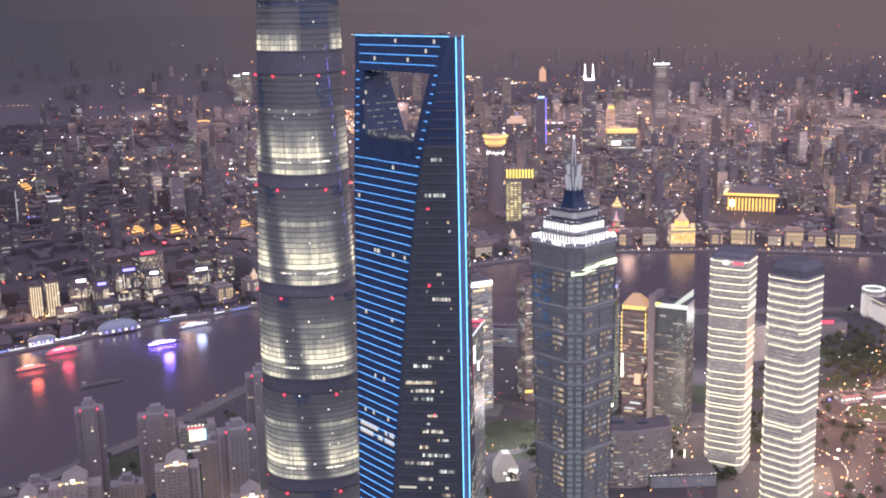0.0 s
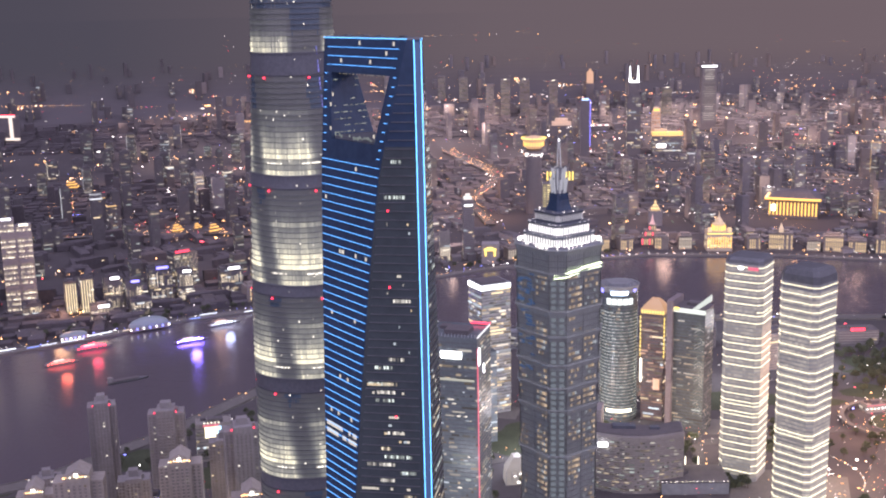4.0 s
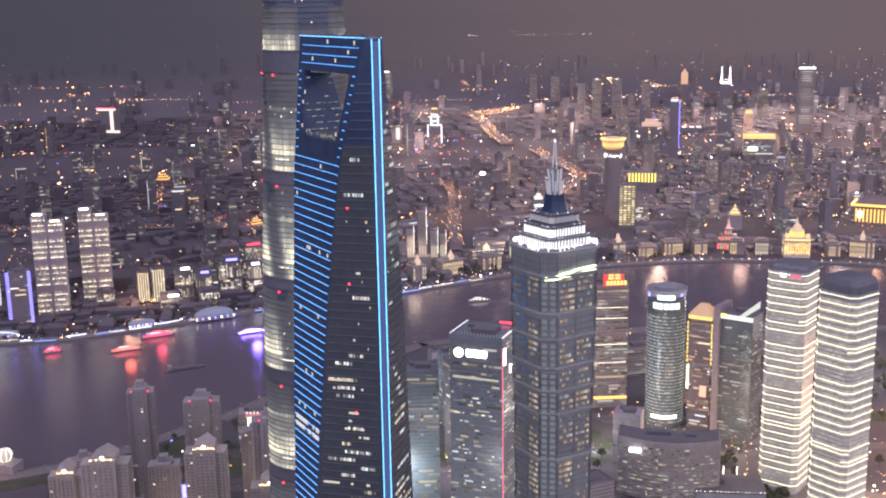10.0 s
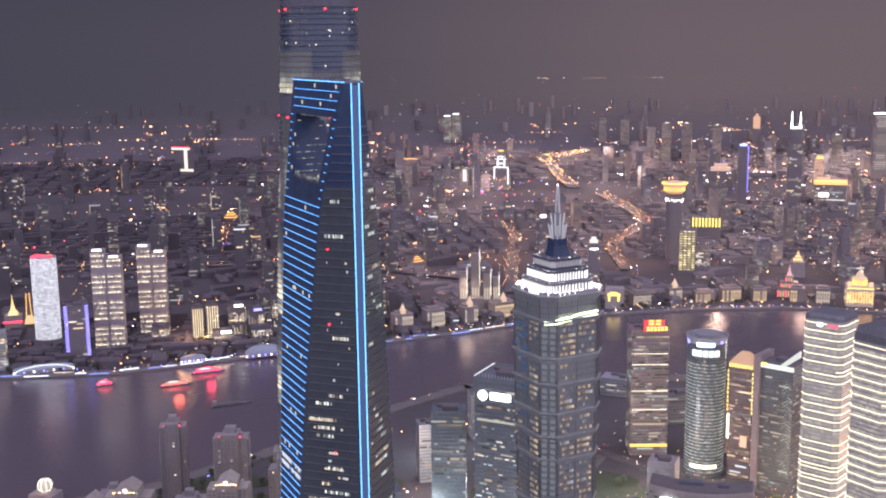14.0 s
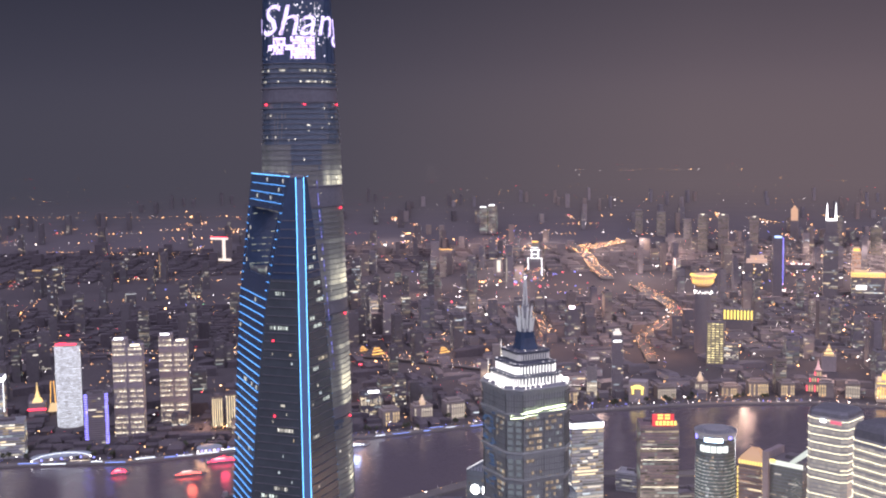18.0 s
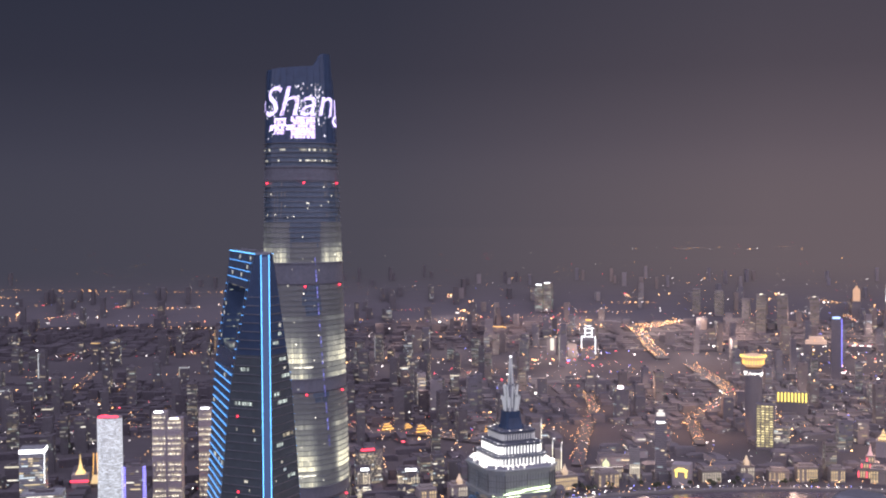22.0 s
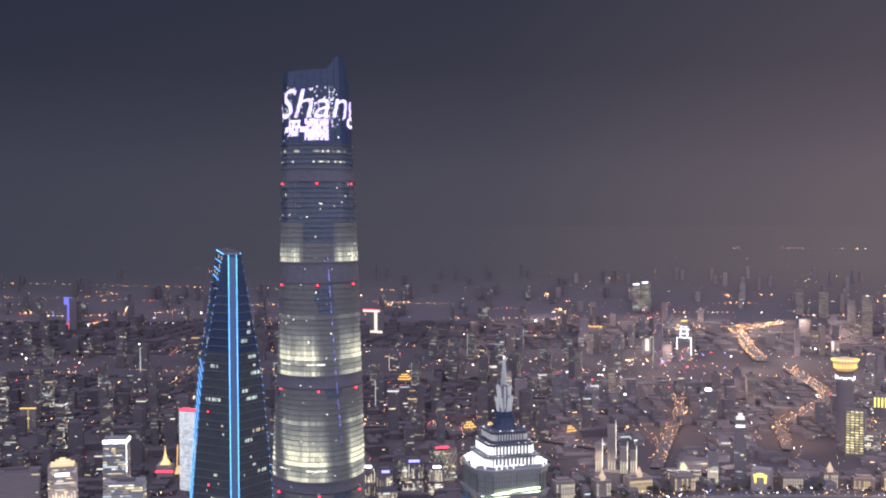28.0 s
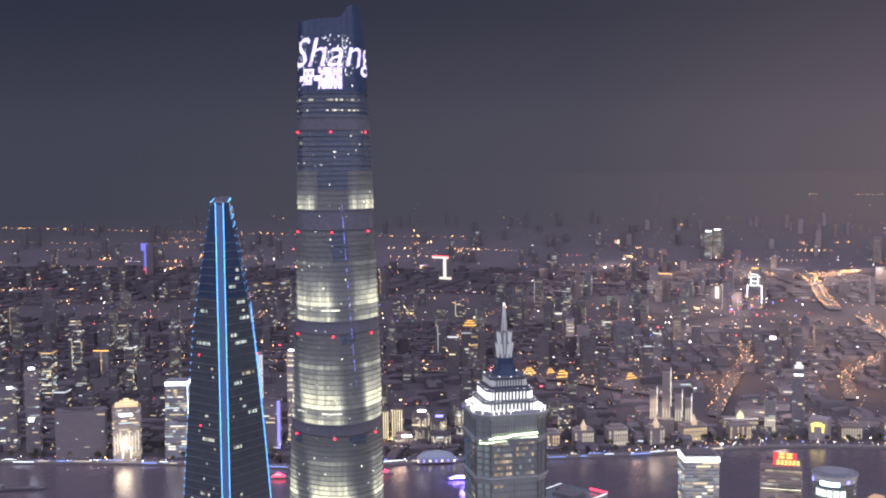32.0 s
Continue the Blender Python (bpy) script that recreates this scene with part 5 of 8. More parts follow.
for x, y, h in ((-1892, 2385, 34), (-1906, 2445, 46), (-1876, 2490, 26)):
    el = tower_block("edge_lit_tower", "dark tower with one white-lit edge", x, y, 26, 22, h + 12, radians(30), CITY, 0.04, 3.8, 3.4, category="tower", group="edge-lit towers")
    piece("edge_led", LED_WHITE, el, (-13, -11.4, h / 2 + 8), (1.0, 1.0, h), 0, "white-lit edge")
wb = tower_block("white_rim_block", "glass block with a glowing white roof rim", -1057, 1562, 40, 36, 124, radians(32), GLASS_GREY, 0.3, 4, 3.4, False, category="office building")
for a, b in (((-20, -18), (20, -18)), ((20, -18), (20, 18))):
    piece("roof_light_band", LED_WHITE, wb, ((a[0] + b[0]) / 2 * 1.02, (a[1] + b[1]) / 2 * 1.02, 121), (math.hypot(b[0] - a[0], b[1] - a[1]), 0.7, 6), math.atan2(b[1] - a[1], b[0] - a[0]), "white light band under the roof")
piece("edge_led", LED_WHITE, wb, (20.4, -18.4, 92), (0.6, 0.6, 50), 0, "white light strip up the corner")
wide = tower_block("low_office_block", "wide low office block with lit ribbon windows", -1012, 1532, 66, 36, 60, radians(32), GLASS_GREY, 0.55, 4.5, 4.5, category="office building")
pag = thing("gold_spire_hall", "small hall with gold-lit spire and red eaves", "hall", (-1138, 1784, 0), radians(30))
part("hall", Shape().box(0, 0, 0, 30, 24, 26), CONCRETE, pag)
# Gold light on the tiered spire is painted as glow.
part("roof", Shape().ring_loft([[(x, y, z) for x, y in rect(0, 0, s, s)] for z, s in ((26, 18), (32, 13), (34, 9), (48, 3), (64, 0.5))]), lit("painted_gold_spire", (1.0, 0.66, 0.16), 0.7, 0.9, 0.4), pag, "gold-lit tiered spire")
piece("eave_led", LED_RED, pag, (0, -13, 14), (34, 0.8, 3), 0, "red eave light")

# ---- landmarks over the river ----


def landmark(name, label, x, y, z_base=0.0, category="tower", rot=0.0):
    p, s = far(x, y, 0)
    t = thing(name, label, category, p, rot)
    t.scale = (s, s, s)
    return t


gs = thing("gold_outlined_shaft", "slim shaft outlined in gold light beside the hall", "tower", (-1112, 1796, 0), radians(30))
part("body", Shape().box(0, 0, 0, 9, 9, 62), CITY, gs)
for sx in (-1, 1):
    part("edge_led", Shape().bar((sx * 4.6, -4.6, 24), (sx * 2.6, -4.6, 66), 0.5), LED_GOLD, gs, "gold edge light")
# The foot's gold light is painted as glow.
part("foot", Shape().ring_loft([[(x, y, z) for x, y in rect(0, 0, k, k)] for z, k in ((8, 18), (16, 14), (24, 9.6))]), lit("painted_gold_foot", (1.0, 0.62, 0.16), 0.5, 0.8, 0.4), gs, "gold-lit foot")
t = landmark("twin_spire_tower", "slim dark tower with two white lit spires", 338, 3740)
part("body", Shape().box(0, 0, 0, 44, 40, 200).box(0, 0, 200, 34, 30, 44), CITY, t)
part("lit_window", facade_lights(rect(0, 0, 44.6, 40.6), 20, 200, 5, 5, 0.12), WINDOWS, t, kind="stuff")
piece("crown_light", LED_WHITE, t, (0, -16, 246), (32, 4, 4), 0, "white crown light")
for sx in (-1, 1):
    part("spire", Shape().ring_loft([[(sx * 13 + a * r, b * r, z) for a, b in ((-1, -1), (1, -1), (1, 1), (-1, 1))] for z, r in ((244, 3.2), (262, 1.9), (296, 0.6))]), LED_WHITE, t, "white lit spire")
t = landmark("gold_drum_tower", "tower with a gold-lit drum crown", 20, 2715)
part("shaft", Shape().prism(circle(0, 0, 19, 20), 0, 156), CITY, t)
# Gold floodlight is painted as emission of the drum.
part("drum", Shape().ring_loft([[(r * math.cos(i * math.tau / 24), r * math.sin(i * math.tau / 24), z) for i in range(24)] for z, r in ((160, 18), (166, 24), (176, 24), (178, 27), (184, 29), (186, 26), (190, 10))]), lit("painted_gold_drum", (1.0, 0.50, 0.14), 0.30, 0.9, 0.4), t, "flared gold-lit drum")
for i in range(24):
    a = i * math.tau / 24
    piece("rim_lamp", LED_YELLOW, t, (28.5 * math.cos(a), 28.5 * math.sin(a), 185), (4, 4, 2.4), a, "yellow rim lamp")
    piece("drum_rib", LED_GOLD, t, (24.3 * math.cos(a), 24.3 * math.sin(a), 171), (1.4, 2.2, 9), a, "gold-lit rib")
    piece("collar_lamp", WHITE_LAMP, t, (20 * math.cos(a), 20 * math.sin(a), 150 - random.uniform(0, 10)), (1.6, 1.6, random.uniform(2, 6)), a, "white lamp under the drum")
t = landmark("gold_bar_tower", "broad block with gold-lit top beside a slim amber tower", 452, 3790)
part("podium", Shape().box(0, 0, 0, 96, 50, 62), CITY, t)
# Roof storey glows to paint its gold floodlight.
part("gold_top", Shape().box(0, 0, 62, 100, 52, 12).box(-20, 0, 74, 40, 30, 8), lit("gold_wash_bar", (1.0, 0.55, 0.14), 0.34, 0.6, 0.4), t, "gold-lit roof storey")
for i in range(13):
    piece("top_rib", LED_GOLD, t, (-48 + i * 8, -26.6, 68), (3.4, 1, random.uniform(8, 11.5)), 0, "gold-lit rib")
piece("top_line", LED_YELLOW, t, (0, -26.8, 75), (100, 1.2, 1.8), 0, "yellow roof line")
part("lit_window", facade_lights(rect(0, 0, 96.6, 50.6), 6, 62, 6, 5, 0.3), WINDOWS, t, kind="stuff")
# Amber light on the shaft is painted as a weak glow.
part("amber_shaft", Shape().box(-34, 20, 0, 26, 26, 142).box(-34, 20, 142, 18, 18, 12), lit("painted_amber_shaft", (1.0, 0.5, 0.3), 0.16, 0.8, 0.4), t, "amber-washed shaft")
part("shaft_window", facade_lights(rect(-34, 20, 26.6, 26.6), 66, 140, 5, 3, 0.45), [lit("amber_shaft_window", (1.0, 0.5, 0.26), 0.8, 0.1)] * 3, t, kind="stuff")
piece("shaft_light", LED_GOLD, t, (-34, 6, 146), (20, 2, 8), 0, "gold crown light")
piece("base_light", WHITE_LAMP, t, (-20, -28, 30), (30, 2, 12), 0, "white lit entrance")
t = landmark("gold_pyramid_hall", "old hall with a gold-lit pyramid roof", 299, 2565)
part("hall", Shape().box(0, 0, 0, 30, 30, 34), CONCRETE, t)
# The pyramid roof's gold light is painted as emission.
part("roof", Shape().ring_loft([[(x, y, z) for x, y in rect(0, 0, s, s)] for z, s in ((34, 22), (41, 15), (42, 12), (52, 4), (58, 0.8))]), lit("painted_gold_roof", (1.0, 0.62, 0.14), 0.7, 0.8, 0.4), t, "gold-lit stepped roof")
for z, w in ((36, 25), (43, 17), (50, 9)):
    piece("roof_eave", DARK_METAL, t, (0, 0, z), (w, w, 1.2), 0, "dark eave between the lit tiers")
t = landmark("gold_roof_hall", "wide hall with gold-lit eaves and columns", 632, 2662, rot=radians(-18))
part("hall", Shape().box(0, 0, 0, 110, 60, 40), CITY, t)
part("roof", Shape().ring_loft([[(x, y, z) for x, y in rect(0, 0, a, b)] for z, a, b in ((40, 124, 72), (44, 124, 72), (62, 70, 30))]), ROOF, t)
part("eave_led", Shape().bar((-62, -36, 46), (62, -36, 46), 2.2).bar((-62, -36, 46), (-62, 36, 46), 2.2), LED_GOLD, t, "gold eave light")
for i in range(14):
    piece("column_light", LED_GOLD, t, (-52 + i * 8, -30.8, 22), (3.0, 1, 30), 0, "gold-lit column")
piece("entrance_light", LED_WHITE, t, (-44, -32, 24), (9, 2, 14), 0, "white lit entrance")
t = landmark("domed_bank", "old riverfront bank with gold-lit dome", 402, 2300, category="historic building")
# Gold floodlight on the stone block is painted as emission.
part("block", Shape().box(0, 0, 0, 50, 40, 40), lit("painted_gold_stone", (1.0, 0.60, 0.28), 0.10, 0.6, 0.4), t)
for i in range(10):
    piece("column_light", LED_GOLD, t, (-22.5 + i * 5, -20.6, random.uniform(18, 20)), (1.8, 0.8, random.uniform(20, 26)), 0, "gold-lit column")
piece("cornice", LED_YELLOW, t, (0, -20.6, 36.5), (50, 0.8, 1.4), 0, "gold cornice line")
for i in range(16):
    a = i * math.tau / 16
    piece("dome_column", LED_GOLD, t, (13.4 * math.cos(a), 13.4 * math.sin(a), 46), (1.6, 1.6, 10), a, "gold-lit column round the drum")
# Turrets and dome carry the same floodlight as painted glow.
TURRET = lit("painted_gold_turret", (1.0, 0.62, 0.24), 0.6, 0.7, 0.4)
for sx in (-20, 20):
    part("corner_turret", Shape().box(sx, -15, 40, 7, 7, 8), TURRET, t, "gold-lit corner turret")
part("dome", Shape().ring_loft([[(r * math.cos(i * math.tau / 16), r * math.sin(i * math.tau / 16), z) for i in range(16)] for z, r in ((40, 12), (52, 11.5), (53, 13.5), (55, 13), (56, 9), (62, 7), (67, 3), (69, 1.6), (80, 0.4))]), lit("painted_gold_dome", (1.0, 0.62, 0.20), 0.3, 0.8, 0.4), t, "gold-lit dome")
part("lit_window", facade_lights(rect(0, 0, 51, 41), 0, 34, 5, 3, 0.25), [WARM, WARM, NEUTRAL], t, kind="stuff")
t = landmark("blue_edge_tower", "dark tower with a blue light line up its edge", 175, 3720)
part("body", Shape().box(4, 0, 0, 30, 34, 190), CITY, t)
piece("edge_led", LED_INDIGO, t, (20, -18, 115), (1.3, 1.6, 150), 0, "blue edge light")
piece("roof_sign", led("azure_roof_sign", (0.35, 0.55, 1.0), 1.6), t, (4, -18, 192), (22, 2, 6), 0, "azure roof sign")
t = landmark("amber_top_tower", "far slim tower with an amber-lit top", 242, 5920)
part("shaft", Shape().box(0, 0, 0, 40, 40, 86), CITY, t)
# Amber floodlight on the top storeys is painted as glow.
part("amber_top", Shape().box(0, 0, 86, 34, 34, 56).box(0, 0, 142, 26, 26, 6).box(0, 0, 148, 12, 12, 12), lit("painted_amber_top", (1.0, 0.5, 0.18), 0.36, 0.8, 0.3), t, "amber-lit top storeys")
t = landmark("tall_box_tower", "tall pale box tower with white roof line", 676, 4500)
part("body", Shape().box(0, 0, 0, 60, 50, 250), CITY, t)
piece("roof_light", LED_WHITE, t, (0, -26, 248), (60, 2, 4.5), 0, "white roof line")
s = Shape()
for i in range(24):
    s.box(0, -25.6, 40 + i * 8.4, 54 * random.uniform(0.5, 1), 1.2, 2.0)
part("floor_light", s, lit("soft_floor_light", (1.0, 0.9, 0.8), 0.5, 0.1), t, kind="stuff")
t = landmark("hooked_light_tower", "dark tower outlined by a white hooked light line", -2141, 4385)
part("body", Shape().box(0, 0, 0, 60, 60, 96), CITY, t)
part("outline_led", Shape().box(0, -32, 92, 84, 3, 9).box(22, -32, 4, 14, 3, 90).box(20, -32, 0, 70, 3, 10), led("hook_white", (1.0, 0.82, 0.72), 0.7), t, "white hooked light line")
piece("roof_light", LED_RED, t, (0, -33, 102), (84, 2, 3), 0, "red roof light")
t = landmark("outlined_pagoda_tower", "dark stepped tower outlined in white light", -660, 3980)
part("body", Shape().box(0, 0, 0, 50, 50, 70).box(0, 0, 70, 36, 36, 40).box(0, 0, 110, 24, 24, 30), CITY, t)
for u, z0, z1, k in ((25, 20, 82, 1), (-25, 40, 82, 1), (12, 82, 112, 1), (-12, 82, 112, 1)):
    piece("outline_led", LED_WHITE, t, (u, -26, (z0 + z1) / 2), (1.2, 2, z1 - z0), 0, "white outline light")
for z, w in ((82, 52), (96, 30), (112, 40), (120, 26)):
    piece("outline_led", LED_WHITE, t, (0, -26, z), (w, 2, 1.1), 0, "white outline light")
piece("gold_top", LED_GOLD, t, (-2, -14, 140), (20, 8, 4), 0, "gold lit top")
t = landmark("twin_roof_blocks", "pair of far towers with dim lit floors and white roof lines", -1339, 5887)
for u, h in ((-24, 150), (24, 160)):
    part("body", Shape().box(u, 0, 0, 42, 40, h), CITY, t)
    part("lit_window", facade_lights(rect(u, 0, 43, 41), 10, h, 6, 6, 1.2), DIM, t, kind="stuff")
    piece("roof_light", LED_WHITE, t, (u, -22, h - 3), (30, 4, 4), 0, "white roof line")
t = landmark("pink_lamp_tower", "slim tower with a pink-white roof lamp", -315, 2842)
part("body", Shape().prism(circle(0, 0, 20, 16), 0, 76), CITY, t)
piece("roof_lamp", led("pink_white_lamp", (1.0, 0.8, 0.9), 4), t, (0, -10, 79), (13, 6, 6), 0, "pink-white roof lamp")
part("lit_window", facade_lights(circle(0, 0, 20.4, 16), 0, 76, 5, 4, 0.15), WINDOWS, t, kind="stuff")
t = landmark("yellow_arch_hall", "hall with a yellow-lit arch", -62, 2180, category="hall")
part("hall", Shape().box(0, 0, 0, 34, 30, 40), CONCRETE, t)
part("arch", Shape().box(-9, -16, 16, 3, 2, 11).box(9, -16, 16, 3, 2, 11).box(0, -16, 27, 24, 2, 4).box(0, -16, 31, 13, 2, 2.5), LED_YELLOW, t, "yellow-lit arch")
t = landmark("grid_lit_block", "slab block with a yellow-lit window grid", 60, 2560)
part("body", Shape().box(0, 0, 0, 40, 24, 100), CITY, t)
g = Shape()
for i in range(4):
    for k in range(17):
        g.box(-14 + i * 9, -12.4, 8 + k * 5.4, 6.5, 0.6, 2.2)
part("lit_window", g, lit("yellow_grid", (1.0, 0.84, 0.40), 1.1, 0.2), t, "yellow-lit windows", "stuff")
part("annex", Shape().box(34, 0, 0, 30, 24, 52), CITY, t)
part("annex_window", facade_lights(rect(34, 0, 30.6, 24.6), 14, 52, 4, 4, 0.7), WINDOWS, t, kind="stuff")
t = landmark("colonnade_block", "block with a row of yellow-lit columns", 88, 3040)
part("body", Shape().box(0, 0, 0, 74, 30, 56), CITY, t)
for i in range(9):
    piece("column_light", LED_YELLOW, t, (-34 + i * 8.5, -15.6, 44), (3.4, 1, 24), 0, "yellow-lit column")
t = landmark("blue_screen_tower", "far tower with blue screen and red foot", -3450, 3890)
part("body", Shape().box(0, 0, 0, 34, 34, 150), CITY, t)
SCREEN_GLOW = led("dusky_blue_screen", (0.2, 0.2, 1.0), 0.55)
piece("screen", SCREEN_GLOW, t, (0, -18, 136), (36, 3, 34), 0.4, "blue screen")
piece("screen", SCREEN_GLOW, t, (2, -18, 80), (9, 3, 76), 0.4, "blue light strip")
piece("foot_led", LED_PINK, t, (0, -18, 24), (12, 3, 30), 0.4, "red foot light")

# ---- housing towers on the near bank ----
FLATS_WALL = surface("grey_beige_stucco", (0.36, 0.335, 0.31), 0.85, 0, 0.25, 4.0, 0.2)
FLATS_DARK = surface("slate_stucco", (0.29, 0.28, 0.285), 0.85, 0, 0.25, 4.0, 0.2)


STRIP = surface("window_strip_glass", (0.23, 0.215, 0.22), 0.35, 0, 0.3, 3.0)


def housing_tower(x, y, w, d, h, rot, pitched, label):
    t = thing("housing_tower", label, "apartment tower", (x, y, 0), rot, "near-bank housing towers")
    for k, (u, v, ww, dd, hh) in enumerate(((0, 0, w * 0.5, d, h), (-w * 0.36, d * 0.1, w * 0.3, d * 0.8, h * 0.965), (w * 0.36, d * 0.1, w * 0.3, d * 0.8, h * 0.965))):
        part("body", Shape().box(u, v, 0, ww, dd, hh), FLATS_WALL if pitched else FLATS_DARK, t)
    panes, strips, piers, slabs = Shape(), Shape(), Shape(), Shape()
    cols = [(u, -d / 2 - 0.12 if abs(u) < 0.25 else -d * 0.3 - 0.12) for u in (-0.44, -0.33, -0.17, -0.06, 0.06, 0.17, 0.33, 0.44)]
    for u, yy in cols:
        strips.quad((u * w - 0.9, yy, 4), (u * w + 0.9, yy, 4), (u * w + 0.9, yy, h * 0.95), (u * w - 0.9, yy, h * 0.95))
    for vv in (-0.25, 0.0, 0.2):
        strips.quad((w / 2 + 0.75, vv * d - 0.9, 4), (w / 2 + 0.75, vv * d + 0.9, 4), (w / 2 + 0.75, vv * d + 0.9, h * 0.95), (w / 2 + 0.75, vv * d - 0.9, h * 0.95))
    for u in (-0.25, -0.115, 0.0, 0.115, 0.25):
        piers.box(u * w, -d / 2 - 0.35, 0, 1.1, 0.7, h - 1)
    for k in range(int(h / 3.1) - 1):
        z = 2 + k * 3.1
        for u, yy in cols:
            if random.random() < 0.055:
                panes.quad((u * w - 0.9, yy - 0.1, z), (u * w + 0.9, yy - 0.1, z), (u * w + 0.9, yy - 0.1, z + 1.5), (u * w - 0.9, yy - 0.1, z + 1.5))
        for vv in (-0.25, 0.0, 0.2):
            if random.random() < 0.05:
                panes.quad((w / 2 + 0.85, vv * d - 0.9, z), (w / 2 + 0.85, vv * d + 0.9, z), (w / 2 + 0.85, vv * d + 0.9, z + 1.5), (w / 2 + 0.85, vv * d - 0.9, z + 1.5))
        for u, yy in cols:
            slabs.box(u * w, yy - 0.25, z - 0.75, 2.3, 0.5, 1.0)
        for vv in (-0.25, 0.0, 0.2):
            slabs.box(w / 2 + 0.9, vv * d, z - 0.75, 0.5, 2.3, 1.0)
    part("window_strip", strips, STRIP, t, "dark upright window strips", "stuff")
    part("balcony_slab", slabs, FLATS_WALL if pitched else FLATS_DARK, t, "balcony fronts between the windows", "stuff")
    part("pier", piers, FLATS_WALL if pitched else FLATS_DARK, t, "upright piers", "stuff")
    part("lit_window", panes, [random.choice((WARM, WARM, NEUTRAL))], t, kind="stuff")
    if pitched:
        part("gable", Shape().ring_loft([[(-w * 0.25, yy, h), (w * 0.25, yy, h), (w * 0.25, yy, h + 2), (w * 0.02, yy, h + 8), (-w * 0.25, yy, h + 2)] for yy in (-d * 0.5, d * 0.5)]), FLATS_WALL, t, "pointed gable roof")
        for i in range(9):
            f = i / 8 - 0.5
            piece("roof_lamp", random.choice((LED_CREAM, AMBER, WARM)), t, (f * w * 0.5, -d * 0.5 - 0.4, h + 1.2 + random.uniform(-0.4, 0.4)), (random.uniform(0.8, 2.2), 0.6, random.uniform(0.5, 1.1)), 0, "warm lamp under the gable")
        piece("roof_lamp", WHITE_LAMP, t, (0, -d * 0.5 - 0.6, h + 3), (3, 1, 2), 0, "bright gable lamp")
    else:
        part("roof_plant", Shape().box(0, 0, h, w * 0.3, d * 0.4, 6), FLATS_DARK, t)
        part("roof_plant", Shape().box(w * 0.3, 0, h * 0.965, w * 0.1, d * 0.2, 4), FLATS_DARK, t)
        if h > 125:
            for u in (-0.3, 0.3):
                piece("beacon", LED_RED, t, (u * w, -d * 0.3, h * 0.965 + 1.2), (1.2, 1.2, 1.2), 0, "red aviation beacon")
    return t


random.seed(31)
for x, y, w, d, h, pitched, label in ((-346, 846, 40, 22, 128, True, "beige housing tower with pointed gable and roof lamps"), (-275, 896, 36, 22, 122, True, "beige housing tower with pointed gable and roof lamps"), (-326, 1010, 34, 22, 126, False, "flat-roofed housing tower with scattered lit windows"), (-392, 1012, 26, 22, 132, False, "slim dark housing tower by the river"), (-395, 865, 30, 20, 104, True, "beige housing tower with lamp-lit cornice"), (-236, 960, 34, 22, 130, False, "flat-roofed housing tower with scattered lit windows"), (-232, 1060, 30, 22, 150, False, "slim dark housing tower by the river"), (-305, 820, 30, 22, 96, False, "beige housing tower with scattered lit windows"), (-205, 870, 34, 22, 104, True, "beige housing tower with pointed gable and roof lamps"), (-330, 925, 28, 20, 92, False, "beige housing tower with scattered lit windows"), (-420, 940, 26, 20, 84, False, "beige housing tower with scattered lit windows"), (-270, 1010, 28, 20, 96, False, "beige housing tower with scattered lit windows")):
    housing_tower(x, y, w, d, h, radians(20 + random.uniform(-6, 6)), pitched, label)
ad = tower_block("billboard_block", "low block with a bright white billboard", -335, 1185, 40, 24, 44, radians(18), PALE, 0.2, 4, 3.4, category="office building")
BOARD = led("yellow_white_board", (1.0, 0.92, 0.6), 2.0)
for i in range(6):
    piece("billboard_bar", BOARD, ad, (-9 + i * 2.4, -12.8, 35), (1.0, 0.8, 13), 0, "bright upright billboard bar")
for i in range(4):
    piece("billboard_bar", BOARD, ad, (-3, -12.9, 30 + i * 3.4), (13, 0.8, 0.9), 0, "bright cross bar")
for i in range(5):
    piece("roof_lamp", LED_CREAM, ad, (-10 + i * 4, -12.4, 46.5), (0.9, 0.9, 1.6), 0, "roof lamp")
piece("billboard_edge", LED_PINK, ad, (-3, -12.8, 43.5), (18, 0.9, 1.6), 0, "red line over the billboard")
piece("billboard_side", led("sky_blue_board", (0.4, 0.75, 1.0), 1.6), ad, (6, -12.8, 35), (5, 0.8, 13), 0, "pale blue side panel")
ad2 = tower_block("blue_sign_block", "low block with a blue screen", -318, 940, 16, 14, 66, radians(18), GLASS_BLUE, 0.1, 4, 3.4, category="office building")
piece("screen", LED_INDIGO, ad2, (0, -7.6, 58), (9, 0.6, 13), 0, "blue screen")
orb = thing("glass_orb_pavilion", "glowing glass sphere on a low hall", "pavilion", (-590, 1070, 0))
part("hall", Shape().box(0, 0, 0, 30, 22, 12.5).prism(circle(0, 0, 12, 20), 12.5, 13.6), FLATS_DARK, orb)
part("sphere", Shape().ring_loft([[(8 * math.cos(b) * math.cos(a * math.tau / 20), 8 * math.cos(b) * math.sin(a * math.tau / 20), 21 + 8 * math.sin(b)) for a in range(20)] for b in [radians(x) for x in range(-80, 81, 16)]]), lit("orb_glow", (1.0, 0.88, 0.72), 0.2, 0.9, 0.3), orb, "glowing glass sphere")
for k in range(8):
    a = k * math.tau / 8
    rib = Shape()
    for b in range(-70, 70, 14):
        p, q = [(8.2 * math.cos(radians(e)) * math.cos(a), 8.2 * math.cos(radians(e)) * math.sin(a), 21 + 8.2 * math.sin(radians(e))) for e in (b, b + 14)]
        rib.bar(p, q, 0.16)
    part("sphere_rib", rib, LED_CREAM, orb, "white-lit rib")
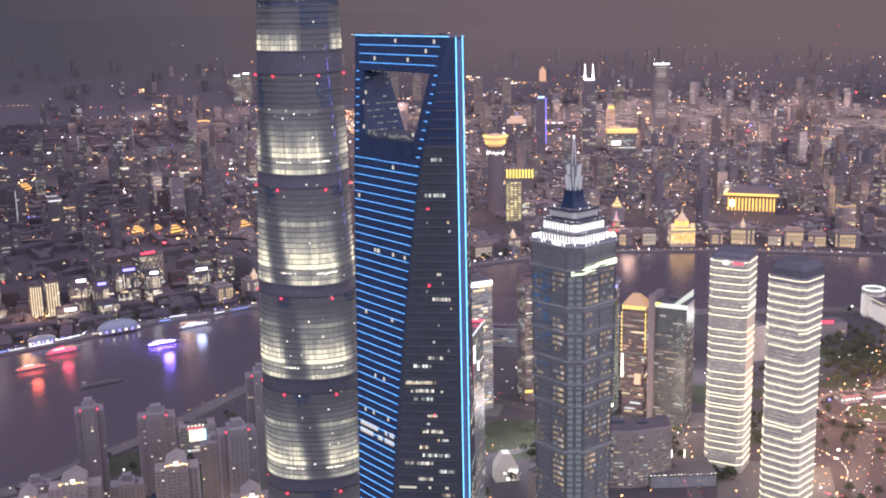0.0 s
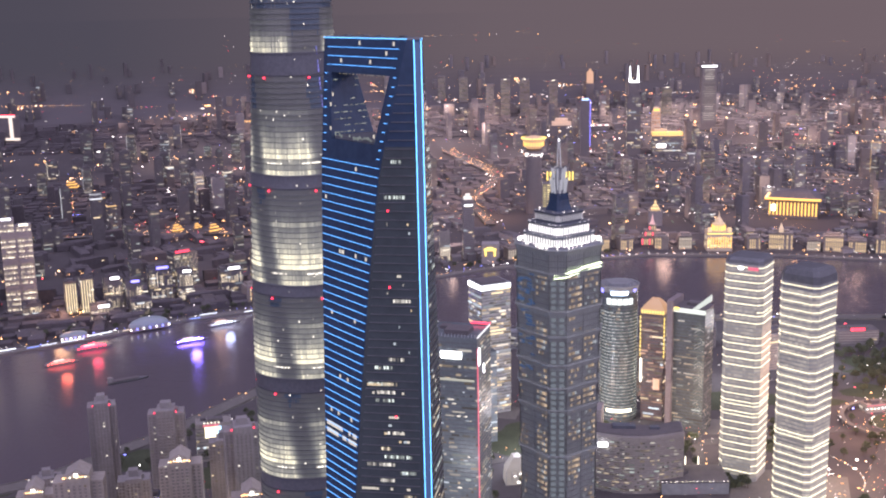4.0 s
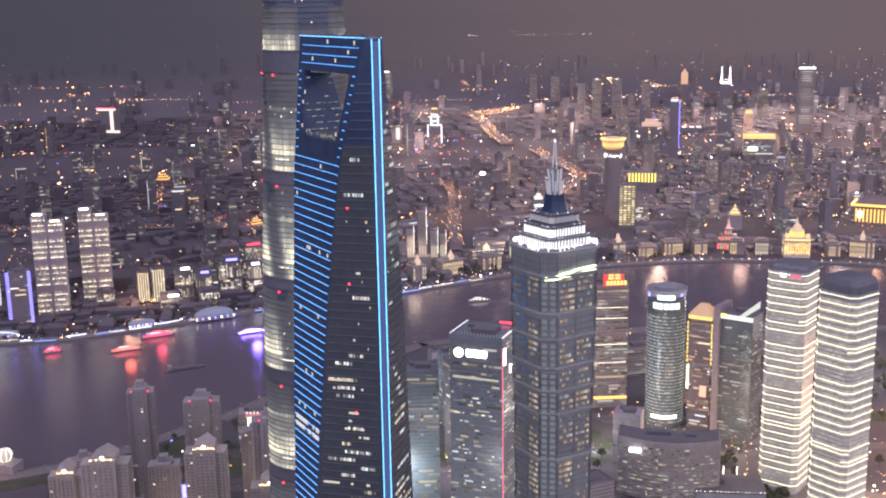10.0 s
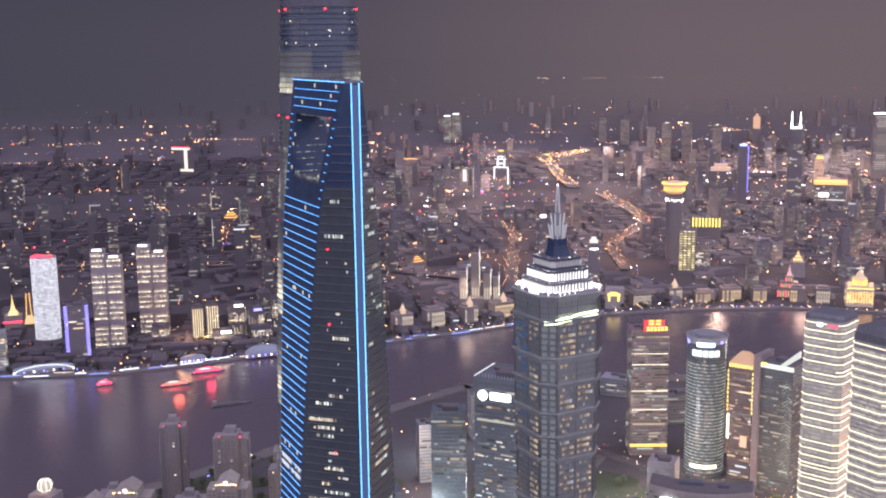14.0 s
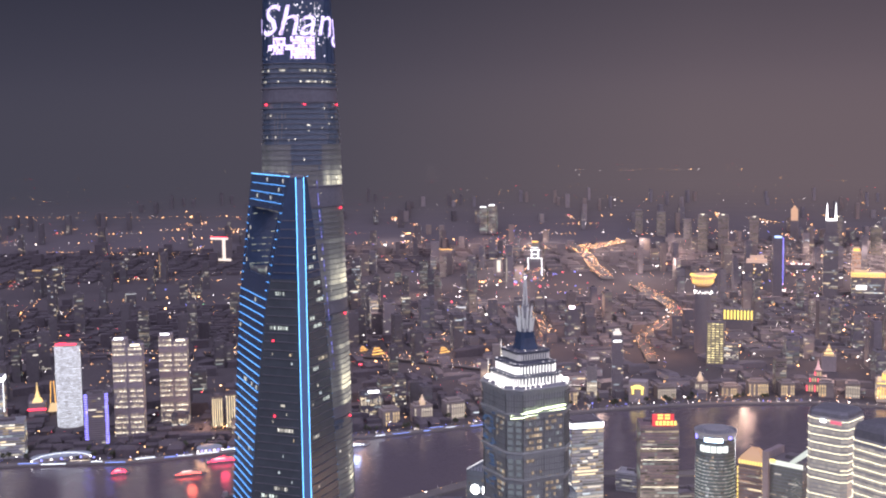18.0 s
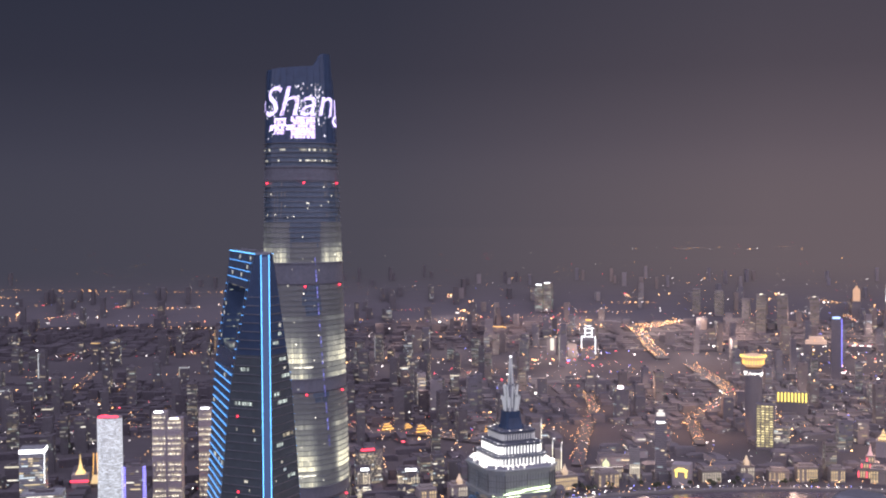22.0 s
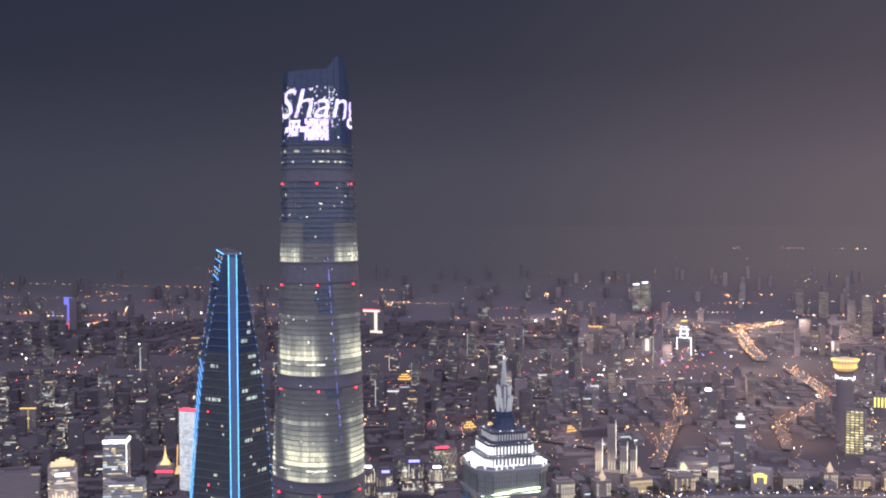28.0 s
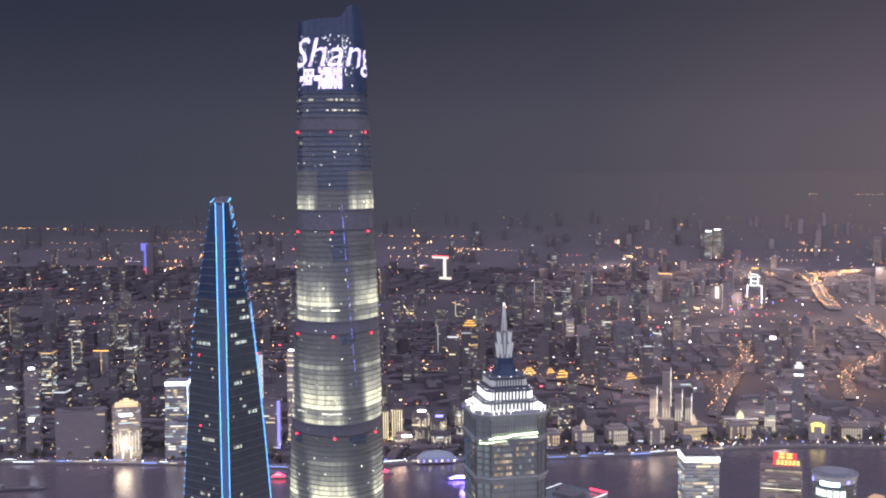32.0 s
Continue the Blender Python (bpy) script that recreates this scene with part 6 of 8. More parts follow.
for k in range(7):
    piece("lamp", LED_GOLD if k % 2 else AMBER, orb, (-34 + 4 * k, -14 + random.uniform(-3, 3), 3.0), (random.uniform(0.8, 2.4), 0.8, 1.0), 0, "amber ground lamp")
    piece("lamp", AMBER, orb, (-24 + 3 * k, -44 + random.uniform(-4, 4), 2.0), (random.uniform(0.8, 2.4), 0.8, 1.0), 0, "amber ground lamp")

# Lower city blocks between the landmarks on the near bank.
PUDONG_RIVERSIDE = [(-90, 1180, 30, 26, 120), (-120, 1300, 34, 28, 90), (-180, 1240, 30, 24, 70), (-150, 1400, 40, 24, 60), (95, 1210, 30, 26, 58), (60, 1050, 40, 30, 44), (120, 930, 60, 40, 30), (200, 900, 50, 40, 26), (10, 880, 50, 34, 34), (-150, 960, 34, 28, 100), (-110, 1060, 34, 30, 150), (230, 1420, 50, 30, 60)]
PUDONG_PARK_SIDE = [(360, 1540, 50, 40, 50), (100, 1520, 60, 30, 40), (-60, 1540, 60, 30, 36), (260, 1640, 80, 30, 30), (20, 1620, 80, 30, 26), (360, 980, 60, 40, 24), (220, 1010, 60, 36, 22), (160, 1420, 40, 30, 70), (-30, 1250, 30, 26, 110)]
PUDONG = PUDONG_RIVERSIDE + PUDONG_PARK_SIDE
for x, y, w, d, h in PUDONG:
    wall = random.choice((CITY, CONCRETE, GLASS_GREY, PALE)) if h < 90 else TEAL_GLASS
    tower_block("city_block", "city office block with scattered lit windows", x, y, w, d, h, radians(random.choice((-8, 12, 25, 35))), wall, random.uniform(0.08, 0.26), 3.9, 3.0, group="near-bank city blocks", glass=random.choice((DIM, DIM, DIM, WINDOWS)))

# ---- the city across the river ----
random.seed(41)
LIGHTS = {m.name: (m, Shape()) for m in (WHITE_LAMP, AMBER, RED_LAMP, BLUE_LAMP, GREEN_LAMP, WARM)}


def spark(x, y, z, size, mat):
    """A lamp, or now and then a short lit sign or shopfront, kept about the same apparent size far off."""
    (px, py, pz), s = far(x, y, z)
    k = size * s * random.choice((0.5, 0.55, 0.6, 0.7, 0.8, 1.0, 1.25))
    long = random.choice((1, 1, 1, 1, 1.4, 2.2, 3.6))
    LIGHTS[mat.name][1].box(px, py, pz, k * long, k, k * (0.9 if long < 2 else 0.7), random.uniform(-0.5, 0.5))


def over_river(x, y):
    return bank_y(EAST, x) - 30 < y < bank_y(WEST, x) + 34


def in_view(x, y, extra=0.0):
    a = math.degrees(math.atan2(-(x - HUB[0]), y - HUB[1]))
    return -27 - extra < a < 62 + extra


KEEP_CLEAR = [(600, 2540), (625, 2600), (640, 2480), (402, 2400), (299, 2500), (-210, 2180), (272, 2345), (-1229, 4693), (-821, 4057), (-149, 5068), (-69, 5219), (104, 4143), (250, 4501), (-1339, 5887), (338, 3740), (20, 2715), (452, 3790), (299, 2565), (-805, 2475), (-716, 2470), (-770, 2520), (-572, 2535), (-1317, 3100), (612, 2660), (575, 2600), (680, 2600), (660, 2540), (560, 2540), (402, 2300), (175, 3720), (676, 4500), (-660, 3980), (-315, 2842), (-62, 2180), (60, 2560), (88, 3040), (-1025, 1726), (-908, 1640), (-886, 1706), (-856, 1806), (-745, 1795), (-630, 1992), (-1088, 1464), (-1057, 1560), (-1015, 1530), (-1165, 1430), (-1262, 1402), (-1120, 1790)]


def clear(x, y, r):
    return all(abs(x - a) > r or abs(y - b) > r for a, b in KEEP_CLEAR)



def screens(x, y):
    """Whether a tall block here would hide a landmark from the tower side."""
    for a, b in KEEP_CLEAR:
        f = (b - y) / (b - HUB[1])
        if 0 < f < 0.13 and abs(x - a - (HUB[0] - a) * f) < 38:
            return True
    return False


ROUTES = [
    ([(-560, 5450), (-640, 5150), (-700, 5060), (-620, 4800), (-520, 4400), (-407, 4028)], 46),
    ([(-560, 5450), (-700, 5200), (-900, 5040)], 30),
    ([(-290, 3860), (-190, 3600), (-100, 3337), (-90, 3200), (-130, 2960)], 34),
    ([(-130, 2960), (-147, 2853), (-78, 2548)], 22),
    ([(-478, 3166), (-400, 2902), (-350, 2595), (-285, 2260)], 26),
    ([(-1500, 2300), (-1000, 2420), (-700, 2460), (-400, 2380)], 22),
]


def downtown(x, y):
    """0 over the dark old-town side, 1 over the bright centre."""
    return min(1.0, max(0.0, (math.degrees(math.atan2(x - HUB[0], y - HUB[1])) + 27) / 17))


# Marks the side whose weaker light is put into darker walls.
def old_town(x, y):
    return downtown(x, y) < 0.55 + 0.5 * noise.noise((x / 300, y / 300, 31))


def near_route(x, y, r):
    for pts, wide in ROUTES[:5]:
        for (x0, y0), (x1, y1) in zip(pts, pts[1:]):
            f = max(0, min(1, ((x - x0) * (x1 - x0) + (y - y0) * (y1 - y0)) / ((x1 - x0) ** 2 + (y1 - y0) ** 2)))
            if math.hypot(x - x0 - (x1 - x0) * f, y - y0 - (y1 - y0) * f) < r + wide / 2:
                return True
    return False


blocks = Shape()
windows = Shape()
TAKEN = set()
towers = lows = 0
ANG = radians(22)
for k in range(11000):
    d = 1500 + 8000 * random.random() ** 1.5
    a = radians(random.uniform(-26, 60))
    x, y = HUB[0] - d * math.sin(a), HUB[1] + d * math.cos(a)
    if y < bank_y(WEST, x) + 45 or not clear(x, y, 60) or near_route(x, y, 42):
        continue
    n = noise.noise((x / 600, y / 600, 3))
    tall = random.random() < (0.10 + 0.12 * max(0, n)) * (1.0 if d < 4500 else 0.45)
    hidden = not tall and (d > 2700 or random.random() < 0.4) and random.random() < 0.75
    h = random.uniform(45, 110) if tall else random.triangular(5, 20, 9)
    if tall and d < 2300:
        h *= 0.7
    if tall and x < -500 and y < bank_y(WEST, x) + 320:
        tall, h = False, 9.0
    if tall and screens(x, y):
        tall, h = False, 8.0
    if tall and near_route(x, y + 150, 130):
        tall, h = False, random.uniform(6, 14)
    w, dd = (random.uniform(20, 34), random.uniform(16, 26)) if tall else (random.uniform(24, 80), random.uniform(12, 26))
    rot = ANG + random.choice((0, math.pi / 2)) + random.uniform(-0.12, 0.12) + 0.5 * noise.noise((x / 1500, y / 1500, 8))
    (px, py, pz), s = far(x, y)
    poly = rect(0, 0, w * s, dd * s, rot)
    if hidden:
        pass
    elif not tall and lows < 300 and d < 2700:
        lows += 1
        TAKEN.add((int(x // 40), int(y // 40)))
        b = Shape().prism(poly, 0, h, 0).ring_loft([[(u * 1.03, v * 1.03, h) for u, v in poly], [(u * 0.72, v * 0.5, h + 4) for u, v in poly]], 1)
        lights = facade_lights(poly, 1, h, 4.2, 4.4, random.uniform(0.0, 0.2) * (0.35 if old_town(x, y) else 1.0), out=0.2)
        base = len(b.v)
        b.v += lights.v
        b.f += [tuple(i + base for i in f) for f in lights.f]
        b.m += [m + 2 for m in lights.m]
        lone("low_rise_block", b, [DIM_TOWN if old_town(x, y) else random.choice((CITY, CITY, CONCRETE)), DIM_TOWN if old_town(x, y) else ROOF, *WINDOWS], "low city block with a hipped dark roof", "building", "low city blocks", at=(px, py, pz))
    elif tall and towers < 300 and d < 4200:
        towers += 1
        TAKEN.add((int(x // 40), int(y // 40)))
        b = Shape().prism(poly, 0, h * s, 0).prism([(u * 0.4, v * 0.4) for u, v in poly], h * s, h * s + 5 * s, 1)
        lights = facade_lights(poly, 4, h * s, 4.4 * s, 3.6 * s, random.choice((0.03, 0.06, 0.15, 0.5)), out=0.2)
        base = len(b.v)
        b.v += lights.v
        b.f += [tuple(i + base for i in f) for f in lights.f]
        b.m += [m + 2 for m in lights.m]
        if towers % 9 == 0:
            ring = [(u * 1.02, v * 1.02) for u, v in poly]
            for e in range(4):
                p, q = ring[e], ring[(e + 1) % 4]
                b.quad((*p, h * s - 3), (*q, h * s - 3), (*q, h * s), (*p, h * s), 5 + (towers // 9) % 3)
        if towers % 13 == 0:
            u, v = min(poly, key=lambda c: c[1])
            b.box(u * 1.02, v * 1.02, h * s * 0.2, 0.9, 0.9, h * s * 0.75, 0, 5 + (towers // 13) % 3)
        lone("apartment_tower", b, [DIM_TOWER if old_town(x, y) else TOWER_WALLS[towers % 3], ROOF, *(DIM if towers % 3 else WINDOWS), *EDGE_GLOW], "far apartment tower with a few lit windows", "tower", "far apartment towers", at=(px, py, pz))
    elif tall:
        blocks.prism([(u + px, v + py) for u, v in poly], pz - 2 * s, pz + h * s, 6 if old_town(x, y) else 2 + k % 3)
        share = 0.12 * random.random()
        if d < 7000:
            lights = facade_lights([(u + px, v + py) for u, v in poly], pz + 2 * s, pz + h * s, 5 * s, 5.5 * s, share, out=0.3)
            base = len(windows.v)
            windows.v += lights.v
            windows.f += [tuple(i + base for i in f) for f in lights.f]
            windows.m += lights.m
    bright = 0.35 + 6.0 * max(0, n - 0.02) + 2.2 * max(0, min(1, (x - HUB[0] + 900) / 1200))
    bright *= min(1.0, max(0.12, (7000 - d) / 3800)) * (0.45 if x < -900 - 0.25 * y else 1.0)
    for again in range(int(bright + random.random())):
        mat = random.choices((WHITE_LAMP, AMBER, RED_LAMP, BLUE_LAMP, GREEN_LAMP), (48, 36, 9, 5, 1))[0]
        size = d / 1985 * random.choice((0.35, 0.4, 0.5, 0.6, 0.8, 1.0, 1.5)) * min(1.0, 4200 / d) ** 0.6
        spark(x + random.gauss(0, 30), y - dd * 0.8 - 12 * again + random.gauss(0, 20), h * random.choice((0.3, 0.7, 1.02)), size, mat)
# Neon shopping street running away behind the outlined tower.
for k in range(150):
    f = random.random() ** 0.8
    x, y = -660 - 560 * f + random.gauss(0, 34 + 30 * f), 3780 + 1950 * f + random.gauss(0, 60)
    mat = random.choices((RED_LAMP, AMBER, WHITE_LAMP, BLUE_LAMP), (30, 34, 30, 6))[0]
    spark(x, y, random.choice((4, 10, 24, 40, 70)), y / 1985 * random.uniform(0.45, 0.95), mat)
for k in range(720):
    d = 5500 + 16500 * random.random() ** 1.7
    a = radians(random.triangular(-26, 60, -10))
    x, y = HUB[0] - d * math.sin(a), HUB[1] + d * math.cos(a)
    for again in range(random.choice((1, 1, 2, 4, 6))):
        spark(x + random.gauss(0, 90), y + random.gauss(0, 160), 20, d / 1985 * random.uniform(0.2, 0.5), random.choice((AMBER, AMBER, WARM, WARM, WHITE_LAMP, RED_LAMP)))


def district_light(x, y, d):
    """How much of a district is awake: brighter downtown, quiet on the old-town side."""
    n = noise.noise((x / 420, y / 420, 5)) + 0.6 * noise.noise((x / 130, y / 130, 9))
    east = max(0.0, min(1.0, (x - HUB[0] + 1100) / 1300))
    return max(0.04, 0.10 + 0.55 * east + 1.1 * max(0.0, n)) * max(0.15, min(1.0, (7500 - d) / 3800))


# Street after street of low houses, with wider plots farther off.
fabric = random.Random(43)
for d0, d1, pitch in ((1250, 2700, 26), (2700, 4300, 36), (4300, 6600, 62)):
    c, q = math.cos(ANG), math.sin(ANG)
    steps = int(d1 / pitch) + 2
    for i in range(-steps, steps):
        for j in range(-steps, steps):
            u, v = i * pitch * 1.3, j * pitch * 0.8
            x, y = HUB[0] + u * c - v * q, HUB[1] + u * q + v * c
            d = math.hypot(x - HUB[0], y - HUB[1])
            if not d0 <= d < d1 or y < HUB[1] or not in_view(x, y):
                continue
            x, y = x + 90 * noise.noise((x / 700, y / 700, 1)), y + 90 * noise.noise((x / 700, y / 700, 2))
            if y < bank_y(WEST, x) + (112 if x > -440 else 48) or (int(x // 40), int(y // 40)) in TAKEN:
                continue
            if fabric.random() < 0.10 or noise.noise((x / 260, y / 260, 21)) > 0.42 or not clear(x, y, 40) or near_route(x, y, 5):
                continue
            high = fabric.random()
            h = fabric.triangular(4, 13, 6) if high < 0.84 else fabric.uniform(13, 26) if high < 0.975 else fabric.uniform(30, 60)
            if y < bank_y(WEST, x) + 280 or screens(x, y):
                h = min(h, 13.0)
            w, dd = pitch * fabric.uniform(0.7, 1.2), pitch * fabric.uniform(0.38, 0.68)
            if high > 0.9:
                w = min(w, 26 * max(1, pitch / 44))
            rot = ANG + (math.pi / 2 if fabric.random() < 0.2 else 0) + 0.5 * noise.noise((x / 1500, y / 1500, 8))
            (px, py, pz), s = far(x, y)
            poly = rect(px, py, w * s, dd * s, rot)
            base = len(blocks.v)
            top = pz + h * s
            blocks.v += [(a, b, pz - 1) for a, b in poly] + [(a, b, top) for a, b in poly]
            blocks.f += [(base + e, base + (e + 1) % 4, base + 4 + (e + 1) % 4, base + 4 + e) for e in range(4)]
            old = old_town(x, y)
            blocks.m += [5 if old else 0] * 4
            if high < 0.84 and pitch < 30:
                m, n = [(poly[0][k] + poly[3][k]) / 2 for k in (0, 1)], [(poly[1][k] + poly[2][k]) / 2 for k in (0, 1)]
                blocks.v += [(*m, top + 3.4 * s), (*n, top + 3.4 * s)]
                blocks.f += [(base + 4, base + 5, base + 9, base + 8), (base + 6, base + 7, base + 8, base + 9), (base + 5, base + 6, base + 9), (base + 7, base + 4, base + 8)]
                blocks.m += [5 if old else 0] * 4
            else:
                blocks.f.append((base + 4, base + 5, base + 6, base + 7))
                blocks.m.append(5 if old else 1)
            glowing = district_light(x, y, d) * (1 + h / 14) * (0.55 if old else 1.0)
            for k in range(int(fabric.expovariate(1 / (glowing * 2.6)))):
                a, b = (poly[0], poly[1]) if fabric.random() < 0.7 else (poly[1], poly[2])
                run = math.hypot(b[0] - a[0], b[1] - a[1])
                wide = min(0.5, fabric.choice((1.4, 1.8, 2.4, 5.0)) * max(1, d / 2600) * s / run)
                f = fabric.uniform(0.02, 0.98 - wide)
                nx, ny = (b[1] - a[1]) / run * 0.3, -(b[0] - a[0]) / run * 0.3
                z0, tall = pz + h * s * fabric.uniform(0.15, 0.85), 1.5 * max(1, d / 2600) * s
                p, r = [(a[0] + (b[0] - a[0]) * g + nx, a[1] + (b[1] - a[1]) * g + ny) for g in (f, f + wide)]
                windows.quad((*p, z0), (*r, z0), (*r, z0 + tall), (*p, z0 + tall), fabric.choice((0, 0, 0, 1, 1, 2)))
lone("far_city_blocks", blocks, [CITY, ROOF, *TOWER_WALLS, DIM_TOWN, DIM_TOWER], "dense dark low-rise city blocks", "buildings", kind="stuff")
lone("far_lit_windows", windows, WINDOWS, "lit windows of the far city blocks", "windows", kind="stuff")


def street(points, step, mats, weights, wide=14, size=1.0, height=9.0, jitter=2.0):
    """Lamps and traffic along both sides of a road."""
    for (x0, y0), (x1, y1) in zip(points, points[1:]):
        run = math.hypot(x1 - x0, y1 - y0)
        nx, ny = -(y1 - y0) / run * wide / 2, (x1 - x0) / run * wide / 2
        for k in range(max(1, int(run / step))):
            f = k * step / run
            for side in (-1, 1):
                x, y = x0 + (x1 - x0) * f + nx * side, y0 + (y1 - y0) * f + ny * side
                d = math.hypot(x - HUB[0], y - HUB[1])
                mat = random.choices(mats, weights)[0]
                spark(x + random.uniform(-jitter, jitter), y + random.uniform(-jitter, jitter), height, d / 1985 * size * random.uniform(0.6, 1.2), mat)


street([(-912, 2467), (-913, 2566), (-880, 2610), (-838, 2640), (-671, 2686), (-560, 2704)], 8, (RED_LAMP, AMBER, WARM), (55, 30, 15), 10, 0.75, 8, 3)
street([(-838, 2640), (-831, 2530), (-802, 2432)], 10, (WARM, AMBER, RED_LAMP), (50, 30, 20), 8, 0.6, 6, 3)
street([(-1290, 3010), (-1230, 2880), (-1170, 2741), (-1095, 2556)], 12, (AMBER, RED_LAMP, WARM), (60, 25, 15), 12, 0.9, 8, 5)
street([(-1106, 2604), (-1077, 2609)], 3, (BLUE_LAMP, BLUE_LAMP), (50, 50), 2, 0.7, 20, 1)
HIGHWAYS = Shape()


def highway(points, wide=26, z=5):
    """An elevated road on piers, with its lamps."""
    for (x0, y0), (x1, y1) in zip(points, points[1:]):
        a = math.atan2(y1 - y0, x1 - x0)
        nx, ny = -math.sin(a) * wide / 2, math.cos(a) * wide / 2
        ring = []
        for x, y in ((x0, y0), (x1, y1)):
            ring.append([far(x + nx * k, y + ny * k, zz)[0] for k, zz in ((-1, z), (1, z), (1, z - 2), (-1, z - 2))])
        HIGHWAYS.ring_loft(ring)
    street(points, 15, (AMBER, WHITE_LAMP, RED_LAMP), (86, 9, 5), wide, 0.72, z + 6, 5)
    street(points, 15, (AMBER, WHITE_LAMP, RED_LAMP), (60, 18, 22), wide * 0.4, 0.55, z + 1, 7)


for pts, wide in ROUTES:
    highway(pts, wide)
for k in (0, 2, 3):
    street(ROUTES[k][0], 16, (AMBER, WHITE_LAMP), (85, 15), ROUTES[k][1] * 0.7, 0.6, 9, 8)
FAR_ROADS = ([(-6129, 5112), (-5400, 5250), (-4832, 5396), (-4900, 5900), (-5400, 6000)], [(-7600, 6300), (-6000, 6500), (-4300, 6600), (-3200, 6900)])
for pts in FAR_ROADS:
    street(pts, 48, (AMBER, WARM), (75, 25), 40, 0.75, 9, 18)
lone("elevated_road", HIGHWAYS, ASPHALT, "elevated road deck lined with orange lamps", "road", kind="structure")
row = lambda line, lo, hi, back: [(x, y + back) for x, y in line if lo <= x <= hi]
street(row(WEST, -1300, 300, 12), 11, (WHITE_LAMP, BLUE_LAMP, AMBER), (50, 40, 10), 14, 0.9, 7, 5)
street(row(WEST, -1300, 0, 60), 22, (AMBER, WHITE_LAMP, BLUE_LAMP), (60, 25, 15), 50, 1.0, 8, 18)
street(row(WEST, 90, 2000, 8), 17, (WHITE_LAMP, AMBER), (80, 20), 4, 1.0, 6)
street(row(WEST, -400, 2000, 46), 24, (AMBER, WHITE_LAMP), (75, 25), 14, 1.0, 8)
street(row(EAST, -700, 900, -12), 30, (WHITE_LAMP, AMBER), (60, 40), 8, 0.9, 6)
for k in range(240):
    d = 1900 + 5200 * random.random() ** 1.3
    a = radians(random.uniform(-22, 55))
    x, y = HUB[0] - d * math.sin(a), HUB[1] + d * math.cos(a)
    if y < bank_y(WEST, x) + 60:
        continue
    way = ANG + random.choice((0, math.pi / 2)) + random.uniform(-0.3, 0.3)
    run = random.uniform(150, 500)
    pts = [(x, y), (x + run * math.cos(way), y + run * math.sin(way))]
    if min(p[1] - bank_y(WEST, p[0]) for p in pts) > 50:
        street(pts, random.choice((24, 34, 50)), (AMBER, WHITE_LAMP, RED_LAMP, BLUE_LAMP), (66, 22, 9, 3), 18, 0.8, 9)
for x0, y0, x1, y1 in ((300, 980, 520, 1300), (180, 960, 420, 900), (-60, 960, 120, 1000), (100, 1240, 240, 1230), (220, 1240, 230, 1500), (380, 1000, 470, 1240), (330, 1180, 480, 1160), (-420, 1080, -250, 1120), (-200, 1150, -60, 1420), (430, 1300, 640, 1700)):
    street([(x0, y0), (x1, y1)], 17, (AMBER, WHITE_LAMP, RED_LAMP), (60, 30, 10), 16, 1.1, 8, 5)
street([(-78, 2548), (-33, 2410), (38, 2260)], 34, (AMBER, RED_LAMP, WHITE_LAMP), (70, 20, 10), 14, 0.9, 8, 10)
street([(-574, 2309), (-530, 2210), (-455, 2078)], 16, (WHITE_LAMP,), (1,), 4, 0.8, 8, 3)
street([(-760, 2730), (-640, 2770), (-516, 2838), (-420, 2900)], 18, (AMBER, WHITE_LAMP), (80, 20), 12, 0.9, 8, 5)
street([(-820, 2330), (-700, 2380), (-560, 2460)], 16, (AMBER, WARM), (70, 30), 14, 0.9, 8, 6)
street([(-756, 1706), (-748, 1760), (-725, 1830)], 9, (AMBER, WHITE_LAMP), (85, 15), 16, 1.2, 8, 4)
for k in range(420):
    x, y = random.uniform(-450, 700), random.uniform(860, 1760)
    if y > bank_y(EAST, x) - 20:
        continue
    spark(x, y, random.choice((5, 8, 14)), random.uniform(0.6, 1.6), random.choices((WHITE_LAMP, AMBER, RED_LAMP, BLUE_LAMP), (40, 40, 8, 6))[0])
# A lamp-lit causeway along the horizon.
for k in range(78):
    x = -3000 + k * 34
    if noise.noise((x / 170, 2.5, 6)) > -0.18:
        spark(x + random.gauss(0, 6), 17700 + random.gauss(0, 50), 10, 6.5, AMBER if k % 4 else WHITE_LAMP)

# ---- boats ----


BOAT_CORE = led("cabin_white", (1.0, 0.75, 0.72), 0.8)


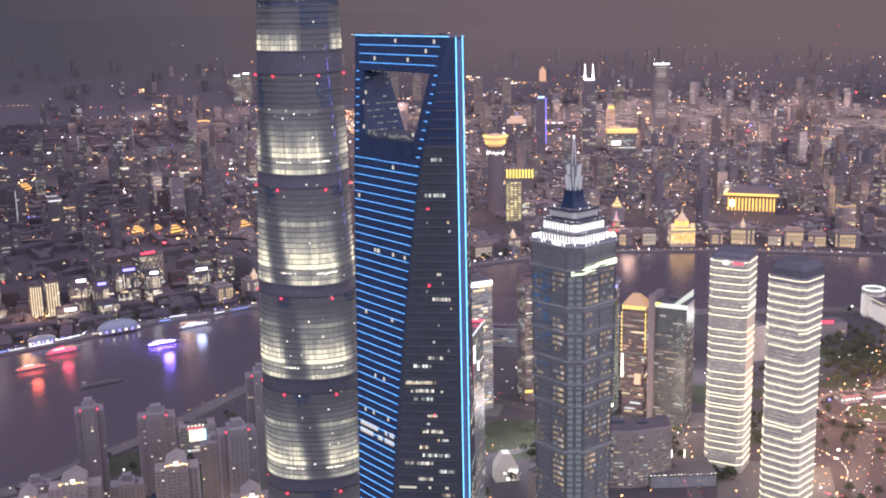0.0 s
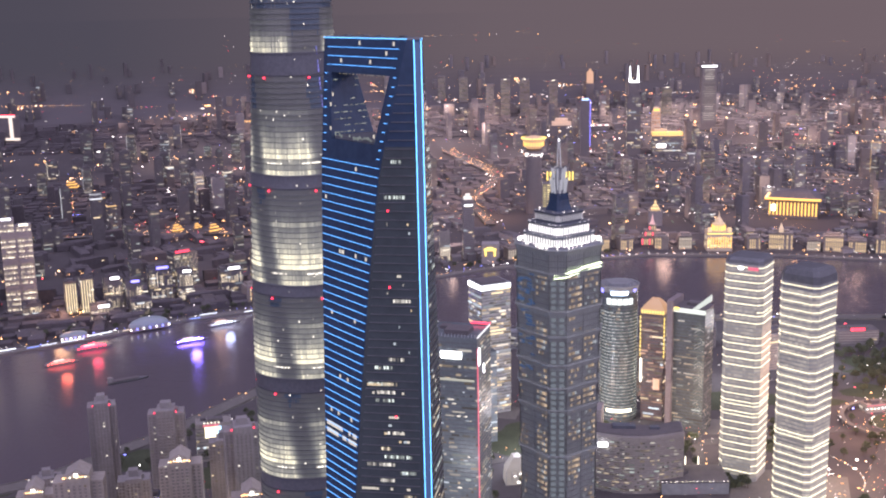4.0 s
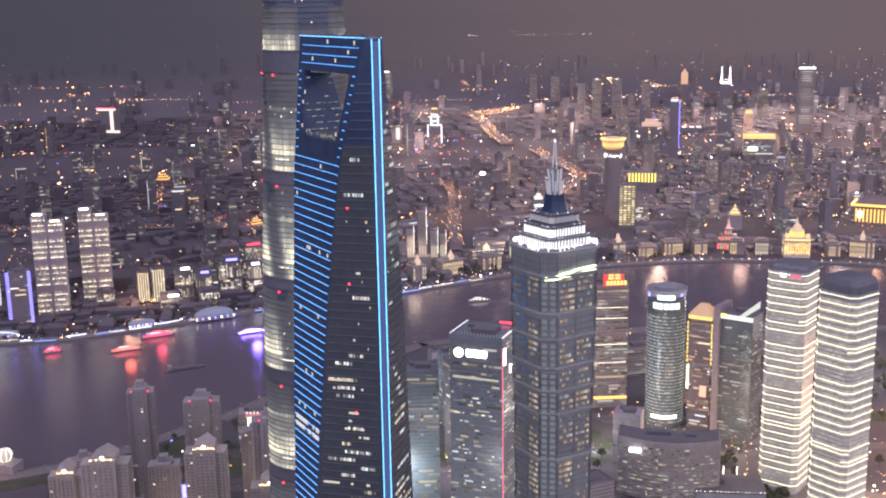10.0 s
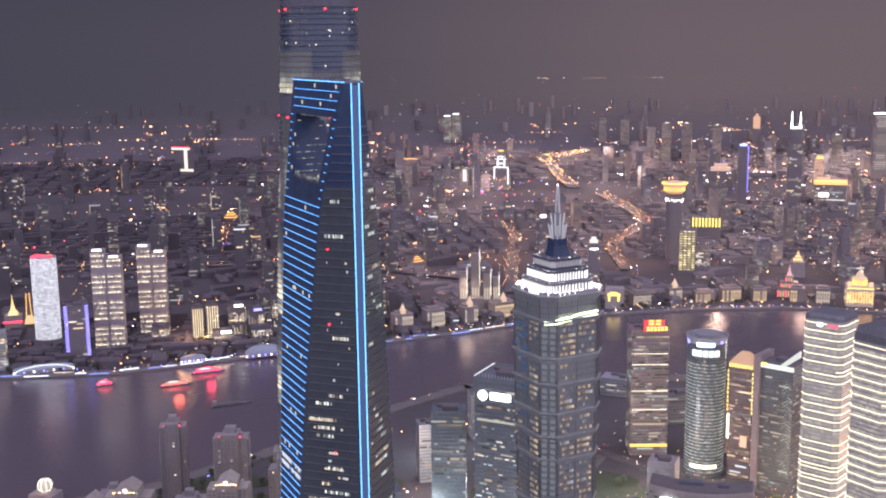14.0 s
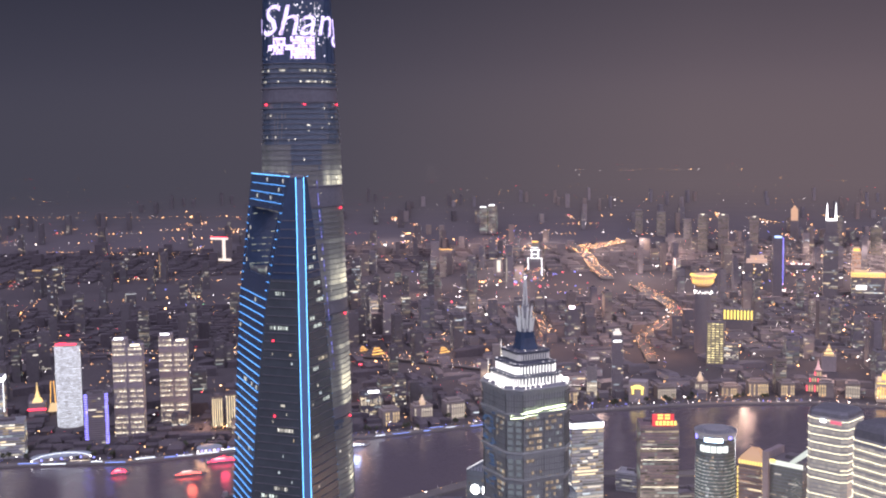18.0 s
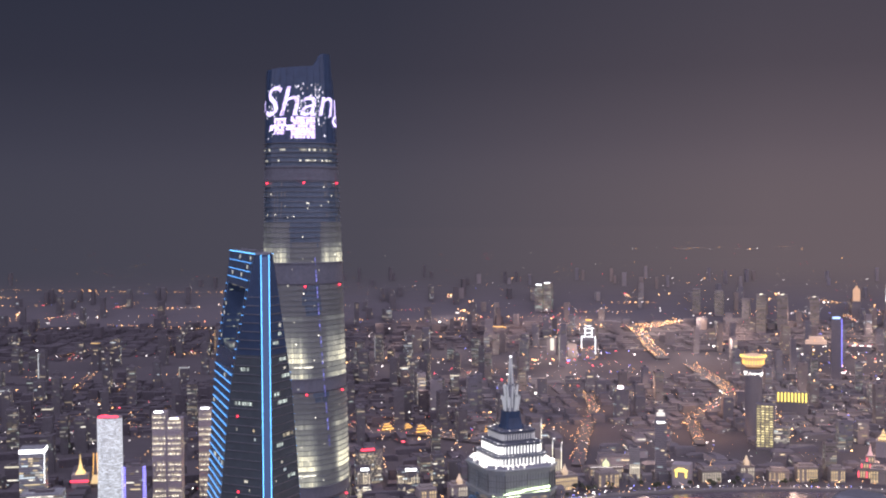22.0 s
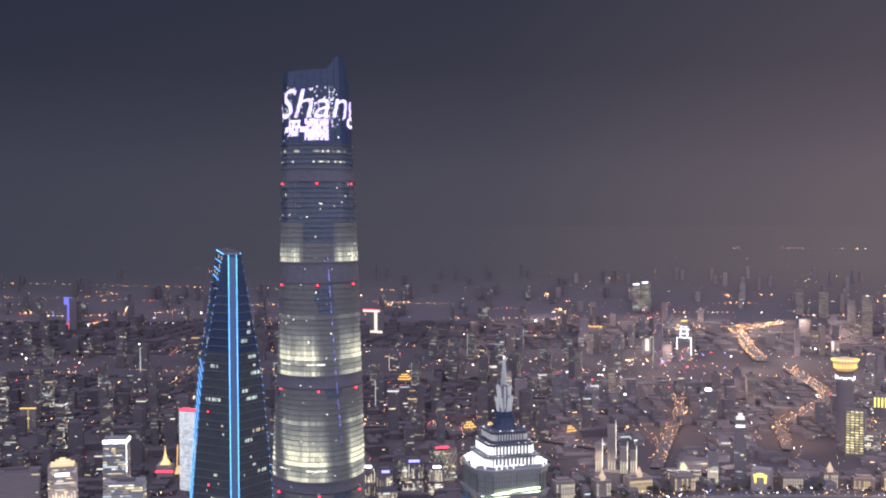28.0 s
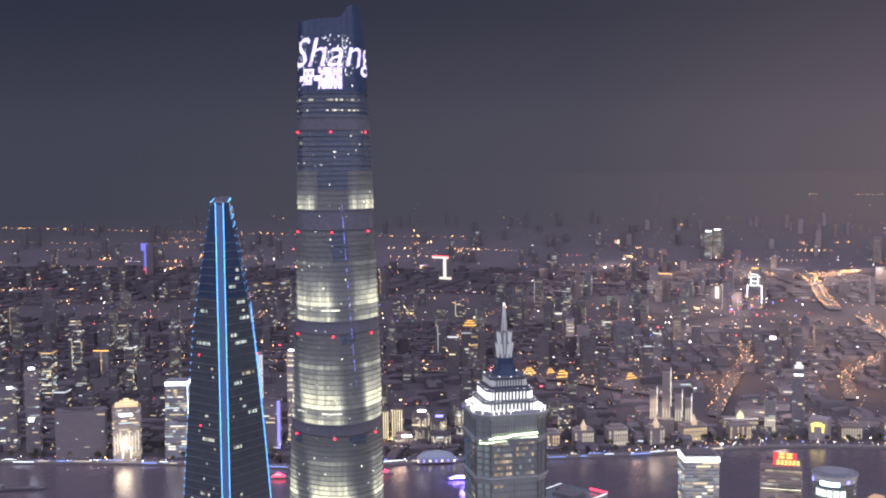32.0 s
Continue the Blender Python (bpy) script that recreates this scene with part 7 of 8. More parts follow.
def boat(x, y, length, heading, glow_mat, name, label, dark=False):
    t = thing(name, label, "boat", (x, y, 0.5), heading, "boats on the river")
    k = length / 2
    plan = lambda w, l: [(-l, -w), (l * 0.6, -w), (l, 0), (l * 0.6, w), (-l, w)]
    part("hull", Shape().ring_loft([[(u, v, z) for u, v in plan(w, l)] for z, w, l in ((-0.3, length * 0.06, k * 0.92), (2.6, length * 0.085, k))]), DARK_METAL if dark else HULL, t)
    if dark:
        part("cargo", Shape().box(-k * 0.1, 0, 3.2, length * 0.6, length * 0.14, 1.2), ROOF, t)
        part("wheelhouse", Shape().box(-k * 0.82, 0, 3.2, length * 0.1, length * 0.13, 6), HULL, t)
        return t
    for i, (l, z) in enumerate(((0.80, 2.6), (0.58, 4.2))):
        deck = part("deck", Shape().box(-k * 0.12, 0, z, length * l, length * 0.15 * (1 - 0.12 * i), 1.6), HULL, t)
        for s in (-1, 1):
            lamps = max(4, int(length * l / 5))
            for n in range(lamps):
                u = -k * 0.12 + length * l * ((n + 0.5) / lamps - 0.5)
                piece("deck_light", glow_mat, deck, (u, s * length * 0.078 * (1 - 0.12 * i), z + 1.1), (length * l / lamps * 0.62, 0.4, 0.5), 0, "glowing deck light")
    piece("cabin_light", BOAT_CORE, t, (-k * 0.2, 0, 6.3), (length * 0.3, length * 0.09, 1.5), 0, "bright white cabin lights")
    part("canopy", Shape().ring_loft([[(u * 0.6, v, 5.8) for u, v in plan(length * 0.05, k * 0.4)], [(u * 0.5, v * 0.5, 6.6) for u, v in plan(length * 0.05, k * 0.4)]]), HULL, t)
    mast = part("mast", Shape().bar((0, 0, 6), (0, 0, 10), 0.2), HULL, t)
    if "red" not in glow_mat.name:
        return t
    part("mast_light", Shape().bar((-k * 0.7, 0, 5.9), (0, 0, 10), 0.12), glow_mat, mast, "light line strung to the mast")
    part("mast_light", Shape().bar((0, 0, 10), (k * 0.7, 0, 4.2), 0.12), glow_mat, mast, "light line strung to the mast")
    return t


BOAT_RED = led("boat_red", (1.0, 0.03, 0.09), 7.0, True)
BOAT_ORANGE = led("boat_orange", (1.0, 0.09, 0.06), 9.0, True)
BOAT_VIOLET = led("boat_violet", (0.16, 0.10, 1.0), 60.0, True)
BOAT_WHITE = led("boat_white", (0.80, 0.85, 1.0), 4.0, True)
bank_dir = radians(36)
# Unseen lamps added beside the boats colour the water like their reflections.
for x, y, tint, power in ((-503, 1632, (0.22, 0.14, 1.0), 4.5e4), (-661, 1516, (1.0, 0.14, 0.08), 1.2e4), (-645, 1592, (1.0, 0.05, 0.12), 9e3), (-477, 1728, (0.45, 0.55, 1.0), 1.4e4)):
    lamp = new("boat_floodlight", bpy.data.lights.new("boat_floodlight", "POINT"))
    lamp.data.energy, lamp.data.color, lamp.data.shadow_soft_size = power, tint, 8
    lamp.data.specular_factor = 0.03
    lamp.location = (x + 14, y - 20, 16)
boat(-661, 1516, 50, bank_dir, BOAT_ORANGE, "cruise_boat", "cruise boat outlined in orange-red lights")
boat(-645, 1592, 56, bank_dir, BOAT_RED, "cruise_boat", "two-deck cruise boat outlined in red lights")
boat(-769, 1491, 30, bank_dir, BOAT_RED, "cruise_boat", "small boat with red lights")
boat(-503, 1632, 54, bank_dir, BOAT_VIOLET, "cruise_boat", "cruise boat glowing violet")
boat(-477, 1728, 56, bank_dir, BOAT_WHITE, "cruise_boat", "cruise boat with white lights moored by the quay")
boat(-175, 1869, 42, radians(20), led("boat_cream", (1.0, 0.9, 0.65), 2.0, True), "cruise_boat", "cruise boat with cream lights")
boat(-535, 1444, 60, bank_dir, BOAT_WHITE, "cargo_barge", "unlit dark cargo barge", True)
boat(-1085, 1240, 80, bank_dir, BOAT_WHITE, "cargo_barge", "unlit dark cargo barge", True)
for i, (x, y, w) in enumerate(((-590, 1690, 62), (-900, 1526, 90), (-690, 1630, 40))):
    p = thing("riverside_pavilion", "low riverside pavilion washed in blue light", "pavilion", (x, y, 2.8), radians(36), "riverside pavilions")
    part("hall", Shape().box(0, 6, 0, w, 16, 7), CONCRETE, p)
    dome = [[(w * 0.53 * math.cos(radians(e)) * math.cos(a * math.tau / 24), 6 + 14 * math.cos(radians(e)) * math.sin(a * math.tau / 24), 7 + (13 if i == 0 else 5) * math.sin(radians(e))) for a in range(24)] for e in (0, 20, 40, 60, 78, 88)]
    # Blue light on the roof is painted as a weak emission.
    part("roof", Shape().ring_loft(dome), lit("painted_blue_roof", (0.3, 0.55, 1.0), 0.09, 0.9, 0.22), p, "roof with pale blue light painted as glow")
    if i == 1:
        arch = Shape()
        for n in range(16):
            a, b = math.pi * n / 16, math.pi * (n + 1) / 16
            arch.bar((w * 0.5 * math.cos(a), -7, 3 + 11 * math.sin(a)), (w * 0.5 * math.cos(b), -7, 3 + 11 * math.sin(b)), 0.4)
        part("arch_led", arch, QUAY_LED[0], p, "white light line along the arched front")
    for j in range(7):
        piece("lamp", BLUE_LAMP if j % 2 else WHITE_LAMP, p, (-w / 2 + j * w / 6, -3, 4), (2.4, 0.6, 2.4), 0, "quayside lamp")

# ---- fill lamps over the brightest districts ----
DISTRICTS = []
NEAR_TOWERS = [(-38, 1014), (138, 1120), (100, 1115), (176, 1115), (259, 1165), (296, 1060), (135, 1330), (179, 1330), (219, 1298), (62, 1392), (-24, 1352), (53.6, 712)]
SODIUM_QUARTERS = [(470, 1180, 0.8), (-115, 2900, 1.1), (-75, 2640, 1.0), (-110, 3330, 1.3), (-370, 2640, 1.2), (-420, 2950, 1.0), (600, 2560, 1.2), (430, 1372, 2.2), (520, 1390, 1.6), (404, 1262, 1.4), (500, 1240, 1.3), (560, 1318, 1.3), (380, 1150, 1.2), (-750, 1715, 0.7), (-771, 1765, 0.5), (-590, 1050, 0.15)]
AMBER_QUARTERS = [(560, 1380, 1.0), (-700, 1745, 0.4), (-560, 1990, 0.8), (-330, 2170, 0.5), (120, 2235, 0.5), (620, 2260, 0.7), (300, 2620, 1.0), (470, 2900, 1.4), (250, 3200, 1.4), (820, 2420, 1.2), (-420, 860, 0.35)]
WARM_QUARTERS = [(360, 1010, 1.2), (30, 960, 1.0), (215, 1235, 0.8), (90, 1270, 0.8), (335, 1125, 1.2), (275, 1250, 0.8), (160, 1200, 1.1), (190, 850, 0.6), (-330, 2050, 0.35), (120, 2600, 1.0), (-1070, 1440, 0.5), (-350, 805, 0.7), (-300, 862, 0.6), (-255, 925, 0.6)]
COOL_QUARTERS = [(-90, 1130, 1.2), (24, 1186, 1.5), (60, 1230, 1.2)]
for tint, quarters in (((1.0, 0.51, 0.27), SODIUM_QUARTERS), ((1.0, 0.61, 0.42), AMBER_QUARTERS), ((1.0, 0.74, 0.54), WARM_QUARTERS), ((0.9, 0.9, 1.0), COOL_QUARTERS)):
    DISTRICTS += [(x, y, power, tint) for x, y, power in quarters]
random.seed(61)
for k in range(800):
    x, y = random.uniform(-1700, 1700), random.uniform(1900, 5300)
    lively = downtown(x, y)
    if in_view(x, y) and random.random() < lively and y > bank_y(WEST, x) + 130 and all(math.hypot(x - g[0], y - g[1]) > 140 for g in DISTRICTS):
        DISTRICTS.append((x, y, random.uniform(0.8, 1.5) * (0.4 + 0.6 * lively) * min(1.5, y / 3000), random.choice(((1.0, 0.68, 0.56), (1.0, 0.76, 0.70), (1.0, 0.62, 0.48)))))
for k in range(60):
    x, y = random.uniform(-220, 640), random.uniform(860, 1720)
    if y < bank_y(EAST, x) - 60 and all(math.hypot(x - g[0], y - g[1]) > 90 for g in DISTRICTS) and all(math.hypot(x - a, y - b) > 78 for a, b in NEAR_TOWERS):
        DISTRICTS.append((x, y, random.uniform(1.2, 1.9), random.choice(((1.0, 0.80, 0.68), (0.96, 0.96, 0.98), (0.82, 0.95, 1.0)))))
# Unseen lamps hung in the air stand in for street lighting and lit haze.
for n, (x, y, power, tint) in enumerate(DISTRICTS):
    near, aimed_down = y < 1800, y >= 1800 and n % 3 > 0
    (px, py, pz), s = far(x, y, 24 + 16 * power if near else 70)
    lamp = new("street_glow", bpy.data.lights.new("street_glow", "SPOT" if aimed_down else "POINT"))
    lamp.data.energy, lamp.data.color, lamp.data.shadow_soft_size = power * (5e4 if near else 1.15e5 if aimed_down else 6e4) * s * s, tint, 14
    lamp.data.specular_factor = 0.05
    if aimed_down:
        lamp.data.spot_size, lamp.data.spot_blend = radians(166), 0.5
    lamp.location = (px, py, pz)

# ---- floodlit riverfront row ----
random.seed(51)
STONE = surface("old_grey_stone", (0.28, 0.255, 0.235), 0.85, 0, 0.25, 3.0, 0.2)
# Floodlight on stone bays is painted as glowing quads and strips.
FLOOD = lit("floodlit_bay", (1.0, 0.72, 0.38), 1.1, 0.15)
FLOOD_PALE = lit("pale_floodlit_bay", (1.0, 0.86, 0.66), 0.9, 0.15)


def riverfront_house(x, y, w, d, h, rot, style):
    """A classical block: plinth, bays of windows, cornice, attic and sometimes a small dome or turret."""
    t = thing("riverfront_house", ("floodlit stone riverfront building with lit bays" if style < 2 else "floodlit stone riverfront building with a turret"), "historic building", (x, y, 0), rot, "riverfront row")
    part("body", Shape().box(0, 0, 0, w, d, h), STONE, t)
    part("cornice", Shape().box(0, 0, h - 3, w + 1.6, d + 1.6, 0.9).box(0, 0, h, w + 1.2, d + 1.2, 1.0), STONE, t)
    part("attic", Shape().box(0, 2, h + 1, w * 0.7, d * 0.6, 4), STONE, t)
    bays = int(w / 4.2)
    mat = FLOOD if random.random() < 0.65 else FLOOD_PALE
    for i in range(bays):
        u = -w / 2 + (i + 0.5) * w / bays
        bay = Shape()
        for z0, z1 in ((3, h * 0.3), (h * 0.36, h * 0.62), (h * 0.68, h - 4)):
            bay.quad((u - 1.0, -d / 2 - 0.2, z0), (u + 1.0, -d / 2 - 0.2, z0), (u + 1.0, -d / 2 - 0.2, z1), (u - 1.0, -d / 2 - 0.2, z1))
        if random.random() < 0.85:
            part("lit_bay", bay, mat, t, kind="stuff")
    if style == 2:
        # The turret's floodlight is painted as glow.
        part("turret", Shape().box(0, -d * 0.2, h, 9, 9, 9).ring_loft([[(a, b - d * 0.2, z) for a, b in rect(0, 0, s, s)] for z, s in ((h + 9, 8), (h + 13, 5), (h + 20, 0.6))]), lit("turret_wash", (1.0, 0.66, 0.30), 0.35, 0.8, 0.4), t, "floodlit turret")
    return t


def bank_at(x):
    y = bank_y(WEST, x)
    return y, math.atan2(bank_y(WEST, x + 20) - bank_y(WEST, x - 20), 40)


x = -420
while x < 1000:
    y, a = bank_at(x)
    w = random.uniform(26, 52)
    if clear(x, y + 84, 34):
        riverfront_house(x - 84 * math.sin(a), y + 84 * math.cos(a), w, 26, random.uniform(20, 36), a, random.choice((0, 0, 1, 2)))
    x += w + random.uniform(6, 26)

spired = thing("spired_towers", "cluster of slim towers with white-lit edges and spires", "tower", (-318, 2075, 0), radians(18))
for i, (u, v, w, h) in enumerate(((-24, 0, 14, 84), (0, 6, 16, 118), (22, 0, 14, 78), (40, 8, 12, 70), (-8, -10, 46, 34))):
    part("body", Shape().box(u, v, 0, w, w if i < 4 else 20, h), STONE, spired)
    if i < 4:
        piece("edge_led", LED_CREAM, spired, (u + w / 2, v - w / 2 - 0.3, h * 0.72), (0.45, 0.45, h * 0.5), 0, "white-lit edge")
        # White light on the spire is painted as its own glow.
        part("spire", Shape().ring_loft([[(u + w / 2 + p * r, v - w / 2 + q * r, z) for p, q in ((-1, -1), (1, -1), (1, 1), (-1, 1))] for z, r in ((h - 4, 0.9), (h + 11, 0.2))]), lit("painted_spire_light", (1.0, 0.95, 0.88), 0.9, 0.8, 0.4), spired, "white-lit spire")
        for k in range(3):
            # Light climbing the wall is painted as glowing strips.
            piece("uplight", FLOOD_PALE, spired, (u - w / 3 + k * w / 3, v - w / 2 - 0.4, 40), (1.4, 0.5, 22), 0, "warm light strip painted on the wall")
slim = tower_block("slim_tower", "slim dark tower with a lit stepped crown", -108, 2210, 22, 20, 122, 0.2, CITY, 0.06, 4, 3.5, category="tower")
# Pale light on the crown is painted as emission.
part("crown", Shape().box(0, 0, 122, 16, 14, 6).box(0, 0, 128, 9, 8, 6), lit("painted_crown_light", (1.0, 0.92, 0.8), 0.55, 0.7, 0.4), slim, "pale lit crown")
piece("crown_light", LED_WHITE, slim, (0, -10.4, 112), (16, 0.8, 2.2), 0, "white light line")
pale = tower_block("pale_tower", "pale stone tower floodlit from below", -155, 2190, 20, 20, 62, 0.2, PALE, 0.1, 4, 3.5, category="tower")
for k in range(5):
    # Floodlight from below is painted as glowing strips on the wall.
    piece("uplight", FLOOD_PALE, pale, (-8 + 4 * k, -10.5, 18), (1.6, 0.5, 26), 0, "white light strip painted on the wall")

# Garden pavilions with yellow-lit roofs, far side of the old town.
for x, y, s in ((-805, 2475, 1.0), (-716, 2470, 1.1), (-770, 2520, 0.7), (-572, 2535, 0.9), (-1317, 3100, 1.2)):
    g = thing("garden_hall", "old garden hall with yellow-lit tiered roofs", "hall", (x, y, 0), random.uniform(0, 1), "garden halls")
    part("hall", Shape().box(0, 0, 0, 22 * s, 16 * s, 9 * s), STONE, g)
    for k, z in enumerate((9, 15, 20)):
        q = 1 - 0.28 * k
        part("roof", Shape().ring_loft([[(a, b, zz * s) for a, b in rect(0, 0, 30 * s * q * e, 24 * s * q * e)] for zz, e in ((z, 1.0), (z + 1.5, 0.9), (z + 4, 0.5))]), ROOF, g)
        part("eave_led", Shape().bar((-15 * s * q, -12 * s * q, (z + 0.4) * s), (15 * s * q, -12 * s * q, (z + 0.4) * s), 0.9 * s).bar((15 * s * q, -12 * s * q, (z + 0.4) * s), (15 * s * q, 12 * s * q, (z + 0.4) * s), 0.9 * s), LED_GOLD, g, "yellow eave light")

# Floodlit and lamp-lit buildings deeper in the city.
ar = thing("arcade_hall", "low floodlit hall with lamp-lit arcade and small dome", "historic building", (-210, 2184, 0), radians(24))
part("body", Shape().box(0, 0, 0, 64, 22, 22), STONE, ar)
part("cornice", Shape().box(0, 0, 22, 66, 24, 1.2), STONE, ar)
# Light on the dome is painted as green-gold emission.
part("dome", Shape().ring_loft([[(r * math.cos(i * math.tau / 16), r * math.sin(i * math.tau / 16), z) for i in range(16)] for z, r in ((23, 7), (27, 7), (31, 5), (34, 2), (38, 0.3))]), lit("green_gold_dome", (0.8, 0.9, 0.35), 0.6, 0.8, 0.4), ar, "small green-gold dome")
for i in range(16):
    for z, h in ((4, 6), (14, 4)):
        piece("arcade_light", FLOOD_PALE if i % 3 else FLOOD, ar, (-30 + i * 4, -11.3, z + h / 2), (1.5, 0.5, h), 0, "warm arcade light")
    piece("cornice_lamp", WHITE_LAMP, ar, (-30 + i * 4, -12.3, 23.6), (0.9, 0.9, 0.9), 0, "cornice lamp")
orn = thing("turreted_house", "stepped riverfront house floodlit amber and red", "historic building", (272, 2348, 0), radians(-2))
for w, z, h in ((46, 0, 20), (34, 20, 12), (16, 32, 12)):
    tier = part("tier", Shape().box(0, 0, z, w, 22 if w > 20 else 14, h), STONE, orn)
    for i in range(int(w / 5)):
        # Floodlit stretches of wall are painted as amber and red glowing strips.
        piece("floodlight", FLOOD if i % 3 else RED_LAMP, tier, (-w / 2 + 2.5 + i * 5, -11.4 if w > 20 else -7.4, z + h * 0.4), (1.6, 0.5, h * 0.6), 0, "amber floodlit strip painted as glow")
# Rose light on the spire is painted as glow.
part("spire", Shape().ring_loft([[(x, y, z) for x, y in rect(0, 0, s, s)] for z, s in ((44, 10), (52, 5), (66, 0.5))]), lit("rose_spire_wash", (1.0, 0.45, 0.4), 0.4, 0.8, 0.4), orn, "rose-lit spire")
FAR_DIM = [lit("far_%s_window" % n, c, 0.17, 0.06, 0.06, 1.6) for n, c in (("warm", (1.0, 0.82, 0.55)), ("neutral", (1.0, 0.95, 0.78)), ("green", (0.90, 1.0, 0.86)))]
glb = landmark("gold_roof_block", "low far block with a gold roof line", -1229, 4693, category="building")
part("body", Shape().box(0, 0, 0, 90, 40, 34), CITY, glb)
for i in range(7):
    piece("roof_light", LED_GOLD, glb, (-40 + i * 13, -21, 34 + (i % 3)), (9, 2, 3.6), 0, "gold roof light")
ws = landmark("white_panel_tower", "far slab with one white-lit wall panel", -821, 4057)
part("body", Shape().box(0, 0, 0, 34, 26, 66), CITY, ws)
part("panel", Shape().box(4, -13.6, 18, 14, 0.8, 44), led("soft_white_panel", (0.95, 0.95, 0.8), 0.55), ws, "softly lit white wall panel")
for x, y, w, h in ((-149, 5068, 40, 170), (-69, 5219, 44, 160), (-414, 5864, 42, 130), (-545, 6002, 36, 130), (60, 5400, 40, 140), (-250, 5500, 36, 120), (420, 5300, 44, 150), (560, 5000, 40, 130)):
    ap = landmark("lit_slab_tower", "far apartment slab with dim yellow floors", x, y)
    part("body", Shape().box(0, 0, 0, w, 30, h), CITY, ap)
    part("lit_window", facade_lights(rect(0, 0, w + 1, 31), 6, h, 6, 6, random.uniform(0.4, 1.1)), [FAR_DIM[0], FAR_DIM[1], FAR_DIM[0]], ap, kind="stuff")
    if x > -160:
        piece("roof_light", LED_CREAM, ap, (0, -15.6, h), (w * 0.32, 1, 2.2), 0, "cream roof light")
gc = landmark("gold_crowned_block", "broad far block with a gold-lit crown storey", 104, 4143)
part("body", Shape().box(0, 0, 0, 84, 50, 62), CITY, gc)
# Bronze-gold light on the crown storeys is painted as emission.
part("crown", Shape().box(0, 0, 62, 70, 40, 12).box(0, 0, 74, 46, 28, 12), lit("painted_bronze_crown", (1.0, 0.55, 0.28), 0.34, 0.6, 0.4), gc, "bronze-gold lit crown")
for i in range(12):
    piece("crown_lamp", random.choice((LED_GOLD, WHITE_LAMP, LED_YELLOW)), gc, (random.uniform(-36, 36), -26, random.uniform(20, 76)), (random.uniform(2, 6), 1, 2.4), 0, "gold lamp")
sg = landmark("lamp_strip_block", "low far block with a row of pink-white lamps", 250, 4501, category="building")
part("body", Shape().box(0, 0, 0, 80, 30, 24), CITY, sg)
for i in range(9):
    piece("lamp", WHITE_LAMP if i % 3 else LED_PINK, sg, (-36 + i * 9, -15.8, 22), (5, 1, 3.4), 0, "pink-white lamp")
for k in range(80):
    spark(random.gauss(-640, 70), random.gauss(3800, 60), random.uniform(2, 60), random.uniform(1.2, 2.8), random.choice((WHITE_LAMP, RED_LAMP, RED_LAMP, BLUE_LAMP, AMBER)))
street([(44, 3337), (66, 2807)], 14, (AMBER, RED_LAMP, WHITE_LAMP), (70, 20, 10), 12, 0.9, 8, 5)

# ---- ring footbridge and forecourts among the near towers ----
ring = thing("ring_footbridge", "round lamp-lit footbridge over a road junction", "footbridge", (468, 1318, 0))
outer, inner = circle(0, 0, 66, 48), circle(0, 0, 60, 48)
deck = Shape()
for i in range(48):
    j = (i + 1) % 48
    k = len(deck.v)
    deck.v += [(*inner[i], 6.4), (*outer[i], 6.4), (*outer[i], 7.4), (*inner[i], 7.4)]
    deck.f += [(4 * i + a, 4 * i + (a + 1) % 4, 4 * j + (a + 1) % 4, 4 * j + a) for a in range(4)]
    deck.m += [0] * 4
part("deck", deck, PAVING, ring)
for i in range(0, 48, 2):
    piece("rail_lamp", AMBER if i % 4 else WHITE_LAMP, ring, (*outer[i], 8.0), (0.9, 0.9, 0.9), 0, "rail lamp")
for i in range(0, 48, 6):
    x, y = (outer[i][0] + inner[i][0]) / 2, (outer[i][1] + inner[i][1]) / 2
    part("pier", Shape().box(x, y, 0, 1.6, 1.6, 6.5), CONCRETE, ring)
island = thing("junction_island", "round planted island with white light arcs", "traffic island", (468, 1318, 0))
part("kerb", Shape().prism(circle(0, 0, 31, 40), 0.3, 0.75), CONCRETE, island)
part("lawn", Shape().prism(circle(0, 0, 30, 40), 0.75, 1.1), LEAF, island, "dark clipped planting")
for i in (2, 3, 4, 9, 10, 15, 16, 17, 21, 26, 27, 33, 34):
    (x0, y0), (x1, y1) = circle(0, 0, 28, 40)[i], circle(0, 0, 28, 40)[i + 1]
    part("light_arc", Shape().bar((x0, y0, 1.6), (x1, y1, 1.6), 0.35), LED_CREAM, island, "white light arc round the planting")
roads = Shape()
for pts, w in (([(330, 700), (385, 1116), (440, 1250), (468, 1318), (520, 1450), (700, 1700)], 20), ([(800, 1180), (468, 1318), (200, 1240), (-60, 1420)], 18), ([(120, 760), (200, 960), (220, 1240), (232, 1600)], 14), ([(-460, 1000), (-180, 1130), (-60, 1160), (100, 1240)], 14)):
    for (x0, y0), (x1, y1) in zip(pts, pts[1:]):
        a = math.atan2(y1 - y0, x1 - x0)
        nx, ny = -math.sin(a) * w / 2, math.cos(a) * w / 2
        roads.prism([(x0 - nx, y0 - ny), (x1 - nx, y1 - ny), (x1 + nx, y1 + ny), (x0 + nx, y0 + ny)], 0.02, 0.3 + 0.012 * len(roads.f) / 6)
    street(pts, 12, (AMBER, WHITE_LAMP, RED_LAMP), (50, 32, 18), w * 0.9, 1.0, 7, 3)
    street(pts, 16, (WHITE_LAMP, RED_LAMP, AMBER), (45, 40, 15), w * 0.35, 0.6, 1.2, 3)
lone("road", roads, ASPHALT, "wide asphalt avenues between the near towers", "road", kind="structure")

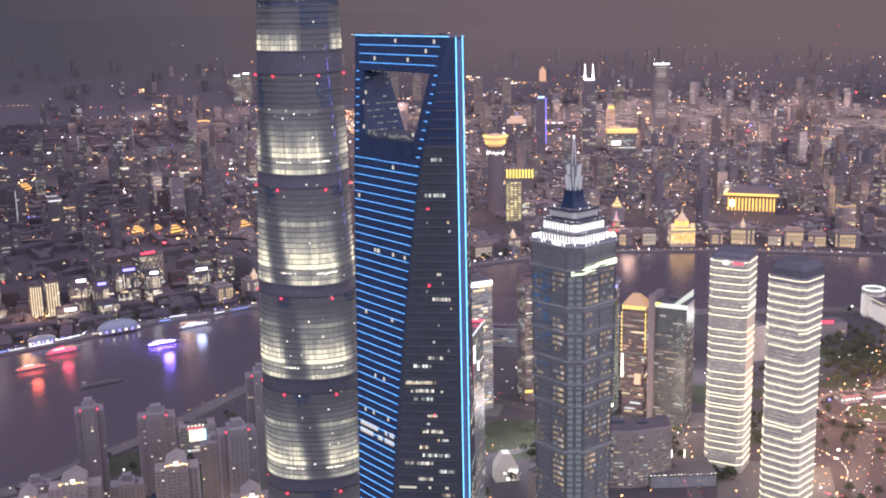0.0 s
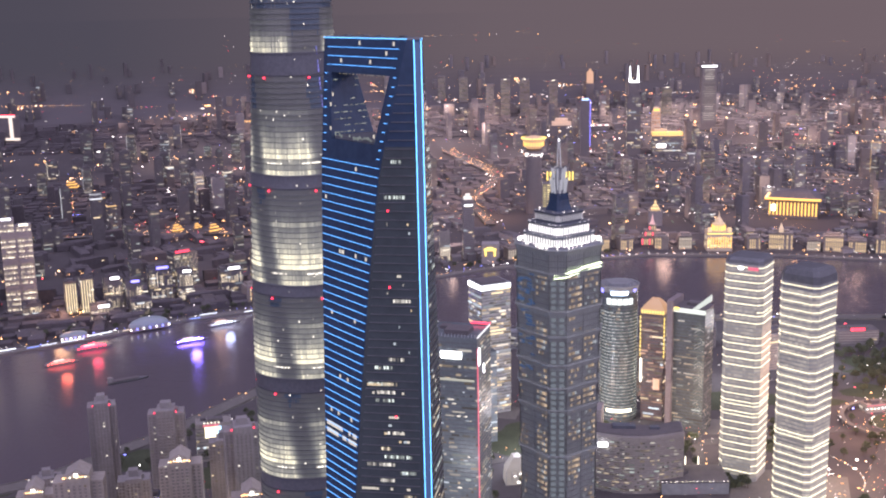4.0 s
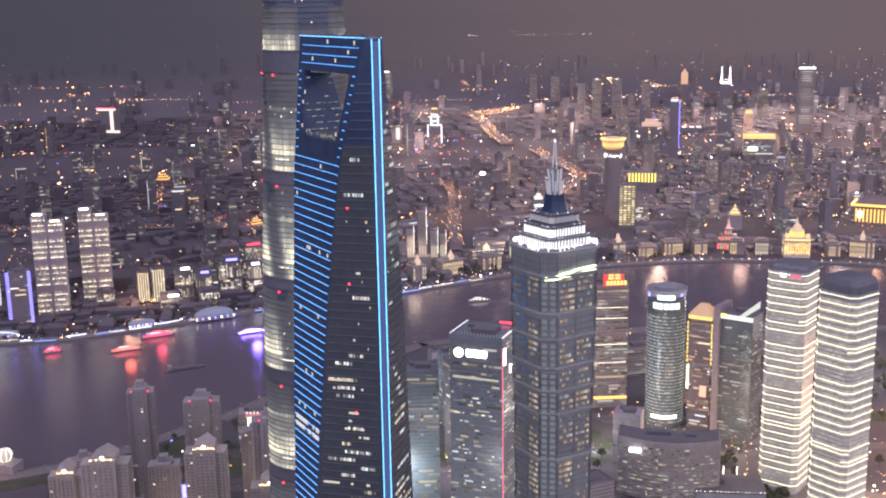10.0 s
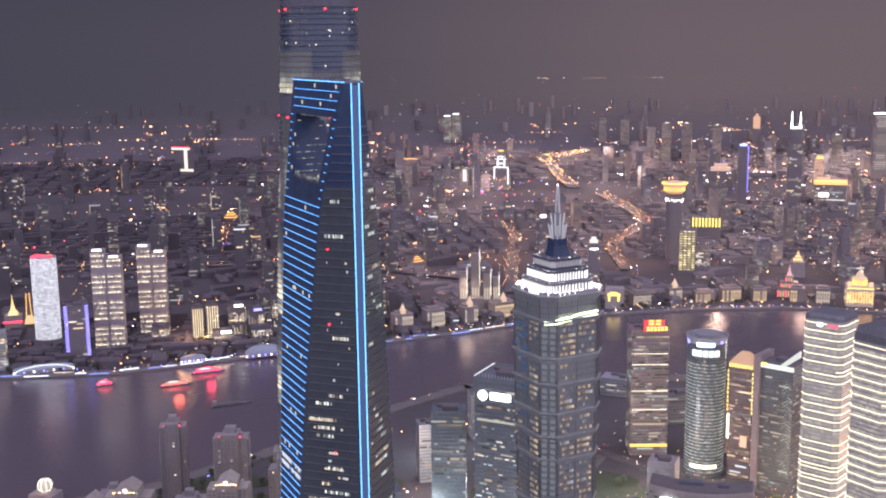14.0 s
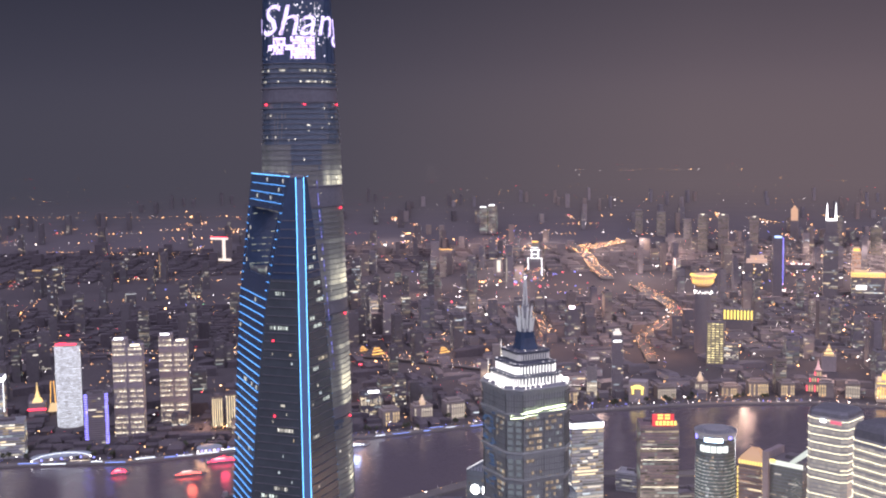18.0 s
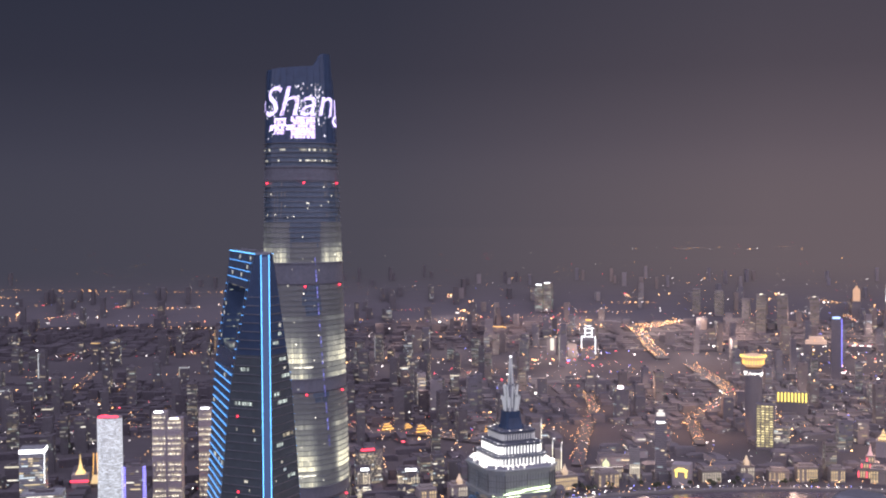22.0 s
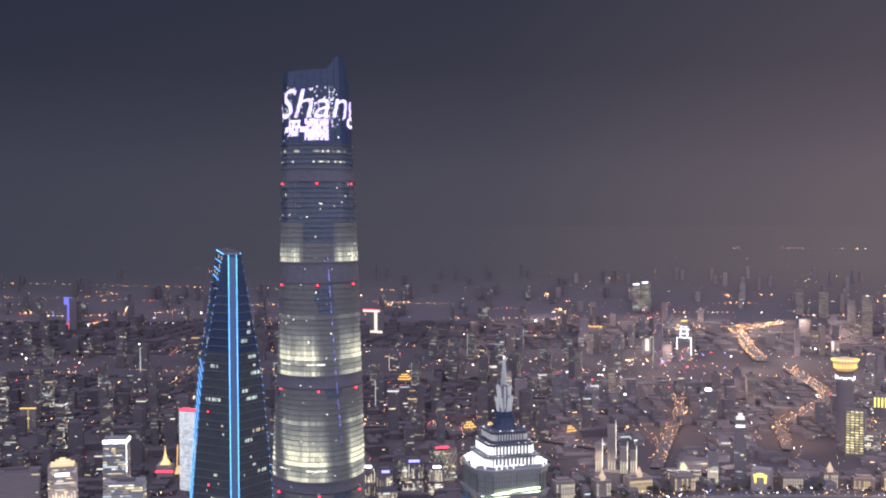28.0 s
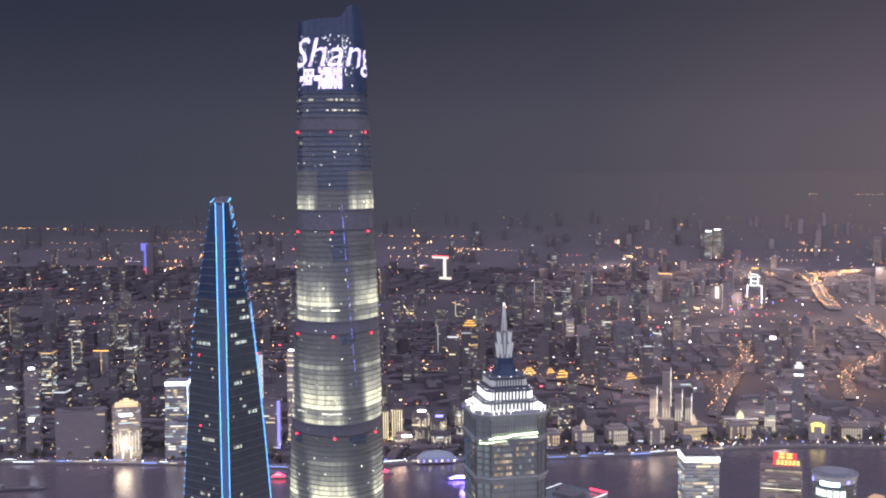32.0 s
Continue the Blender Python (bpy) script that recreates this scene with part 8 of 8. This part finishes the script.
# Dark podium with a lamp-lit edge, lamp string, round white hall and low lit houses beside the banded towers.
pod = thing("podium_hall", "low dark podium with white lamps along its edge", "hall", (200, 1128, 0), radians(4))
part("body", Shape().box(0, 0, 0, 70, 44, 13), GLASS_GREY, pod)
part("roof", Shape().box(0, 0, 13, 71.5, 45.5, 1.2).box(-14, 6, 14.2, 20, 14, 3), ROOF, pod)
for i in range(18):
    piece("edge_lamp", random.choice((WHITE_LAMP, LED_CREAM, NEUTRAL)), pod, (-35 + i * 4.1 + random.uniform(-1.5, 1.5), -22.9, 14.8), (random.uniform(0.4, 0.9), 0.6, random.uniform(0.4, 0.8)), 0, "small white lamp")
for u in (-2, 12):
    piece("light_column", LED_CREAM, pod, (u, 24, 15), (0.9, 0.9, 16), 0, "white light column")
for i in range(26):
    a = i / 25
    spark(360 + 22 * math.sin(a * 2.6), 1204 - 96 * a, 6, 0.8, WHITE_LAMP if i % 3 else AMBER)
for k in range(60):
    spark(random.gauss(330, 26), random.gauss(1110, 34), random.choice((4, 6, 9)), random.uniform(0.7, 1.4), random.choice((WHITE_LAMP, WHITE_LAMP, AMBER, RED_LAMP)))
for k in range(44):
    a = random.uniform(0, math.tau)
    spark(468 + random.uniform(34, 120) * math.cos(a), 1318 + random.uniform(34, 120) * math.sin(a), 6, random.uniform(0.4, 0.9), random.choice((AMBER, AMBER, AMBER, WHITE_LAMP, RED_LAMP)))
hall = thing("round_ended_hall", "long quayside hall with a round end and white-lit fins", "hall", (613, 1752, 0), radians(-78))
# White light on the fins is painted as their own glow.
FIN_WASH = lit("painted_fin_light", (1.0, 0.97, 0.92), 0.42, 0.5, 0.4)
part("drum", Shape().prism(circle(0, 0, 17, 32), 0, 44), PALE, hall)
part("wing", Shape().box(62, 6, 0, 124, 36, 34), PALE, hall)
part("roof", Shape().box(68, 6, 34, 114, 37.5, 1.6).box(60, 8, 35.6, 60, 14, 3), ROOF, hall)
for k in range(8):
    part("floor_band", Shape().box(62, 6, 4 + 4 * k, 124.6, 36.6, 0.5), CONCRETE, hall)
crown = Shape().ring_loft([[(r * math.cos(i * math.tau / 32), r * math.sin(i * math.tau / 32), z) for i in range(32)] for z, r in ((44, 17.6), (46.4, 17.6), (46.4, 15), (44.4, 15))], cap=False)
part("crown_ring", crown, lit("roof_ring_glow", (0.92, 1.0, 0.96), 0.8, 0.8), hall, "glowing ring round the roof of the round end")
for i in range(32):
    a = i * math.tau / 32
    piece("lit_fin", FIN_WASH, hall, (17.4 * math.cos(a), 17.4 * math.sin(a), 21), (0.7, 1.5, random.uniform(30, 38)), a, "white-lit upright fin")
for i in range(26):
    piece("lit_fin", FIN_WASH, hall, (16 + 4.2 * i, -12.5, 15 + random.uniform(-1, 2)), (1.6, 0.7, random.uniform(22, 28)), 0, "white-lit upright fin")
    piece("eave_lamp", LED_CREAM, hall, (16 + 4.2 * i, -12.6, 33.4), (1.1, 0.5, 0.7), 0, "small white eave lamp")
redh = tower_block("red_sign_hall", "dark riverside hall with a red roof sign", 506, 1650, 60, 30, 22, 0.1, CITY, 0.05, 4, 3.4, category="hall")
for i in range(4):
    piece("sign_bar", LED_RED, redh, (-10 + i * 5.4, -15.4, 25), (4, 0.6, 4), 0, "glowing red sign stroke")
for x, y, w in ((452, 1362, 26), (492, 1372, 20)):
    gh = tower_block("glowing_pavilion", "low pavilion glowing pink and white", x, y, w, 16, 10, 0.3, PALE, 0.8, 4, 2.6, category="pavilion")
    piece("eave_led", LED_PINK, gh, (0, -8.5, 9.6), (w, 0.6, 0.9), 0, "pink eave light")
    for i in range(6):
        piece("lamp", WHITE_LAMP, gh, (-w / 2 + i * w / 5, -9.5, 6), (1.2, 0.8, 1.4), 0, "white lamp")
gp = thing("glass_lobby", "faceted glass lobby glowing warm white", "lobby", (14, 1132, 0), 0.2)
part("shell", Shape().ring_loft([[(x, y, z) for x, y in rect(0, 0, a, b)] for z, a, b in ((0, 26, 20), (16, 24, 18), (30, 8, 12))]), lit("lobby_glow", (1.0, 0.88, 0.74), 0.12, 0.9, 0.3), gp, "warm glowing glass shell")
for i in range(14):
    piece("lobby_lamp", WHITE_LAMP if i % 3 else LED_CREAM, gp, (random.uniform(-10, 10), -10.6, random.uniform(2, 15)), (random.uniform(0.8, 3), 0.5, random.uniform(0.6, 1.6)), 0, "bright lobby lamp")
for i in range(5):
    part("mullion", Shape().bar((-13 + i * 6.5, -10.2, 0), (-12 + i * 6, -9.2, 16), 0.3), STEEL, gp)

# Lawns and paved forecourts between the near towers.
LAWN = surface("night_lawn", (0.055, 0.066, 0.042), 0.9, 0, 0.4, 3.0, 0.3, 25.0)
random.seed(71)
lawns, courts = Shape(), Shape()
for cx, cy, r in ((512, 1541, 70), (470, 1430, 44), (246, 1140, 22), (112, 1222, 34), (305, 1252, 34), (90, 1010, 44), (365, 1040, 46), (560, 1500, 60), (205, 1480, 44), (400, 1390, 26), (-60, 1300, 40), (420, 1010, 30), (330, 1400, 40), (-300, 1130, 40), (20, 1245, 70), (100, 1236, 60), (262, 1390, 60), (-86, 1200, 60), (160, 975, 60), (330, 935, 60), (-430, 1170, 62), (-345, 1120, 56), (-570, 1066, 50), (-262, 1215, 60), (-480, 1050, 60), (-330, 960, 70), (-220, 1010, 60)):
    bend = random.uniform(0, 6)
    lawns.prism([(cx + r * (0.8 + 0.25 * math.sin(3 * a + bend) + 0.12 * math.sin(7 * a)) * math.cos(a), cy + r * (0.7 + 0.2 * math.sin(2 * a + bend)) * math.sin(a)) for a in [i * math.tau / 36 for i in range(36)]], 0.0, 0.13 + 0.0002 * len(lawns.f))
for cx, cy, w, d in ((300, 1115, 120, 110), (140, 1330, 150, 60), (-20, 1352, 70, 60), (-37, 1035, 90, 80), (260, 1300, 60, 50), (53, 712, 110, 110)):
    courts.box(cx, cy, 0.0, w, d, 0.04 + 0.002 * len(courts.f), random.uniform(-0.4, 0.4))
lone("lawn", lawns, LAWN, "dark clipped lawns between the towers", "lawn", kind="structure")
lone("forecourt", courts, PAVING, "paved forecourts of the towers", "pavement", kind="structure")

# ---- trees ----


def tree(size, seed):
    rnd = random.Random(seed)
    t = thing("tree", "dark broad-leaved street tree", "tree", (0, 0, 0), 0, "street trees")
    trunk = Shape().ring_loft([[(r * math.cos(i * math.tau / 6), r * math.sin(i * math.tau / 6), z) for i in range(6)] for z, r in ((0, 0.35), (size * 0.3, 0.25), (size * 0.55, 0.12))])
    for i in range(4):
        a = i * math.tau / 4 + rnd.random()
        trunk.bar((0, 0, size * 0.3), (size * 0.22 * math.cos(a), size * 0.22 * math.sin(a), size * 0.62), 0.1)
    part("trunk", trunk, BARK, t)
    leaves = Shape()
    for k in range(90):
        a, b, r = rnd.uniform(0, math.tau), rnd.uniform(-0.9, 1.4), size * 0.33 * rnd.uniform(0.45, 1.1)
        c = (r * math.cos(a) * math.cos(b), r * math.sin(a) * math.cos(b), size * 0.66 + r * 0.85 * math.sin(b))
        q = size * rnd.uniform(0.05, 0.10)
        leaves.ring_loft([[(c[0] + q * s * math.cos(i * math.tau / 3 + a), c[1] + q * s * math.sin(i * math.tau / 3 + a), c[2] + q * h) for i in range(3)] for h, s in ((-0.5, 0.4), (0.1, 1.0), (0.7, 0.3))])
    part("crown", leaves, LEAF, t)
    return t


BUILT = [(x, y, w, d) for x, y, w, d, h in PUDONG] + [(259, 1165, 46, 46), (296, 1060, 46, 46), (134, 1318, 50, 50), (180, 1330, 36, 30), (214, 1290, 50, 44), (138, 1120, 108, 50), (62, 1392, 50, 40), (-24, 1352, 44, 40), (-37, 1035, 56, 50), (53.6, 712, 60, 60)]
first = [tree(13, 3), tree(10, 4), tree(15, 5)]
spots = []
for k in range(90):
    x = random.uniform(-1300, 200)
    y, a = bank_at(x)
    back = random.choice((30, 38, 46, 60, 70))
    spots.append((x - back * math.sin(a), y + back * math.cos(a)))
for cx, cy, spread, count in ((536, 1585, 44, 60), (500, 1480, 34, 44), (246, 1140, 14, 14), (110, 1220, 24, 20), (300, 1250, 24, 16), (90, 1010, 30, 20), (360, 1040, 30, 18), (560, 1500, 40, 24), (200, 1480, 30, 16)):
    for k in range(count):
        spots.append((random.gauss(cx, spread), random.gauss(cy, spread)))
for k in range(110):
    x = random.uniform(-520, -170)
    spots.append((x, min(random.uniform(960, 1330), bank_y(EAST, x) - 26)))
for cx, cy, spread, count in ((480, 1560, 60, 46), (190, 1225, 26, 22), (420, 1250, 34, 18), (60, 1180, 36, 16), (-20, 1130, 34, 14), (380, 1480, 40, 24)):
    for k in range(count):
        spots.append((random.gauss(cx, spread), random.gauss(cy, spread)))
spots = [(x, y) for x, y in spots if not (over_river(x, y) and y < bank_y(WEST, x)) and all(abs(x - a) > w * 0.62 + 4 or abs(y - b) > max(w, d) * 0.62 + 4 for a, b, w, d in BUILT)]
spots.sort(key=lambda p: math.hypot(p[0] - HUB[0], p[1] - HUB[1]))
grove = Shape()
for i, (x, y) in enumerate(spots):
    place = Matrix.LocRotScale((x, y, 0), Euler((0, 0, i)), (1, 1, 1))
    if i < 3:
        first[i].location = (x, y, 0)
    elif i < 300:
        copy_thing(first[i % 3], place)
    else:
        for slot, bit in enumerate(first[i % 3].children):
            base = len(grove.v)
            grove.v += [tuple(place @ v.co) for v in bit.data.vertices]
            grove.f += [tuple(base + n for n in f.vertices) for f in bit.data.polygons]
            grove.m += [slot] * len(bit.data.polygons)
lone("far_trees", grove, [bit.data.materials[0] for bit in first[0].children], "dark street trees along the far quays", "trees", kind="stuff")

# ---- all small lights ----
NAMES = {"white_lamp": "white", "amber_lamp": "amber", "red_lamp": "red", "blue_lamp": "blue", "green_lamp": "green", "warm_window": "warm"}
for key, (m, s) in LIGHTS.items():
    if s.f:
        lone("street_lights", s, m, "%s street lamps, signs and traffic across the city" % NAMES[key], "lights", kind="stuff")
